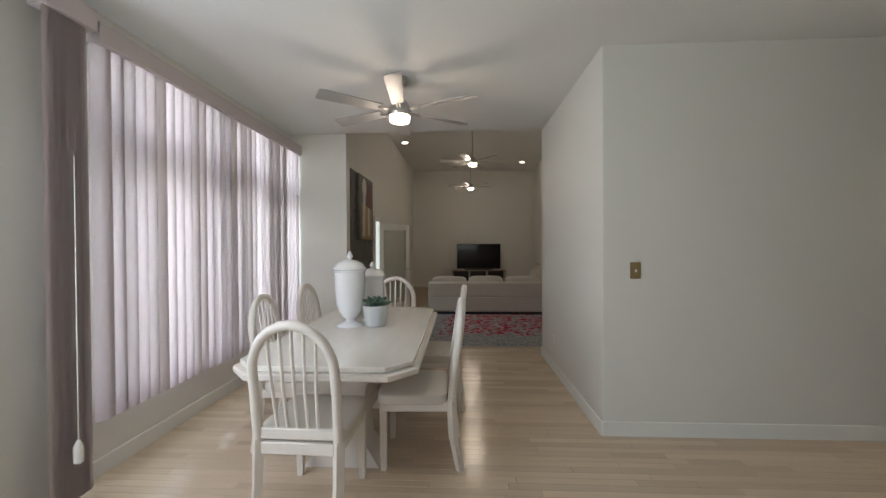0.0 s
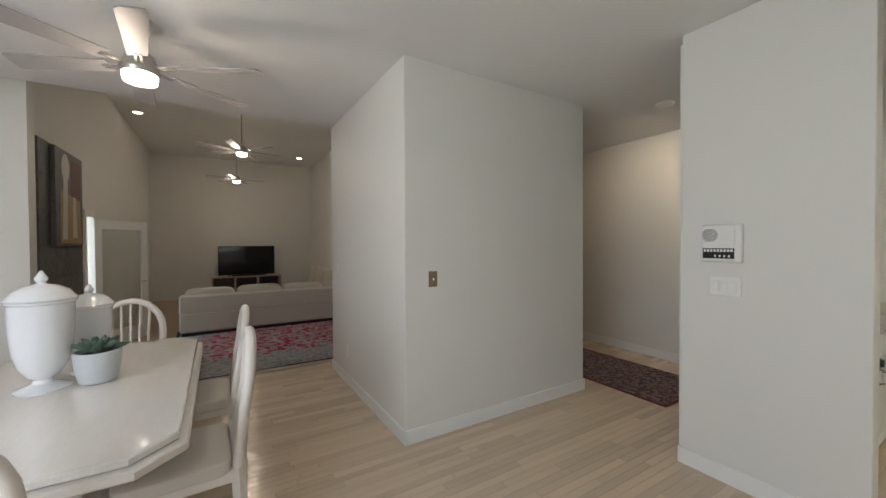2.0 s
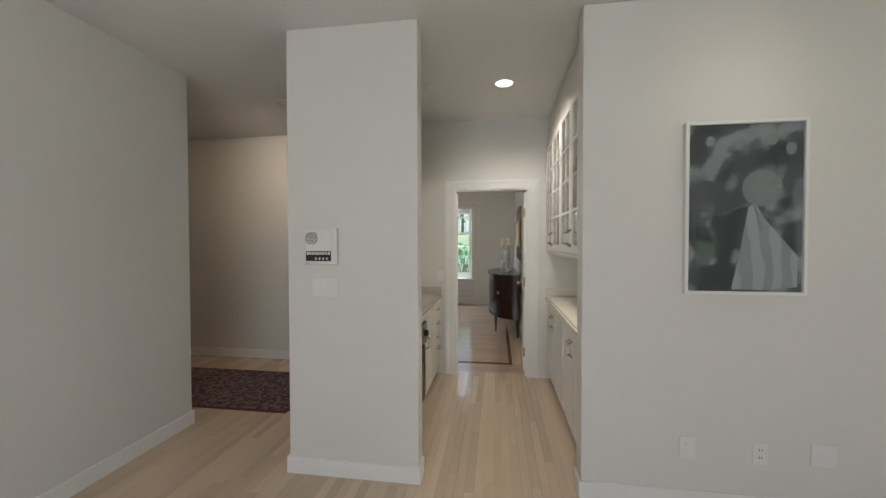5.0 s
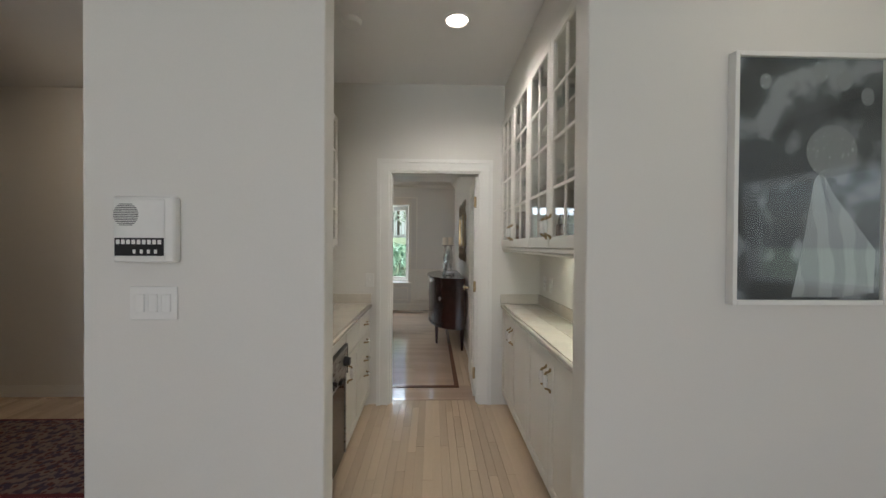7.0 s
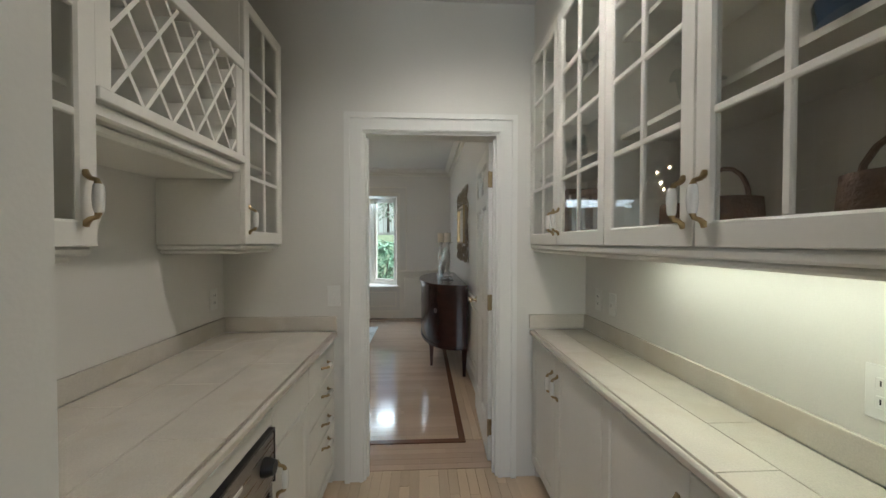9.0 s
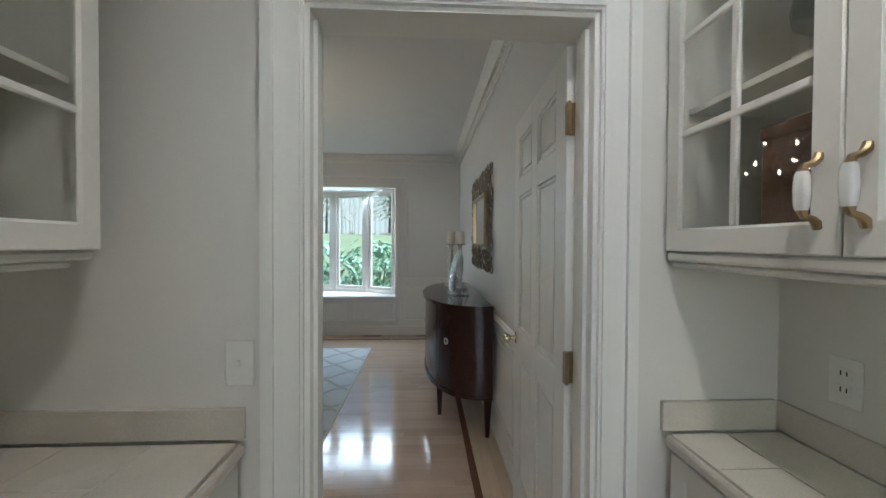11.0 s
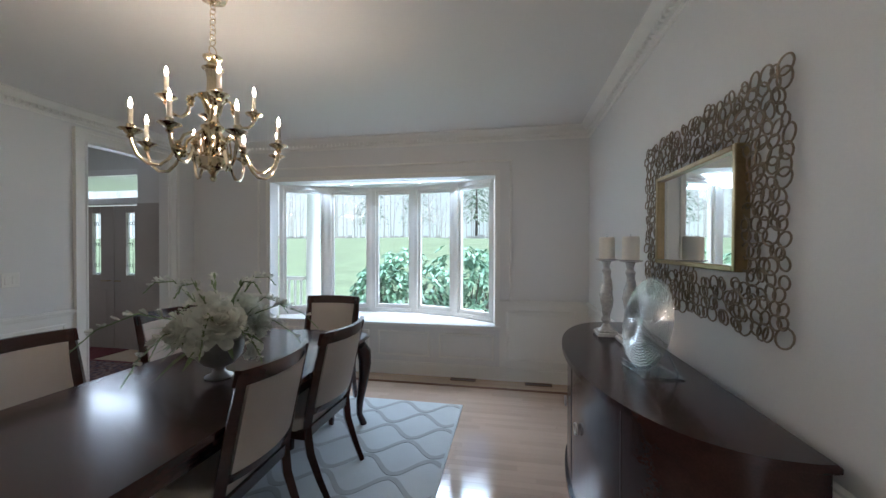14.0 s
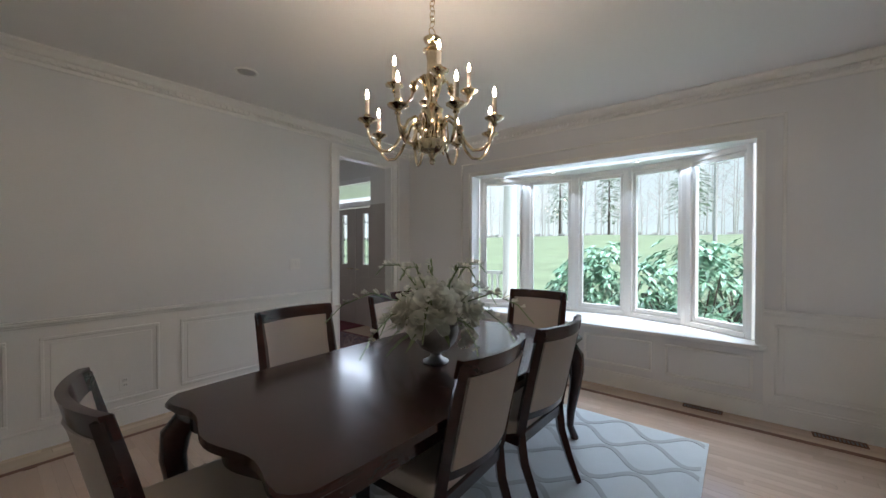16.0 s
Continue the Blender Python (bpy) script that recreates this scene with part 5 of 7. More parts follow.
# left-hand side: appliance, base cabinets, top, wall cabinets and wine rack
YL, YK = 0.955, 1.59
ap = thing("under_counter_oven", (2.918, YL, 0.0), "black glass and steel under-counter appliance with black knobs", "appliance")
part("body", boxes([(0.005, 0.02, 0.09, 0.525, 0.55, 0.78)]), BLACK, ap)
part("door_panel", boxes([(0.008, 0.0, 0.1, 0.522, 0.02, 0.6)], 0.004), SCREEN, ap)
part("door_trim", boxes([(0.008, -0.006, 0.585, 0.522, 0.0, 0.6), (0.508, -0.006, 0.1, 0.522, 0.0, 0.585), (0.008, -0.006, 0.1, 0.02, 0.0, 0.585)], 0.002), STEEL, ap)
part("control_panel", boxes([(0.008, -0.012, 0.61, 0.522, 0.02, 0.775)], 0.004), STEEL, ap)
part("trim_frame", boxes([(0.0, -0.014, 0.776, 0.53, 0.02, 0.786), (0.523, -0.014, 0.6, 0.53, 0.02, 0.776)], 0.002), BLACK, ap)
for x in (0.06, 0.11, 0.16):
    part("knob", moved(lathe(bmesh.new(), [(0.016, 0.0), (0.016, 0.012), (0.012, 0.028)], 16), Matrix.Translation((x, -0.012, 0.66)) @ Matrix.Rotation(radians(90), 4, "X")), BLACK, ap)
part("knob", moved(lathe(bmesh.new(), [(0.03, 0.0), (0.03, 0.014), (0.022, 0.036)], 20), Matrix.Translation((0.44, -0.012, 0.7)) @ Matrix.Rotation(radians(90), 4, "X")), BLACK, ap)
part("latch", boxes([(0.3, -0.03, 0.6, 0.36, -0.006, 0.625)], 0.005), BLACK, ap)
part("badge", boxes([(0.25, -0.0135, 0.72, 0.3, -0.0118, 0.735)]), PORCELAIN, ap)
fl = thing("base_cabinet", (0, 0, 0), "white lacquered base cabinet with one raised panel door", "cabinet", "pantry base cabinets")
part("carcass", boxes([(2.557, YL + 0.019, 0.09, 2.917, YK, 0.864), (2.917, YL + 0.019, 0.79, 3.45, YK, 0.864), (3.45, YL + 0.019, 0.09, 3.864, YK, 0.864)]), CABINET, fl)
part("toe_kick", boxes([(2.557, YL + 0.07, 0, 2.917, YK, 0.09), (3.45, YL + 0.07, 0, 3.864, YK, 0.09)]), CABINET, fl)
part("false_front", front(3.46, 3.862, 0.69, 0.847, YL, -1, False), CABINET, fl)
part("filler_strip", front(2.918, 3.45, 0.792, 0.847, YL, -1, False), CABINET, fl)
d = part("door", front(3.46, 3.862, 0.1, 0.68, YL, -1), CABINET, fl)
pull(d, (3.49, YL, 0.58), (0, 0, 1), (0, -1, 0), 0.085)
dr = thing("drawer_cabinet", (0, 0, 0), "white lacquered cabinet of four drawers", "cabinet", "pantry base cabinets")
part("carcass", boxes([(3.865, YL + 0.019, 0.09, 4.36, YK, 0.864)]), CABINET, dr)
part("toe_kick", boxes([(3.865, YL + 0.07, 0, 4.36, YK, 0.09)]), CABINET, dr)
for z0, z1, hz, ra in ((0.69, 0.847, 0.77, False), (0.545, 0.685, 0.625, False), (0.4, 0.54, 0.478, False), (0.1, 0.395, 0.355, True)):
    f = part("drawer_front", front(3.867, 4.345, z0, z1, YL, -1, ra), CABINET, dr)
    pull(f, (4.13, YL, hz), (1, 0, 0), (0, -1, 0), 0.085)
CL = thing("marble_counter", (0, 0, -0.01), "beige marble tile counter with a low backsplash", "counter", "pantry counters")
part("substrate", boxes([(2.558, 0.95, 0.875, 4.345, 1.588, 0.893)]), MARBLE, CL)
counter_tiles(CL, 2.558, 4.345, (0.958, 1.17, 1.38, 1.573), 0.8935, 0.905, 0.935, -1, 1)
part("backsplash", boxes([(2.558, 1.574, 0.9055, 4.36, 1.589, 0.99), (4.356, 0.945, 0.9055, 4.369, 1.573, 0.99)], 0.002), MARBLE, CL)
upper("wall_cabinet", 3.83, 4.25, 1.588, 1.213, UZ0, 2.48, -1, ((3.83, 4.25, 3.865),), "white wall cabinet with a glazed door")
upper("wall_cabinet", 2.65, 3.098, 1.588, 1.213, UZ0, 2.48, -1, ((2.65, 3.098, 3.062),), "white wall cabinet with a glazed door")
for x0, x1 in ((3.83, 4.25), (2.65, 3.098)):
    lrl = thing("light_rail", (0, 0, 0), "white moulded rail below a wall cabinet", "moulding")
    part("moulding", boxes([(x0, 1.228, 1.38, x1, 1.589, 1.401), (x0 + 0.02, 1.258, 1.362, x1 - 0.02, 1.589, 1.38)], 0.006), CABINET, lrl)
rk = thing("wine_rack", (0, 0, 0), "white diamond lattice wine rack between cabinets", "wine rack")
RX0, RX1, RZ0, RZ1 = 3.1, 3.828, 1.775, 2.19
part("frame", boxes([(RX0, 1.22, RZ0, RX0 + 0.05, 1.245, RZ1), (RX1 - 0.05, 1.22, RZ0, RX1, 1.245, RZ1), (RX0, 1.21, RZ1 - 0.035, RX1, 1.25, RZ1 + 0.012), (RX0, 1.21, RZ0 - 0.02, RX1, 1.25, RZ0 + 0.012)], 0.003), CABINET, rk)
part("shelf_moulding", boxes([(RX0, 1.23, RZ0 - 0.06, RX1, 1.589, RZ0 - 0.021), (RX0, 1.26, RZ0 - 0.09, RX1, 1.589, RZ0 - 0.061)], 0.008), CABINET, rk)
part("top_board", boxes([(RX0, 1.25, RZ1 - 0.03, RX1, 1.589, RZ1)]), CABINET, rk)
part("back_panel", boxes([(RX0, 1.575, RZ0, RX1, 1.589, RZ1 - 0.031)]), CABIN, rk)
px0, px1, pz0, pz1 = RX0 + 0.05, RX1 - 0.05, RZ0 + 0.012, RZ1 - 0.035
for s in (1, -1):
    k = -8
    while k < 14:
        c = px0 + k * 0.118
        # the line x = c + s * (z - pz0) * 0.72, clipped to the frame
        t0, t1 = 0.0, pz1 - pz0
        lim = sorted(((px0 - c) * s / 0.72, (px1 - c) * s / 0.72))
        t0, t1 = max(t0, lim[0]), min(t1, lim[1])
        k += 1
        if t1 - t0 < 0.03:
            continue
        a, b = (c + s * t0 * 0.72, pz0 + t0), (c + s * t1 * 0.72, pz0 + t1)
        bm = bmesh.new()
        dx, dz = b[0] - a[0], b[1] - a[1]
        ln = math.hypot(dx, dz)
        nx, nz = -dz / ln * 0.006, dx / ln * 0.006
        ya, yb2 = (1.224, 1.57) if s > 0 else (1.226, 1.572)
        vs = [bm.verts.new((p[0] + q * nx, y, p[1] + q * nz)) for y in (ya, yb2) for p in (a, b) for q in (-1, 1)]
        for q in ((0, 1, 3, 2), (4, 6, 7, 5), (0, 4, 5, 1), (2, 3, 7, 6), (0, 2, 6, 4), (1, 5, 7, 3)):
            bm.faces.new([vs[i] for i in q])
        part("lattice_slat", bm, CABINET, rk)
plate("light_switch", (4.369, 0.96, 1.1), (-1, 0), 0.075, 0.12, "white toggle switch plate beside the doorway", "light switch", "toggle")
plate("wall_outlet", (4.26, 1.589, 1.1), (0, -1), 0.072, 0.118, "white wall outlet above the counter", "outlet", "outlet")

# ---- the door into the dining room, standing open ----
dd = thing("panel_door", (4.505, -0.01, 0.012), "white six-panel door standing fully open", "door", turn=-2.5)
DW, DH, DT = 0.8, 2.03, 0.035
st = [(0, 0.105), (0.355, 0.445), (0.695, 0.8)]
zz = [(0, 0.22), (0.86, 0.98), (1.645, 1.735), (1.93, 2.03)]
rows_ = [(a, 0.0, 0.0, b, DT, DH) for a, b in st] + [(a, 0.0, z0, b, DT, z1) for (a, b) in ((0.105, 0.355), (0.445, 0.695)) for z0, z1 in zz]
part("leaf", boxes(rows_, 0.0025), TRIM, dd)
for a, b in ((0.105, 0.355), (0.445, 0.695)):
    for z0, z1 in ((0.22, 0.86), (0.98, 1.645), (1.735, 1.93)):
        part("door_panel", boxes([(a, 0.012, z0, b, DT - 0.012, z1), (a + 0.035, 0.007, z0 + 0.035, b - 0.035, DT - 0.007, z1 - 0.035)], 0.004), TRIM, dd)
        part("panel_moulding", boxes([(a, 0.003, z0, a + 0.016, DT - 0.003, z1), (b - 0.016, 0.003, z0, b, DT - 0.003, z1), (a + 0.016, 0.003, z0, b - 0.016, DT - 0.003, z0 + 0.016), (a + 0.016, 0.003, z1 - 0.016, b - 0.016, DT - 0.003, z1)], 0.004), TRIM, dd)
kn = part("knob", moved(lathe(bmesh.new(), [(0.03, 0.0), (0.03, 0.004), (0.012, 0.008), (0.01, 0.03), (0.018, 0.038), (0.027, 0.05), (0.026, 0.06), (0.014, 0.068)], 24), Matrix.Translation((0.735, DT, 0.925)) @ Matrix.Rotation(radians(-90), 4, "X")), BRASS, dd, "polished brass knob")
for z in (0.22, 1.02, 1.8):
    part("hinge", boxes([(-0.012, 0.0, z - 0.05, 0.0, 0.036, z + 0.05), (-0.03, 0.03, z - 0.05, 0.0, 0.04, z + 0.05)], 0.002), OLDBRASS, dd, "brass hinge")

# ---- dining room ----
rug = thing("dining_rug", (6.88, 2.4, 0.0005), "pale blue-grey rug with an ogee trellis pattern", "rug")
RX, RY = 1.485, 1.22
part("rug_base", boxes([(-RX, -RY, 0, RX, RY, 0.01)], 0.003), RUG, rug)
bm = bmesh.new()
pit, amp, lam, wd = 0.228, 0.092, 0.45, 0.016
for k in range(int(2 * RX / pit)):
    xc = -RX + pit * (k + 0.5)
    ph = 0 if k % 2 else math.pi
    n = 72
    prev = None
    for i in range(n + 1):
        yy = -RY + 0.02 + (2 * RY - 0.04) * i / n
        xx = xc + amp * math.cos(2 * math.pi * yy / lam + ph)
        q = wd * (1.15 + 0.5 * abs(math.sin(2 * math.pi * yy / lam)))
        cur = [bm.verts.new((xx + e * q, yy, z)) for e in (-1, 1) for z in (0.006, 0.0125)]
        if prev:
            for a, b in ((0, 1), (1, 3), (3, 2)):
                bm.faces.new((prev[a], prev[b], cur[b], cur[a]))
        prev = cur
tagged(part("trellis_pattern", bm, RUGLINE, rug), kind="stuff")


def dining_chair():
    c = thing("dining_chair", (0, 0, 0), "dark mahogany dining chair with beige linen seat and back", "chair", "chairs round the dining table")

    def back(z):
        t = (z - 0.42) / 0.55
        return -0.225 - 0.1 * t - 0.02 * t * t

    for sx in (-1, 1):
        part("leg", tube(bmesh.new(), [(sx * 0.2, 0.2, 0.0), (sx * 0.21, 0.21, 0.4)], [0.014, 0.023], square=True), DARK, c)
        part("leg", tube(bmesh.new(), [(sx * 0.19, -0.36, 0.0), (sx * 0.195, -0.3, 0.13), (sx * 0.2, -0.245, 0.28), (sx * 0.205, -0.225, 0.44)], [0.014, 0.017, 0.02, 0.021], square=True), DARK, c)
        part("back_stile", tube(bmesh.new(), [(sx * 0.206, back(z), z) for z in (0.44, 0.6, 0.78, 0.97)], [0.021, 0.02, 0.019, 0.017], square=True), DARK, c)
    part("seat_frame", boxes([(-0.235, 0.19, 0.37, 0.235, 0.225, 0.43), (-0.235, -0.24, 0.37, -0.205, 0.19, 0.43), (0.205, -0.24, 0.37, 0.235, 0.19, 0.43), (-0.205, -0.245, 0.37, 0.205, -0.215, 0.43)], 0.004), DARK, c)
    part("seat", pillow(bmesh.new(), -0.24, -0.23, 0.41, 0.24, 0.235, 0.5, 0.6), LINEN, c, "beige linen seat")

    def bowed(z0, z1, t, x, extra=0.0):
        bm = bmesh.new()
        n = 12
        cols = []
        for i in range(n + 1):
            u = -x + 2 * x * i / n
            dip = -0.055 * (1 - (u / 0.21) ** 2)
            cols.append([bm.verts.new((u, back(z) + dip + y, z)) for z, y in ((z0, -t - extra), (z1, -t - extra), (z1, t + extra), (z0, t + extra))])
        for a, b in zip(cols, cols[1:]):
            for i in range(4):
                bm.faces.new((a[i], a[(i + 1) % 4], b[(i + 1) % 4], b[i]))
        bm.faces.new(cols[0])
        bm.faces.new(cols[-1])
        return bm

    part("top_rail", bowed(0.915, 0.985, 0.014, 0.225), DARK, c)
    part("lower_rail", bowed(0.5, 0.54, 0.014, 0.205), DARK, c)
    part("back_upholstery", bowed(0.54, 0.915, 0.017, 0.19), LINEN, c, "beige linen back panel")
    part("piping", tube(bmesh.new(), [(u, back(0.9) - 0.055 * (1 - (u / 0.21) ** 2) - 0.019, 0.905) for u in (-0.18, -0.09, 0, 0.09, 0.18)], 0.004, 6), LINEN, c)
    return c


dc = dining_chair()
dc.matrix_basis = pose(6.49, 2.15, 0.0105, 0, 0, 2)
dc.scale = (1.16, 1.0, 1.0)
for x, y, a in ((7.15, 2.12, -2), (6.47, 2.97, 180), (7.37, 3.0, 178), (7.98, 2.44, 92), (5.71, 2.47, -93)):
    copy_thing(dc, pose(x, y, 0.0105, 0, 0, a))

tab = thing("dining_table", (6.77, 2.42, 0.0105), "polished dark mahogany dining table with cabriole legs", "table")


def ogee(hx, hy, inset=0.0):
    pts = []
    n = 14
    for sx, sy in ((1, -1), (1, 1), (-1, 1), (-1, -1)):
        q = []
        for i in range(n + 1):
            v = i / n
            # along the end, from the middle to the corner, then round it
            q.append((hx - 0.05 * math.sin(math.pi * min(1, v * 1.05)) ** 2 - inset - (0.11 * max(0, v - 0.8) / 0.2) ** 2 * 6, v * (hy - inset)))
        q += [(hx - 0.22, hy - inset + 0.002), (hx * 0.5, hy - inset + 0.012), (0.02, hy - inset + 0.016)]
        q = [(sx * x, sy * y) for x, y in q]
        pts += q if sx * sy > 0 else q[::-1]
    out = []
    for p in pts:
        if not out or math.hypot(p[0] - out[-1][0], p[1] - out[-1][1]) > 0.004:
            out.append(p)
    return out


TT = 0.7495
part("tabletop", prism(bmesh.new(), ogee(1.14, 0.53), TT - 0.03, TT, 0.008), DARK, tab)
part("apron", prism(bmesh.new(), ogee(1.14, 0.53, 0.07), TT - 0.13, TT - 0.0305, 0.003), DARK, tab)
for x in (-0.28, 0.28):
    part("leaf_joint", boxes([(x - 0.0008, -0.53, TT - 0.001, x + 0.0008, 0.53, TT + 0.0004)]), BLACK, tab)
for sx in (-1, 1):
    for sy in (-1, 1):
        bm = tube(bmesh.new(), [(sx * (1.05 + o), sy * (0.455 + o * 0.6), z) for o, z in ((0.0, TT - 0.09), (0.035, TT - 0.15), (0.045, 0.5), (0.03, 0.36), (0.0, 0.2), (-0.005, 0.1), (0.02, 0.03), (0.03, 0.0))], [0.05, 0.058, 0.05, 0.04, 0.03, 0.024, 0.028, 0.03], 12)
        part("leg", bm, DARK, tab)

# flowers
fb = thing("flower_arrangement", (6.75, 2.34, 0.7605), "white peonies and gladioli in a footed silver bowl", "flowers")
bw = part("bowl", lathe(bmesh.new(), [(0.07, 0.0), (0.072, 0.008), (0.045, 0.02), (0.028, 0.04), (0.032, 0.055), (0.075, 0.075), (0.115, 0.12), (0.128, 0.17), (0.122, 0.21), (0.112, 0.205), (0.1, 0.13)], 36), BOWL, fb)


def leafs(bm, base, d, ln, wd, bend=0.3):
    d = Vector(d).normalized()
    side = d.cross(Vector((0, 0, 1)))
    side = side.normalized() if side.length > 0.05 else Vector((1, 0, 0))
    up = side.cross(d)
    rows = []
    for t, w in ((0.0, 0.15), (0.25, 0.85), (0.55, 1.0), (0.85, 0.5), (1.0, 0.02)):
        c = Vector(base) + d * ln * t - Vector((0, 0, 1)) * ln * bend * t * t
        rows.append([bm.verts.new(c - side * wd * w + up * wd * 0.3 * w), bm.verts.new(c), bm.verts.new(c + side * wd * w + up * wd * 0.3 * w)])
    for a, b in zip(rows, rows[1:]):
        for i in range(2):
            bm.faces.new((a[i], a[i + 1], b[i + 1], b[i]))


def petal(bm, base, d, up, ln, wd, cup):
    """A broad ruffled petal that curls up at its rim."""
    d, up = d.normalized(), up.normalized()
    side = d.cross(up)
    rows = []
    for t, w in ((0.05, 0.25), (0.35, 0.75), (0.65, 1.0), (0.88, 0.85), (1.0, 0.5)):
        c = base + d * ln * t + up * ln * (cup * t * t - 0.1 * (t > 0.9))
        rows.append([bm.verts.new(c + side * wd * w * u + up * wd * (0.35 * u * u + 0.1 * math.sin(7 * u + 9 * t + ln * 300) * t)) for u in (-1, -0.5, 0, 0.5, 1)])
    for p, q in zip(rows, rows[1:]):
        for i in range(4):
            bm.faces.new((p[i], p[i + 1], q[i + 1], q[i]))


def bloom(at, axis, r, rnd, layers=5):
    bm = bmesh.new()
    q = Vector(axis).normalized().to_track_quat("Z", "Y")
    top = q @ Vector((0, 0, 1))
    for k in range(layers):
        n = 4 + k
        el = radians(74 - k * 17)
        for i in range(n):
            a = 2 * math.pi * i / n + k * 0.7 + rnd.uniform(-0.25, 0.25)
            e = el + rnd.uniform(-0.15, 0.15)
            d = q @ Vector((math.cos(a) * math.cos(e), math.sin(a) * math.cos(e), math.sin(e)))
            petal(bm, Vector(at) + top * r * 0.05 * (layers - k), d, top - d * top.dot(d) * 0.9, r * (0.55 + 0.11 * k) * rnd.uniform(0.85, 1.12), r * rnd.uniform(0.3, 0.42), 0.25)
    for f in bm.faces:
        f.smooth = True
    return bm


rnd = random.Random(21)
for at, ax, r in (((-0.12, -0.1, 0.31), (-0.5, -0.6, 0.7), 0.115), ((0.06, -0.17, 0.28), (0.3, -0.9, 0.4), 0.085), ((0.12, -0.05, 0.36), (0.5, -0.3, 0.8), 0.09), ((0.0, 0.06, 0.38), (0, 0.2, 1), 0.09), ((-0.17, 0.06, 0.28), (-0.8, 0.3, 0.5), 0.08),
                  ((0.19, 0.02, 0.28), (0.9, 0.0, 0.4), 0.08), ((0.02, 0.17, 0.29), (0.1, 0.9, 0.5), 0.08), ((0.05, -0.16, 0.16), (0.2, -0.9, -0.3), 0.06), ((-0.2, -0.06, 0.24), (-0.9, -0.4, 0.2), 0.06)):
    part("bloom", bloom(at, ax, r * 1.08, rnd, 6), PETAL, fb, "white flower head")
for k in range(15):
    a = 2 * math.pi * k / 15 + rnd.uniform(-0.15, 0.15)
    reach, rise, drop = ((0.55, 0.24, 0.2), (0.44, 0.15, 0.28), (0.32, 0.36, 0.1))[k % 3]
    reach *= rnd.uniform(0.85, 1.08)
    p = [Vector((0.04 * math.cos(a), 0.04 * math.sin(a), 0.2))]
    for t in (0.3, 0.6, 0.85, 1.0):
        p.append(Vector((math.cos(a) * reach * t, math.sin(a) * reach * t, 0.2 + rise * math.sin(t * math.pi * 0.6) * 1.1 - drop * t ** 3)))
    stem = part("gladiolus_stem", tube(bmesh.new(), p, [0.005, 0.004, 0.004, 0.003, 0.002], 6), LEAF, fb)
    bm, gb = bmesh.new(), bmesh.new()
    for j in range(18):
        t = 0.9 + j * 0.17
        i = min(3, int(t))
        c = p[i].lerp(p[i + 1], min(1, t - i))
        along = (p[i + 1] - p[i]).normalized()
        out = Vector((rnd.uniform(-0.5, 0.5), rnd.uniform(-0.5, 0.5), 0.5 if j % 2 else -0.35))
        if j < 14 and j % 2:
            for i2 in range(4):
                d = along * 0.8 + out + Vector((rnd.uniform(-0.7, 0.7), rnd.uniform(-0.7, 0.7), rnd.uniform(-0.3, 0.4)))
                petal(bm, c, d, Vector((0, 0, 1)) + along * 0.3, 0.05 - 0.0016 * j, 0.021 - 0.0007 * j, 0.2)
        leafs(gb, c, along + out * 0.5, 0.055 - 0.0017 * j, 0.009 - 0.0003 * j, -0.1)
    tagged(part("floret_spray", bm, PETAL, stem), kind="stuff")
    tagged(part("bud_spray", gb, BUD, stem, "pale green closed buds"), kind="stuff")
bm = bmesh.new()
for k in range(80):
    a = rnd.uniform(0, 2 * math.pi)
    el = rnd.uniform(-0.35, 1.3)
    b = Vector((math.cos(a), math.sin(a), 0)) * rnd.uniform(0.03, 0.14) + Vector((0, 0, rnd.uniform(0.19, 0.31)))
    leafs(bm, b, (math.cos(a) * math.cos(el), math.sin(a) * math.cos(el), math.sin(el)), rnd.uniform(0.1, 0.24), rnd.uniform(0.008, 0.016), 0.35)
tagged(part("foliage", bm, LEAF, fb, "dense green leaves"), kind="stuff")

# chandelier
cx, cy = 6.6, 2.237
cl = thing("chandelier", (cx, cy, HD), "polished brass two-tier chandelier with twelve lit candle bulbs", "chandelier")
part("ceiling_canopy", lathe(bmesh.new(), [(0.015, -0.05), (0.03, -0.04), (0.035, -0.03), (0.06, -0.024), (0.066, -0.01), (0.07, 0.0)], 32), BRASS, cl)
for i in range(8):
    z = -0.06 - i * 0.026
    bm = bmesh.new()
    ring(bm, (0, 0, z), 0.016, 0.0025, (1, 0, 0) if i % 2 else (0, 1, 0), 12, 5, 1.0)
    part("chain_link", bm, BRASS, cl)
bm = bmesh.new()
ring(bm, (0, 0, -0.285), 0.024, 0.003, (0, 1, 0), 18, 6)
part("hanging_ring", bm, BRASS, cl)
b0 = 1.814 - HD
col = [(0.004, 0.0), (0.012, 0.005), (0.016, 0.018), (0.008, 0.03), (0.014, 0.04), (0.02, 0.055), (0.05, 0.07), (0.062, 0.1), (0.062, 0.115), (0.04, 0.125), (0.025, 0.14), (0.03, 0.165), (0.022, 0.2), (0.03, 0.25), (0.045, 0.275), (0.03, 0.29), (0.02, 0.31), (0.018, 0.36), (0.03, 0.39), (0.042, 0.41), (0.055, 0.43), (0.03, 0.44), (0.022, 0.46), (0.02, 0.52), (0.026, 0.56), (0.04, 0.57), (0.024, 0.58), (0.018, 0.6), (0.03, 0.615), (0.045, 0.63), (0.02, 0.638), (0.008, 0.645)]
part("column", lathe(bmesh.new(), [(r * (1.25 if 0.02 < z < 0.62 else 1.0), z + b0) for r, z in col], 28, flute=0.04, flutes=14), BRASS, cl)


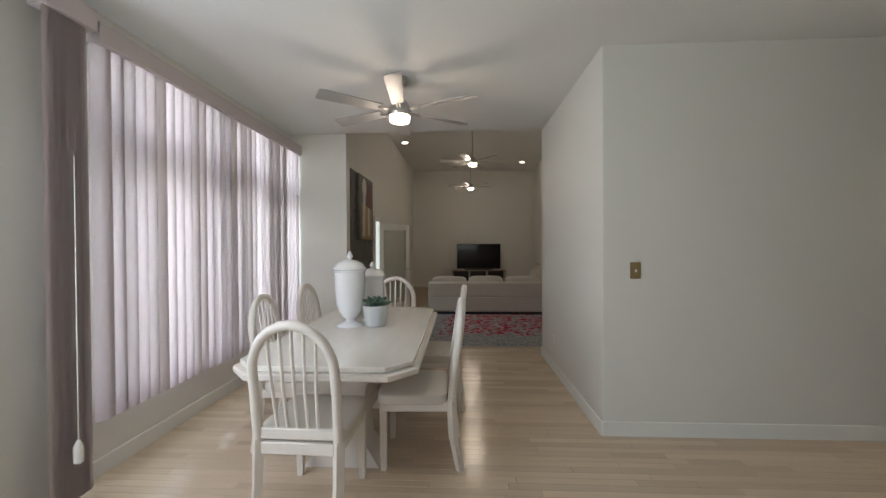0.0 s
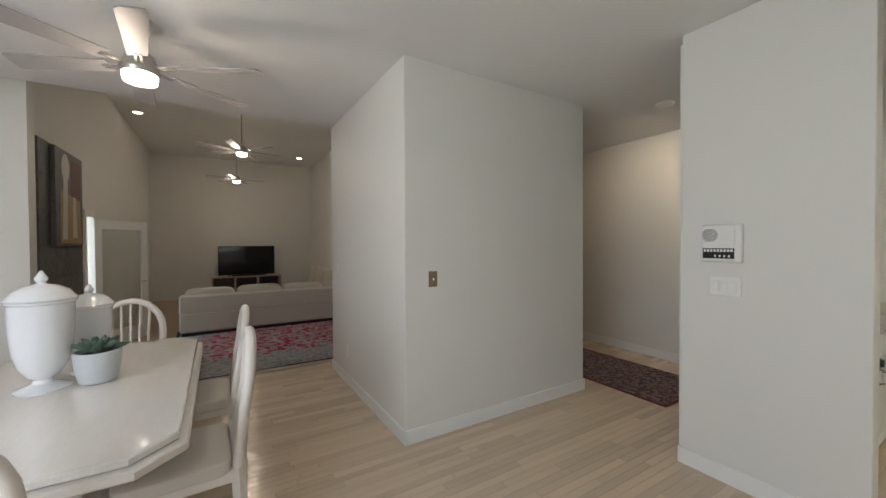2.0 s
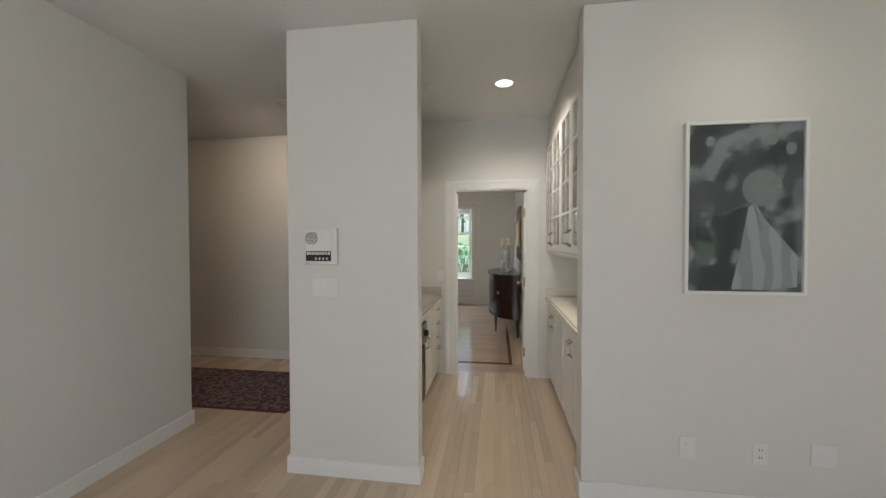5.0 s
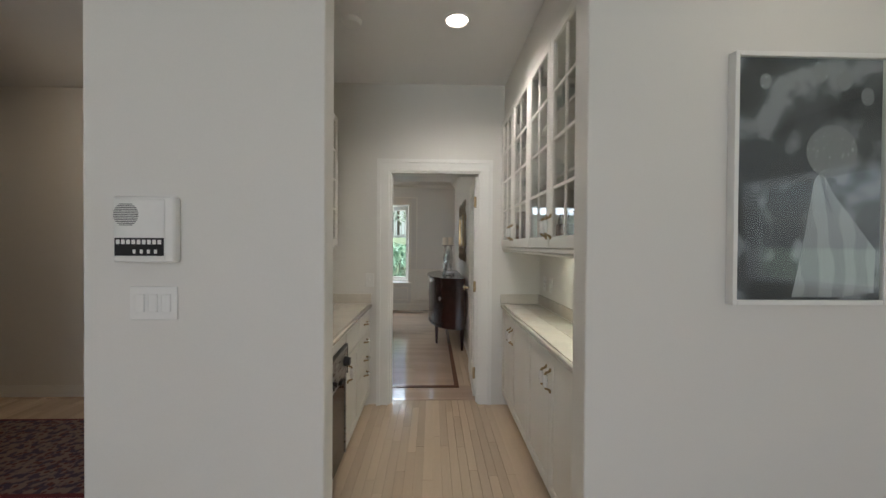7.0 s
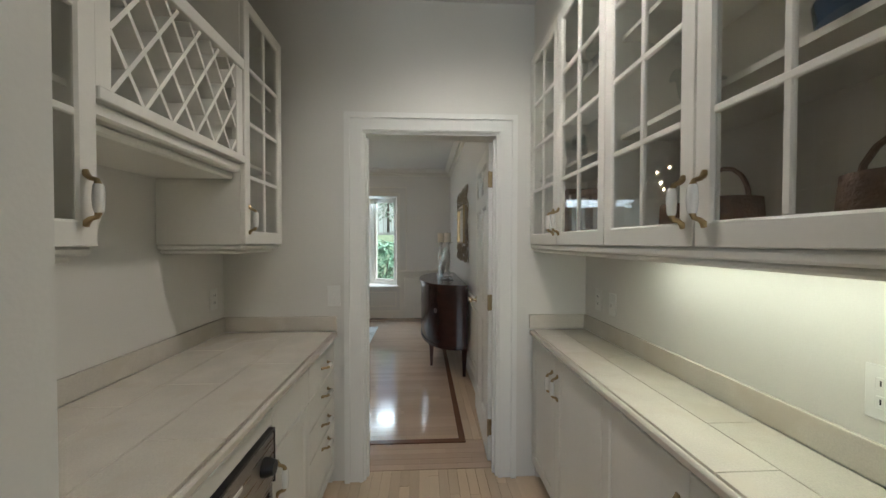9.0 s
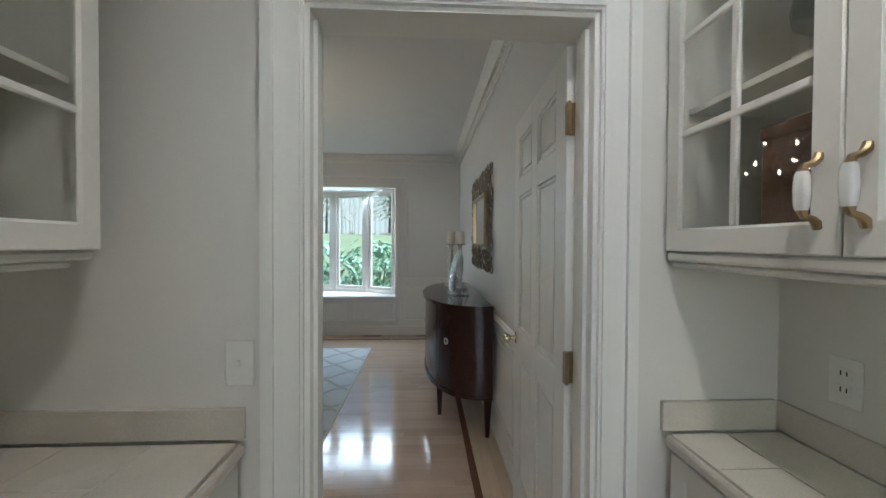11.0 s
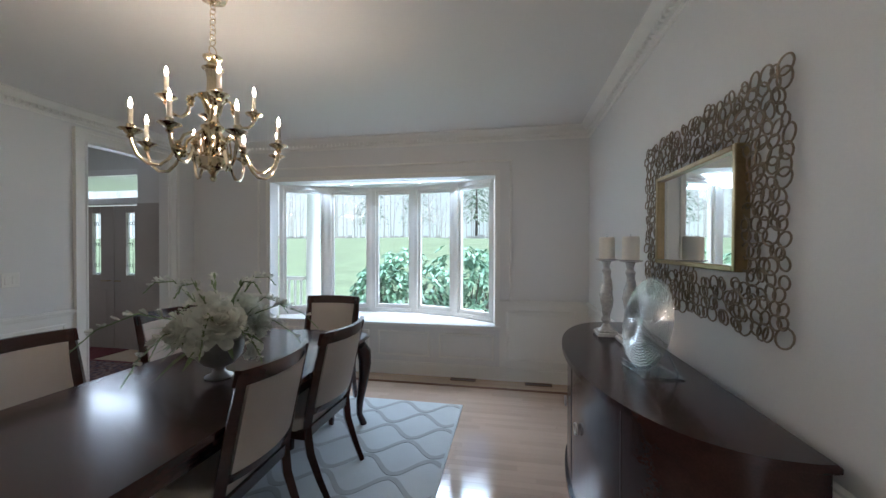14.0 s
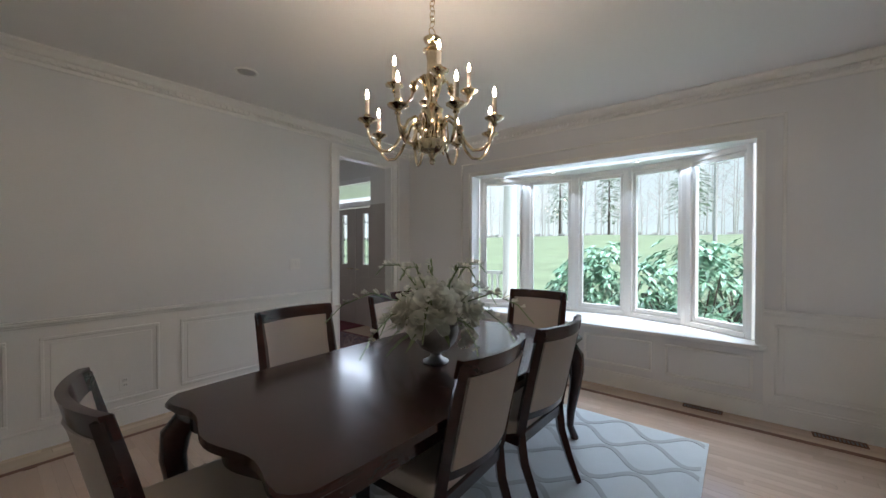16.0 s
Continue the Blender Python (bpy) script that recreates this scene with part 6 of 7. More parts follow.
def arm(a, r, zc, lower):
    ca, sa = math.cos(a), math.sin(a)
    if lower:
        prof = [(0.025, 0.15), (0.055, 0.21), (0.09, 0.235), (0.125, 0.21), (0.15, 0.15), (0.185, 0.085), (0.22, 0.05), (0.265, 0.05), (0.3, 0.08), (0.32, 0.13), (0.325, zc)]
    else:
        prof = [(0.025, 0.34), (0.045, 0.41), (0.075, 0.425), (0.095, 0.385), (0.105, 0.33), (0.13, 0.3), (0.16, 0.305), (0.185, 0.33), (0.19, zc)]
    ap_ = part("arm", tube(bmesh.new(), [(ca * q, sa * q, b0 + z) for q, z in prof], 0.0078, 8), BRASS, cl)
    k = 4 if lower else 3
    part("arm_knop", lathe(bmesh.new(), [(0.008, -0.028), (0.019, -0.017), (0.012, -0.006), (0.022, 0.004), (0.012, 0.014), (0.017, 0.022), (0.008, 0.03)], 12, (ca * prof[k][0], sa * prof[k][0], b0 + prof[k][1])), BRASS, ap_)
    x, y, z = ca * prof[-1][0], sa * prof[-1][0], b0 + zc
    part("drip_pan", lathe(bmesh.new(), [(0.008, -0.03), (0.016, -0.022), (0.01, -0.014), (0.024, -0.004), (0.04, 0.004), (0.046, 0.01), (0.038, 0.012), (0.015, 0.014), (0.015, 0.034)], 20, (x, y, z), 0.05, 10), BRASS, ap_)
    part("candle_sleeve", lathe(bmesh.new(), [(0.0105, 0.03), (0.0105, 0.105), (0.004, 0.107)], 14, (x, y, z)), CANDLE, ap_)
    part("bulb", lathe(bmesh.new(), [(0.003, 0.108), (0.0065, 0.117), (0.0078, 0.126), (0.005, 0.14), (0.001, 0.153)], 12, (x, y, z)), BULB, ap_)


for i in range(8):
    arm(2 * math.pi * (i + 0.3) / 8, 0.325, 0.18, True)
for i in range(4):
    arm(2 * math.pi * (i + 0.55) / 4, 0.19, 0.375, False)
for i in range(8):
    a = 2 * math.pi * (i + 0.8) / 8
    bm = tube(bmesh.new(), [(math.cos(a) * (0.03 + 0.05 * t * (1 if t < 0.7 else 0.8)) + 0.02 * math.cos(9 * t + a), math.sin(a) * (0.03 + 0.05 * t), b0 + 0.15 + 0.09 * math.sin(t * 7)) for t in [j / 10 for j in range(11)]], 0.004, 6)
    part("scroll", bm, BRASS, cl)
downlight((6.48, 4.035, HD), "unlit recessed eyeball downlight", lit=False)

# sideboard and what stands on it
sbd = thing("bow_front_sideboard", (6.82, -0.03, 0.0), "polished dark mahogany demilune sideboard with ring pulls", "sideboard")


def demi(hw, dp, n=36):
    return [(-hw, 0.0)] + [(-hw * math.cos(math.pi * i / n), 0.05 + (dp - 0.05) * math.sin(math.pi * i / n) ** 0.8) for i in range(n + 1)] + [(hw, 0.0)]


part("top", prism(bmesh.new(), demi(0.84, 0.515), 0.945, 0.97, 0.006), DARK, sbd)
part("body", prism(bmesh.new(), demi(0.81, 0.485), 0.3, 0.944), DARK, sbd)
part("bottom_moulding", prism(bmesh.new(), demi(0.822, 0.497), 0.285, 0.312, 0.005), DARK, sbd)
for x, y in ((-0.79, 0.035), (0.79, 0.035), (-0.41, 0.37), (0.41, 0.37)):
    part("leg", tube(bmesh.new(), [(x * 0.99, y, 0.0), (x, y, 0.29)], [0.014, 0.027], square=True), DARK, sbd)
for t in (0.28, 0.5, 0.72):
    a = math.pi * t
    x, y = -0.81 * math.cos(a), 0.05 + 0.435 * math.sin(a) ** 0.8
    part("door_gap", boxes([(x - 0.0015, y - 0.004, 0.32, x + 0.0015, y + 0.002, 0.94)]), BLACK, sbd)
for t in (0.19, 0.44, 0.56, 0.81):
    a = math.pi * t
    x, y = -0.81 * math.cos(a), 0.052 + 0.435 * math.sin(a) ** 0.8
    nrm = Vector((x * 0.5, 1.0 * abs(math.sin(a)) + 0.1, 0)).normalized()
    bm = bmesh.new()
    ring(bm, (x + nrm.x * 0.01, y + nrm.y * 0.01, 0.68), 0.022, 0.005, nrm, 18, 6)
    part("ring_pull", bm, NICKEL, sbd)


def candlestick(at, label):
    c = thing("candlestick", at, label, "candlestick", "candlesticks on the sideboard")
    c.scale = (1.12, 1.12, 1.12)
    part("base", boxes([(-0.055, -0.055, 0, 0.055, 0.055, 0.02), (-0.045, -0.045, 0.02, 0.045, 0.045, 0.03)], 0.004), MERCURY, c)
    bm = bmesh.new()
    n, seg = 44, 18
    rings = []
    for i in range(n + 1):
        t = i / n
        r = 0.013 + 0.018 * math.sin(math.pi * t) ** 3 + 0.01 * max(0, 1 - abs(t - 0.14) * 20) + 0.008 * max(0, 1 - abs(t - 0.86) * 20) + 0.026 * max(0, 1 - t * 12) + 0.008 * max(0, t * 10 - 9)
        rings.append([bm.verts.new(((r * (1 + 0.14 * math.cos(3 * a + 16 * t))) * math.cos(a), (r * (1 + 0.14 * math.cos(3 * a + 16 * t))) * math.sin(a), 0.03 + 0.355 * t)) for a in [2 * math.pi * j / seg for j in range(seg)]])
    for p, q in zip(rings, rings[1:]):
        for j in range(seg):
            bm.faces.new((p[j], p[(j + 1) % seg], q[(j + 1) % seg], q[j]))
    bm.faces.new(rings[0])
    bm.faces.new(rings[-1])
    part("stem", bm, MERCURY, c, "twisted mercury glass stem")
    part("drip_dish", lathe(bmesh.new(), [(0.02, 0.384), (0.05, 0.39), (0.054, 0.396), (0.04, 0.398)], 24), MERCURY, c)
    part("candle", lathe(bmesh.new(), [(0.037, 0.3985), (0.038, 0.405), (0.038, 0.505), (0.034, 0.51), (0.006, 0.506)], 24), WAX, c, "ivory pillar candle")
    part("wick", lathe(bmesh.new(), [(0.0015, 0.507), (0.001, 0.52)], 6), BLACK, c)


candlestick((7.25, 0.195, 0.9705), "twisted silver candlestick with an ivory pillar candle")
candlestick((7.1, 0.11, 0.9705), "twisted silver candlestick with an ivory pillar candle")
cp = thing("crystal_charger", (6.61, 0.2, 0.9705), "dimpled crystal charger plate on a clear stand", "plate", turn=8)
m = Matrix.Translation((0, 0, 0.205)) @ Matrix.Rotation(radians(-78), 4, "X")
HAMMER = glass_pane("dimpled_glass", (0.84, 0.86, 0.87), 3.4, 0.12)
RIPPLE = [(0.02 + 0.0055 * i, 0.011 - 0.018 * (i / 30) ** 2 + 0.0022 * (i % 2)) for i in range(31)]
part("plate", moved(lathe(bmesh.new(), RIPPLE + [(0.192, -0.004)] + [(r, z + 0.007) for r, z in reversed(RIPPLE)], 72, flute=0.012, flutes=24), m), HAMMER, cp)
part("stand", boxes([(-0.1, -0.11, 0.0, 0.1, 0.05, 0.008), (-0.1, 0.04, 0.008, 0.1, 0.05, 0.03)], 0.003), CRYSTAL, cp)
for x in (-0.07, 0.07):
    part("strut", tube(bmesh.new(), [(x, -0.1, 0.008), (x * 0.4, -0.045, 0.17)], 0.006), CRYSTAL, cp)

mr = thing("ring_frame_mirror", (6.76, -0.068, 1.625), "mirror in a gilt frame with a border of bronze metal rings", "mirror")
MW, MH, IW, IH = 0.55, 0.405, 0.36, 0.225
part("mirror_glass", boxes([(-IW + 0.02, 0.02, -IH + 0.02, IW - 0.02, 0.03, IH - 0.02)]), MIRROR, mr)
part("inner_frame", boxes([(-IW, 0.0, -IH, -IW + 0.022, 0.05, IH), (IW - 0.022, 0.0, -IH, IW, 0.05, IH), (-IW + 0.022, 0.0, -IH, IW - 0.022, 0.05, -IH + 0.022), (-IW + 0.022, 0.0, IH - 0.022, IW - 0.022, 0.05, IH)], 0.004), OLDBRASS, mr)
bm = bmesh.new()
rnd = random.Random(9)
p = 0.042
nx, nz = int(2 * MW / p), int(2 * MH / p)
for i in range(nx + 1):
    for j in range(nz + 1):
        x, z = -MW + 2 * MW * i / nx + rnd.uniform(-0.009, 0.009), -MH + 2 * MH * j / nz + rnd.uniform(-0.009, 0.009)
        if abs(x) < IW + 0.012 and abs(z) < IH + 0.012:
            continue
        ring(bm, (x, 0.022 + rnd.uniform(-0.008, 0.012), z), rnd.uniform(0.02, 0.03), 0.0034, (rnd.uniform(-0.15, 0.15), 1, rnd.uniform(-0.15, 0.15)), 16, 5, rnd.uniform(0.75, 1.3))
tagged(part("ring_border", bm, PEWTER, mr, "overlapping bronze rings"), kind="stuff")

for y in (1.263, 0.451):
    v = thing("floor_vent", (9.03, y, 0.0), "brown slotted metal floor vent", "vent", "floor vents")
    part("frame", boxes([(-0.045, -0.14, 0.0005, -0.033, 0.14, 0.005), (0.033, -0.14, 0.0005, 0.045, 0.14, 0.005), (-0.033, -0.14, 0.0005, 0.033, -0.13, 0.005), (-0.033, 0.13, 0.0005, 0.033, 0.14, 0.005)]), WALNUT, v)
    part("duct", boxes([(-0.033, -0.13, 0.0005, 0.033, 0.13, 0.0015)]), BLACK, v)
    for i in range(12):
        part("slat", boxes([(-0.033, -0.122 + i * 0.021, 0.0016, 0.033, -0.115 + i * 0.021, 0.0045)]), WALNUT, v)
plate("wall_outlet", (5.87, 4.783, 0.332), (0, -1), 0.075, 0.12, "white wall outlet in the wainscot", "outlet", "outlet")
plate("light_switch", (7.3, 4.789, 1.2), (0, -1), 0.115, 0.118, "white double switch plate", "light switch", "rocker2")

# ---- foyer ----
TAUPE = surface("taupe_door_paint", (0.46, 0.41, 0.36), 0.4, var=0.04, scale=4, fine=80)
for k, (a, b) in enumerate(((5.62, 6.345), (6.355, 7.08))):
    d = thing("front_door", (9.33, a, 0.0), "taupe front door with a narrow leaded glass light", "door", "front doors")
    w = b - a
    g0, g1 = (w * 0.62 - 0.075, w * 0.62 + 0.075) if k == 0 else (w * 0.42 - 0.075, w * 0.42 + 0.075)
    part("leaf", boxes([(0, 0, 0.005, 0.045, g0, 2.05), (0, g1, 0.005, 0.045, w, 2.05), (0, g0, 0.005, 0.045, g1, 1.06), (0, g0, 1.95, 0.045, g1, 2.05)], 0.003), TAUPE, d)
    gp = part("leaded_pane", boxes([(0.018, g0, 1.06, 0.026, g1, 1.95)]), CLEAR, d)
    gp.visible_shadow = False
    bm = bmesh.new()
    for z in (1.2, 1.5, 1.8):
        for dy in (-0.04, 0.0, 0.04):
            ring(bm, (0.016, (g0 + g1) / 2 + dy, z), 0.022, 0.003, (1, 0, 0), 12, 4)
    for dy in (-0.03, 0.03):
        tube(bm, [(0.016, (g0 + g1) / 2 + dy, 1.06), (0.016, (g0 + g1) / 2 + dy, 1.95)], 0.003, 4)
    part("leading", bm, BLACK, d)
    part("panel", boxes([(-0.006, 0.12, 0.2, 0.0, w - 0.12, 0.85)], 0.003), TAUPE, d)
    hy = w - 0.06 if k == 0 else 0.06
    part("lever_handle", tube(bmesh.new(), [(0.0, hy, 0.98), (-0.05, hy, 0.98), (-0.05, hy + (-0.1 if k == 0 else 0.1), 0.98)], 0.009), BRASS, d)
tr = tagged(new("window_transom"), "clear transom light above the front doors", "window", kind="structure")
part("window_frame", boxes([(9.285, 5.502, 2.072, 9.345, 7.18, 2.16), (9.285, 5.502, 2.48, 9.325, 7.18, 2.56)], 0.003), TRIM, tr)
part("pane", boxes([(9.36, 5.6, 2.16, 9.366, 7.1, 2.48)]), CLEAR, tr).visible_shadow = False
cd = thing("closet_door", (8.959, 5.02, 0.0), "taupe panel closet door with a brass knob", "door", turn=0)
part("leaf", boxes([(-0.03, 0.0, 0.01, 0.0, 0.46, 2.03)], 0.003), TAUPE, cd)
for z0, z1 in ((0.2, 0.9), (1.05, 1.9)):
    part("panel", boxes([(-0.036, 0.08, z0, -0.03, 0.38, z1)], 0.002), TAUPE, cd)
part("knob", moved(lathe(bmesh.new(), [(0.02, 0.0), (0.008, 0.01), (0.008, 0.03), (0.022, 0.045), (0.012, 0.06)], 16), Matrix.Translation((-0.03, 0.06, 1.0)) @ Matrix.Rotation(radians(-90), 4, "Y")), BRASS, cd)
for at, hx, hy in (((8.2, 5.9, 0.0005), 0.6, 0.75), ((9.0, 6.75, 0.0005), 0.28, 0.6)):
    fr = thing("foyer_rug", at, "dark red patterned wool rug in the foyer", "rug", "foyer rugs")
    part("field", boxes([(-hx, -hy, 0, hx, hy, 0.01)], 0.002), RUNNER_EDGE if hx < 0.5 else RUNNER, fr)
    part("binding", boxes([(-hx - 0.05, -hy - 0.05, 0, -hx, hy + 0.05, 0.009), (hx, -hy - 0.05, 0, hx + 0.05, hy + 0.05, 0.009), (-hx, -hy - 0.05, 0, hx, -hy, 0.009), (-hx, hy, 0, hx, hy + 0.05, 0.009)]), RUNNER_EDGE, fr)

# ---- outdoors ----
bm = bmesh.new()
xs = [-3000, -400, -60, -10, 0, 9.8, 11, 14, 18, 24, 32, 42, 55, 70, 100, 300, 3000]
ys = [-3000, -300, -60, -25, -8, 0, 6, 14, 30, 60, 300, 3000]


def land(x, y):
    t = min(1, max(0, (x - 12) / 50))
    return -0.55 + 3.3 * t * t * (3 - 2 * t) + 0.12 * math.sin(x * 0.3 + y * 0.21) * (x > 14)


grid = [[bm.verts.new((x, y, land(x, y))) for y in ys] for x in xs]
for i in range(len(xs) - 1):
    for j in range(len(ys) - 1):
        bm.faces.new((grid[i][j], grid[i + 1][j], grid[i + 1][j + 1], grid[i][j + 1]))
structure("ground", bm, LAWN, "green lawn rising away from the house")

rnd = random.Random(31)


def rhododendron(at, w, h, seed):
    q = random.Random(seed)
    b = thing("rhododendron", at, "dense evergreen rhododendron bush outside the window", "bush", "shrubs below the bow window")
    bm, tw = bmesh.new(), bmesh.new()
    for k in range(11):
        a = q.uniform(0, 6.28)
        tube(tw, [(0.1 * math.cos(a), 0.1 * math.sin(a), 0), (0.4 * w * math.cos(a), 0.4 * w * math.sin(a), h * 0.4), (0.75 * w * math.cos(a), 0.75 * w * math.sin(a), h * q.uniform(0.6, 0.9))], [0.025, 0.016, 0.006], 6)
    for k in range(230):
        a, u = q.uniform(0, 6.28), q.uniform(-0.55, 1.0)
        r = w * math.sqrt(max(0.05, 1 - u * u)) * q.uniform(0.72, 1.08)
        c = Vector((r * math.cos(a), r * math.sin(a), h * (0.5 + 0.5 * u) * q.uniform(0.88, 1.04)))
        out = Vector((math.cos(a) * 0.6, math.sin(a) * 0.6, 0.5 + u * 0.4)).normalized()
        for i in range(8):
            t = 2 * math.pi * i / 8 + q.uniform(-0.3, 0.3)
            s = out.orthogonal().normalized()
            d = (s * math.cos(t) + out.cross(s) * math.sin(t)) * 0.9 + out * 0.35 - Vector((0, 0, 0.25))
            leafs(bm, c, d, q.uniform(0.1, 0.16), q.uniform(0.019, 0.027), 0.25)
    part("branches", tw, TWIG, b)
    tagged(part("leaves", bm, RHODO, b), kind="stuff")


for k, (x, y, w, h) in enumerate(((10.85, 0.3, 0.85, 2.08), (10.9, 1.5, 0.9, 2.02), (10.85, 2.5, 0.8, 1.95), (11.7, 3.15, 0.65, 1.7), (12.1, 0.9, 0.9, 1.95), (11.0, -0.8, 0.8, 2.0))):
    rhododendron((x, y, -0.55), w, h, 40 + k)

pc = thing("porch_column", (10.75, 4.05, 0.0), "round white porch column", "column")
part("shaft", lathe(bmesh.new(), [(0.15, 0.06), (0.12, 0.12), (0.115, 1.2), (0.1, 2.5), (0.13, 2.55)], 24), TRIM, pc)
part("base", boxes([(-0.17, -0.17, -0.0, 0.17, 0.17, 0.06)], 0.004), TRIM, pc)
structure("porch_floor", boxes([(9.46, 3.85, -0.6, 10.95, 9.0, -0.002)]), STONE, "grey porch floor")
structure("porch_roof", boxes([(9.46, 3.8, 2.56, 11.0, 9.0, 2.8)]), TRIM, "white porch soffit")
rl = thing("porch_railing", (10.75, 4.2, 0.0), "white porch railing with square balusters", "railing")
part("handrail", boxes([(-0.035, 0.0, 0.9, 0.035, 4.6, 0.96)], 0.006), TRIM, rl)
part("bottom_rail", boxes([(-0.025, 0.0, 0.1, 0.025, 4.6, 0.15)], 0.004), TRIM, rl)
bl0 = None
for i in range(40):
    o = part("baluster", boxes([(-0.016, -0.016, 0.15, 0.016, 0.016, 0.9)]), TRIM, rl) if bl0 is None else new("baluster", bl0.data)
    bl0 = bl0 or o
    o.parent = rl
    o.location = (0, 0.08 + i * 0.113, 0)
up = thing("utility_pole", (38, 2.4, land(38, 2.4)), "bare utility pole beyond the lawn", "pole")
part("pole", lathe(bmesh.new(), [(0.14, 0), (0.1, 6.5)], 10), STONE, up)
part("cross_arm", boxes([(-0.05, -0.8, 6.0, 0.05, 0.8, 6.1)]), STONE, up)
sw = thing("stone_wall", (58, 0, land(58, 0) - 0.1), "low dry stone wall at the edge of the lawn", "wall")
me_v, me_f = [], []
for i in range(300):
    y, z, r = rnd.uniform(-60, 70), rnd.uniform(0, 0.4), rnd.uniform(0.15, 0.35)
    k = len(me_v)
    for sx in (-1, 1):
        for sy in (-1, 1):
            for sz in (-1, 1):
                me_v.append((sx * r * rnd.uniform(0.7, 1), y + sy * r * rnd.uniform(0.8, 1.3), z + sz * r * rnd.uniform(0.5, 0.7)))
    me_f += [tuple(k + q for q in f) for f in ((0, 1, 3, 2), (4, 6, 7, 5), (0, 4, 5, 1), (2, 3, 7, 6), (0, 2, 6, 4), (1, 5, 7, 3))]
me = bpy.data.meshes.new("stones")
me.from_pydata(me_v, [], me_f)
me.materials.append(STONE)
o = new("stones", me)
o.parent = sw
tagged(o, kind="stuff")

# far woods: bare trees and pines, colours lightened to suggest haze
wv = bmesh.new()
for i in range(300):
    x, y = rnd.uniform(62, 118), rnd.uniform(-75, 95)
    hgt = rnd.uniform(9, 17)
    b = Vector((x, y, land(x, y) - 0.2))
    lean = Vector((rnd.uniform(-0.6, 0.6), rnd.uniform(-0.6, 0.6), 0))
    tube(wv, [b, b + Vector((0, 0, hgt * 0.5)) + lean * 0.4, b + Vector((0, 0, hgt)) + lean], [0.11, 0.07, 0.02], 5)
    for k in range(16):
        t = rnd.uniform(0.25, 0.95)
        c = b + Vector((0, 0, hgt * t)) + lean * t
        a = rnd.uniform(0, 6.28)
        ln = (1.1 - t) * hgt * 0.4
        d = Vector((math.cos(a), math.sin(a), 0.8))
        tube(wv, [c, c + d * ln * 0.5, c + d * ln + Vector((rnd.uniform(-0.4, 0.4), rnd.uniform(-0.4, 0.4), 0.3))], [0.035, 0.022, 0.01], 3)
woods = structure("backdrop_woods", wv, BARE, "bare spring woodland beyond the lawn, paled for haze")
woods["kind"] = "stuff"
for k in range(6):
    x, y = rnd.uniform(62, 80), (-42, -30, -14, 6, 19, 27, 36, 44, 58)[k]
    hgt = rnd.uniform(9, 14)
    t = thing("pine_tree", (x, y, land(x, y) - 0.1), "tall green pine beyond the lawn, foliage paled for haze", "tree", "pines beyond the lawn")
    part("trunk", tube(bmesh.new(), [(0, 0, 0), (0.1, 0, hgt * 0.5), (0, 0, hgt)], [0.25, 0.16, 0.03], 7), TWIG, t)
    bm = bmesh.new()
    for j in range(420):
        u = rnd.uniform(0.2, 1.0)
        a = rnd.uniform(0, 6.28)
        r = (1.05 - u) * hgt * 0.28 * rnd.uniform(0.2, 1.1)
        leafs(bm, (r * math.cos(a), r * math.sin(a), hgt * u), (math.cos(a), math.sin(a), rnd.uniform(-0.3, 0.3)), rnd.uniform(0.5, 1.1), rnd.uniform(0.12, 0.25), 0.3)
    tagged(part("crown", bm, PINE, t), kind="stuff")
# backdrop sheet: emission and pale colour imitate bright haze over the hill
HAZE = glowing("haze_glow_backdrop", (0.72, 0.78, 0.77), 0.66)
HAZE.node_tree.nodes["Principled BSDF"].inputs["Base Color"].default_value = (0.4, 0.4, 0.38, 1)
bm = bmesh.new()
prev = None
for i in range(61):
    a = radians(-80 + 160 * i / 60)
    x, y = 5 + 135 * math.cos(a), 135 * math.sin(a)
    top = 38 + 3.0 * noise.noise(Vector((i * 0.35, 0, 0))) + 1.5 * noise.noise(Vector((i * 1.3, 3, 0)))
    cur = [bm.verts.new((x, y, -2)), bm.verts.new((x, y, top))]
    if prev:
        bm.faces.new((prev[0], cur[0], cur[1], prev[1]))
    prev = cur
structure("backdrop_hill", bm, HAZE, "glowing backdrop sheet painted as a pale hazy hillside")

# ---- floor strips, last ----


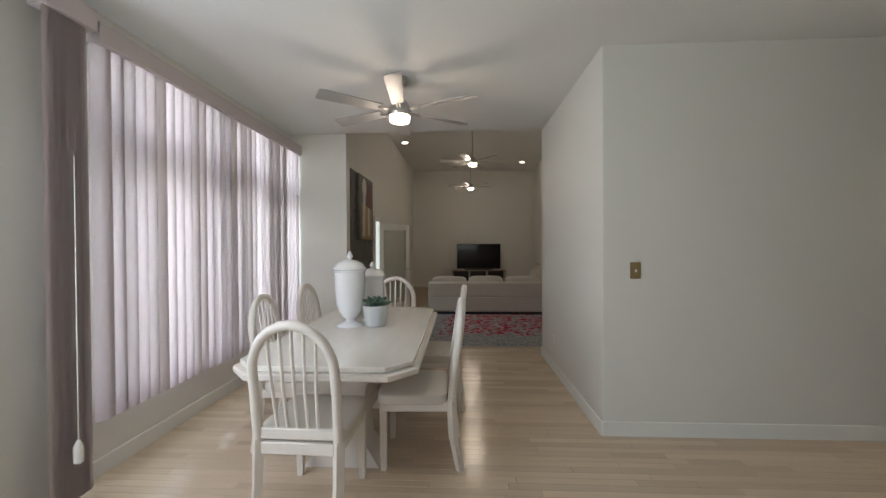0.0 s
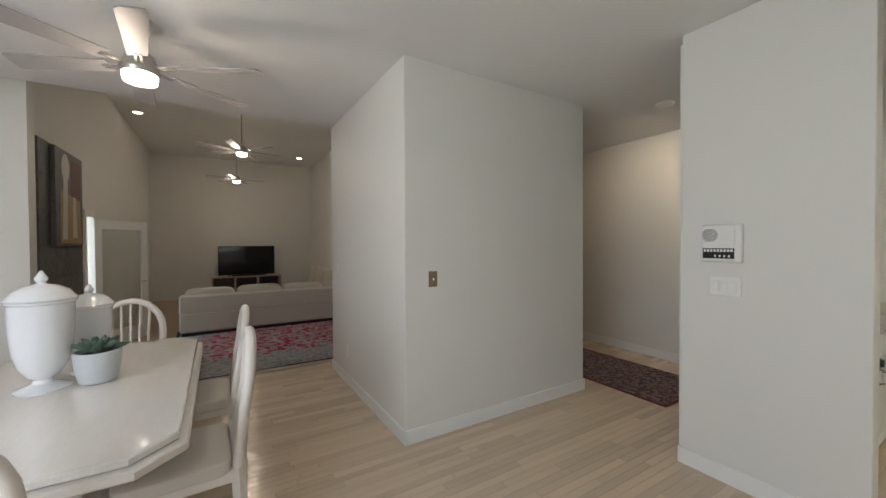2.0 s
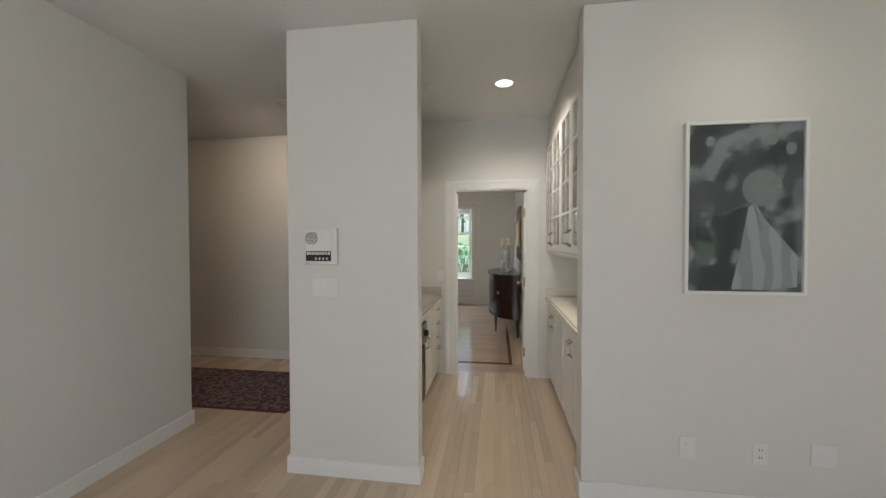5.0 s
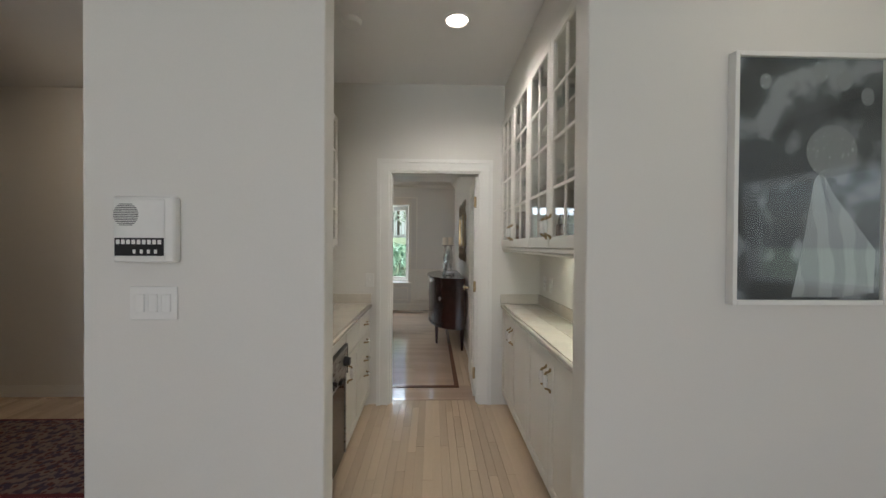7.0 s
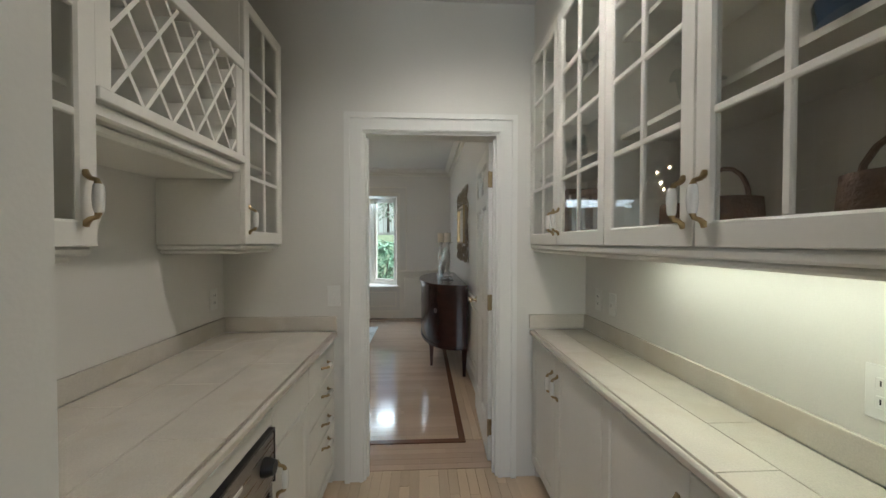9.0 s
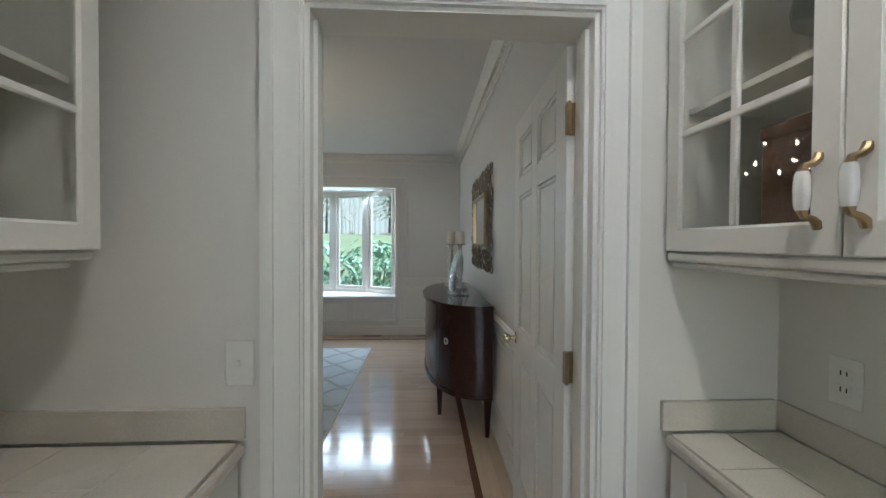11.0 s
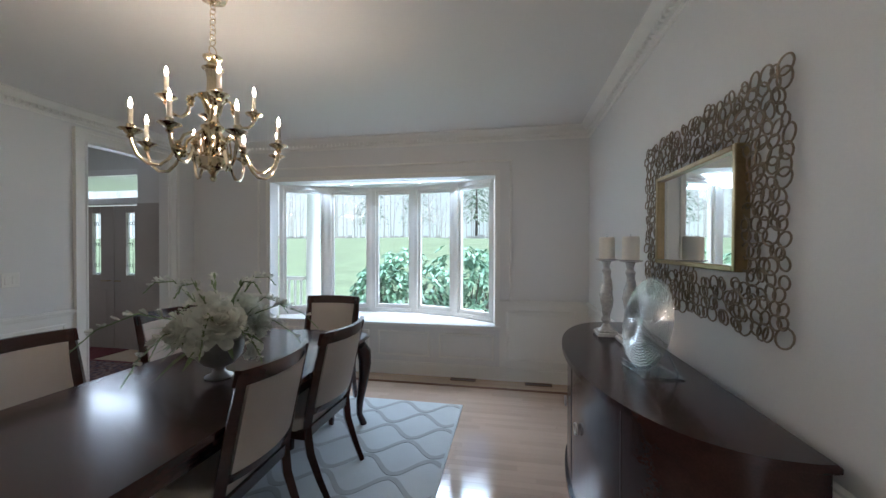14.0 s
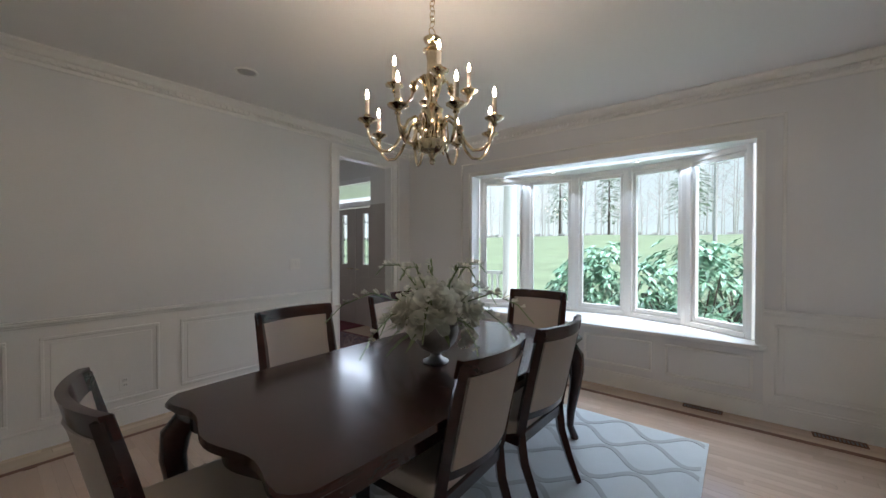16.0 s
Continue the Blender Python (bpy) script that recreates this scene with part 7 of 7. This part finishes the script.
def strips(floor, name, rows, along, mats, pick, limit=300, width=0.0572):
    """Lays strips of a few stock lengths in rows; those in the stretch that pick names become parts, the rest one joined part."""
    rnd = random.Random(7)
    stock = [0.34, 0.46, 0.58, 0.7, 0.82, 0.95, 1.1, 1.3]
    gap, deep = 0.0007, 0.0085
    shared = {}
    verts, faces = [], []
    made = 0
    quad = ((0, 1, 3, 2), (4, 6, 7, 5), (0, 4, 5, 1), (2, 3, 7, 6), (0, 2, 6, 4), (1, 5, 7, 3))
    for c, a, b in rows:
        u = a - rnd.uniform(0, 0.9)
        while u < b - 0.01:
            ln = rnd.choice(stock)
            s, e = max(u, a), min(u + ln, b)
            u += ln
            if e - s < 0.02:
                continue
            whole = abs(e - s - ln) < 1e-6
            mid = (s + e) / 2
            x, y = (mid, c) if along == "x" else (c, mid)
            dz = rnd.uniform(-0.0003, 0.0)
            hl, hw = (e - s) / 2 - gap, width / 2 - gap
            hx, hy = (hl, hw) if along == "x" else (hw, hl)
            if whole and made < limit and pick(x, y):
                if ln not in shared:
                    bm = boxes([(-hx, -hy, -deep, hx, hy, 0.0)])
                    me = bpy.data.meshes.new("strip")
                    bmesh.ops.recalc_face_normals(bm, faces=bm.faces)
                    bm.to_mesh(me)
                    bm.free()
                    me.materials.append(mats[0])
                    shared[ln] = me
                ob = new("strip", shared[ln])
                ob.location = (x, y, dz)
                ob.parent = floor
                made += 1
            else:
                k = len(verts)
                verts += [(x + i * hx, y + j * hy, z) for i in (-1, 1) for j in (-1, 1) for z in (-deep + dz, dz)]
                faces += [tuple(k + q for q in f) for f in quad]
    me = bpy.data.meshes.new(name)
    me.from_pydata(verts, [], faces)
    me.materials.append(mats[1])
    ob = new(name, me)
    ob.parent = floor
    tagged(ob, kind="stuff")
    bm = bmesh.new()
    bm.from_mesh(me)
    bmesh.ops.recalc_face_normals(bm, faces=bm.faces)
    bm.to_mesh(me)
    bm.free()


W = 0.0572
rows = []
y = -1.2
while y < 4.85:
    c = y + W / 2
    if c < -0.14:
        rows.append((c, -2.28, 2.445))
    elif c < 0.96:
        rows.append((c, -2.28, 4.45))
    elif c < 1.66:
        rows.append((c, -2.28, 2.45))
    elif c < 2.8:
        rows.append((c, -2.28, 4.58))
    else:
        rows += [(c, -2.28, 0.955), (c, 2.92, 4.58)]
    y += W
rows += [(4.85 + W * (i + 0.5), -1.84, 2.59) for i in range(3)]
strips(FLOOR, "strip_field", rows, "x", (OAK_A, OAK_B), lambda x, y: (x > 0.3 and y < 2.6) or (x > -1.5 and 1.2 < y < 4.6))

# dining room: field, walnut inlay, border
X0, X1, Y0, Y1, IN = 4.765, 8.87, 0.135, 4.55, 0.045
rows = [(X0 + IN + W * (i + 0.5), Y0 + IN, Y1 - IN) for i in range(int((X1 - X0 - 2 * IN) / W))]
strips(FLOOR_D, "strip_field", rows, "y", (OAK_C, OAK_E), lambda x, y: x > 5.5 and y < 2.2)
rows = [(4.455 + W * (i + 0.5), -0.07, 4.79) for i in range(5)] + [(X1 + W * (i + 0.5), -0.07, 4.79) for i in range(4)]
strips(FLOOR_D, "border_field", rows, "y", (OAK_C, OAK_E), lambda x, y: x > 8 and y < 2, 20)
rows = [(Y0 - W * (i + 0.5), X0 + 0.03, X1) for i in range(4)] + [(Y1 + W * (i + 0.5), X0 + 0.03, X1) for i in range(4)]
strips(FLOOR_D, "border_field", rows, "x", (OAK_A, OAK_B), lambda x, y: y < 1, 20)
for r in ((X0, Y0, X1, Y0 + IN), (X0, Y1 - IN, X1, Y1), (X0, Y0 + IN, X0 + IN, Y1 - IN), (X1 - IN, Y0 + IN, X1, Y1 - IN)):
    part("inlay", boxes([(r[0], r[1], -0.0085, r[2], r[3], 0.0002)]), WALNUT, FLOOR_D, "dark walnut inlay strip")
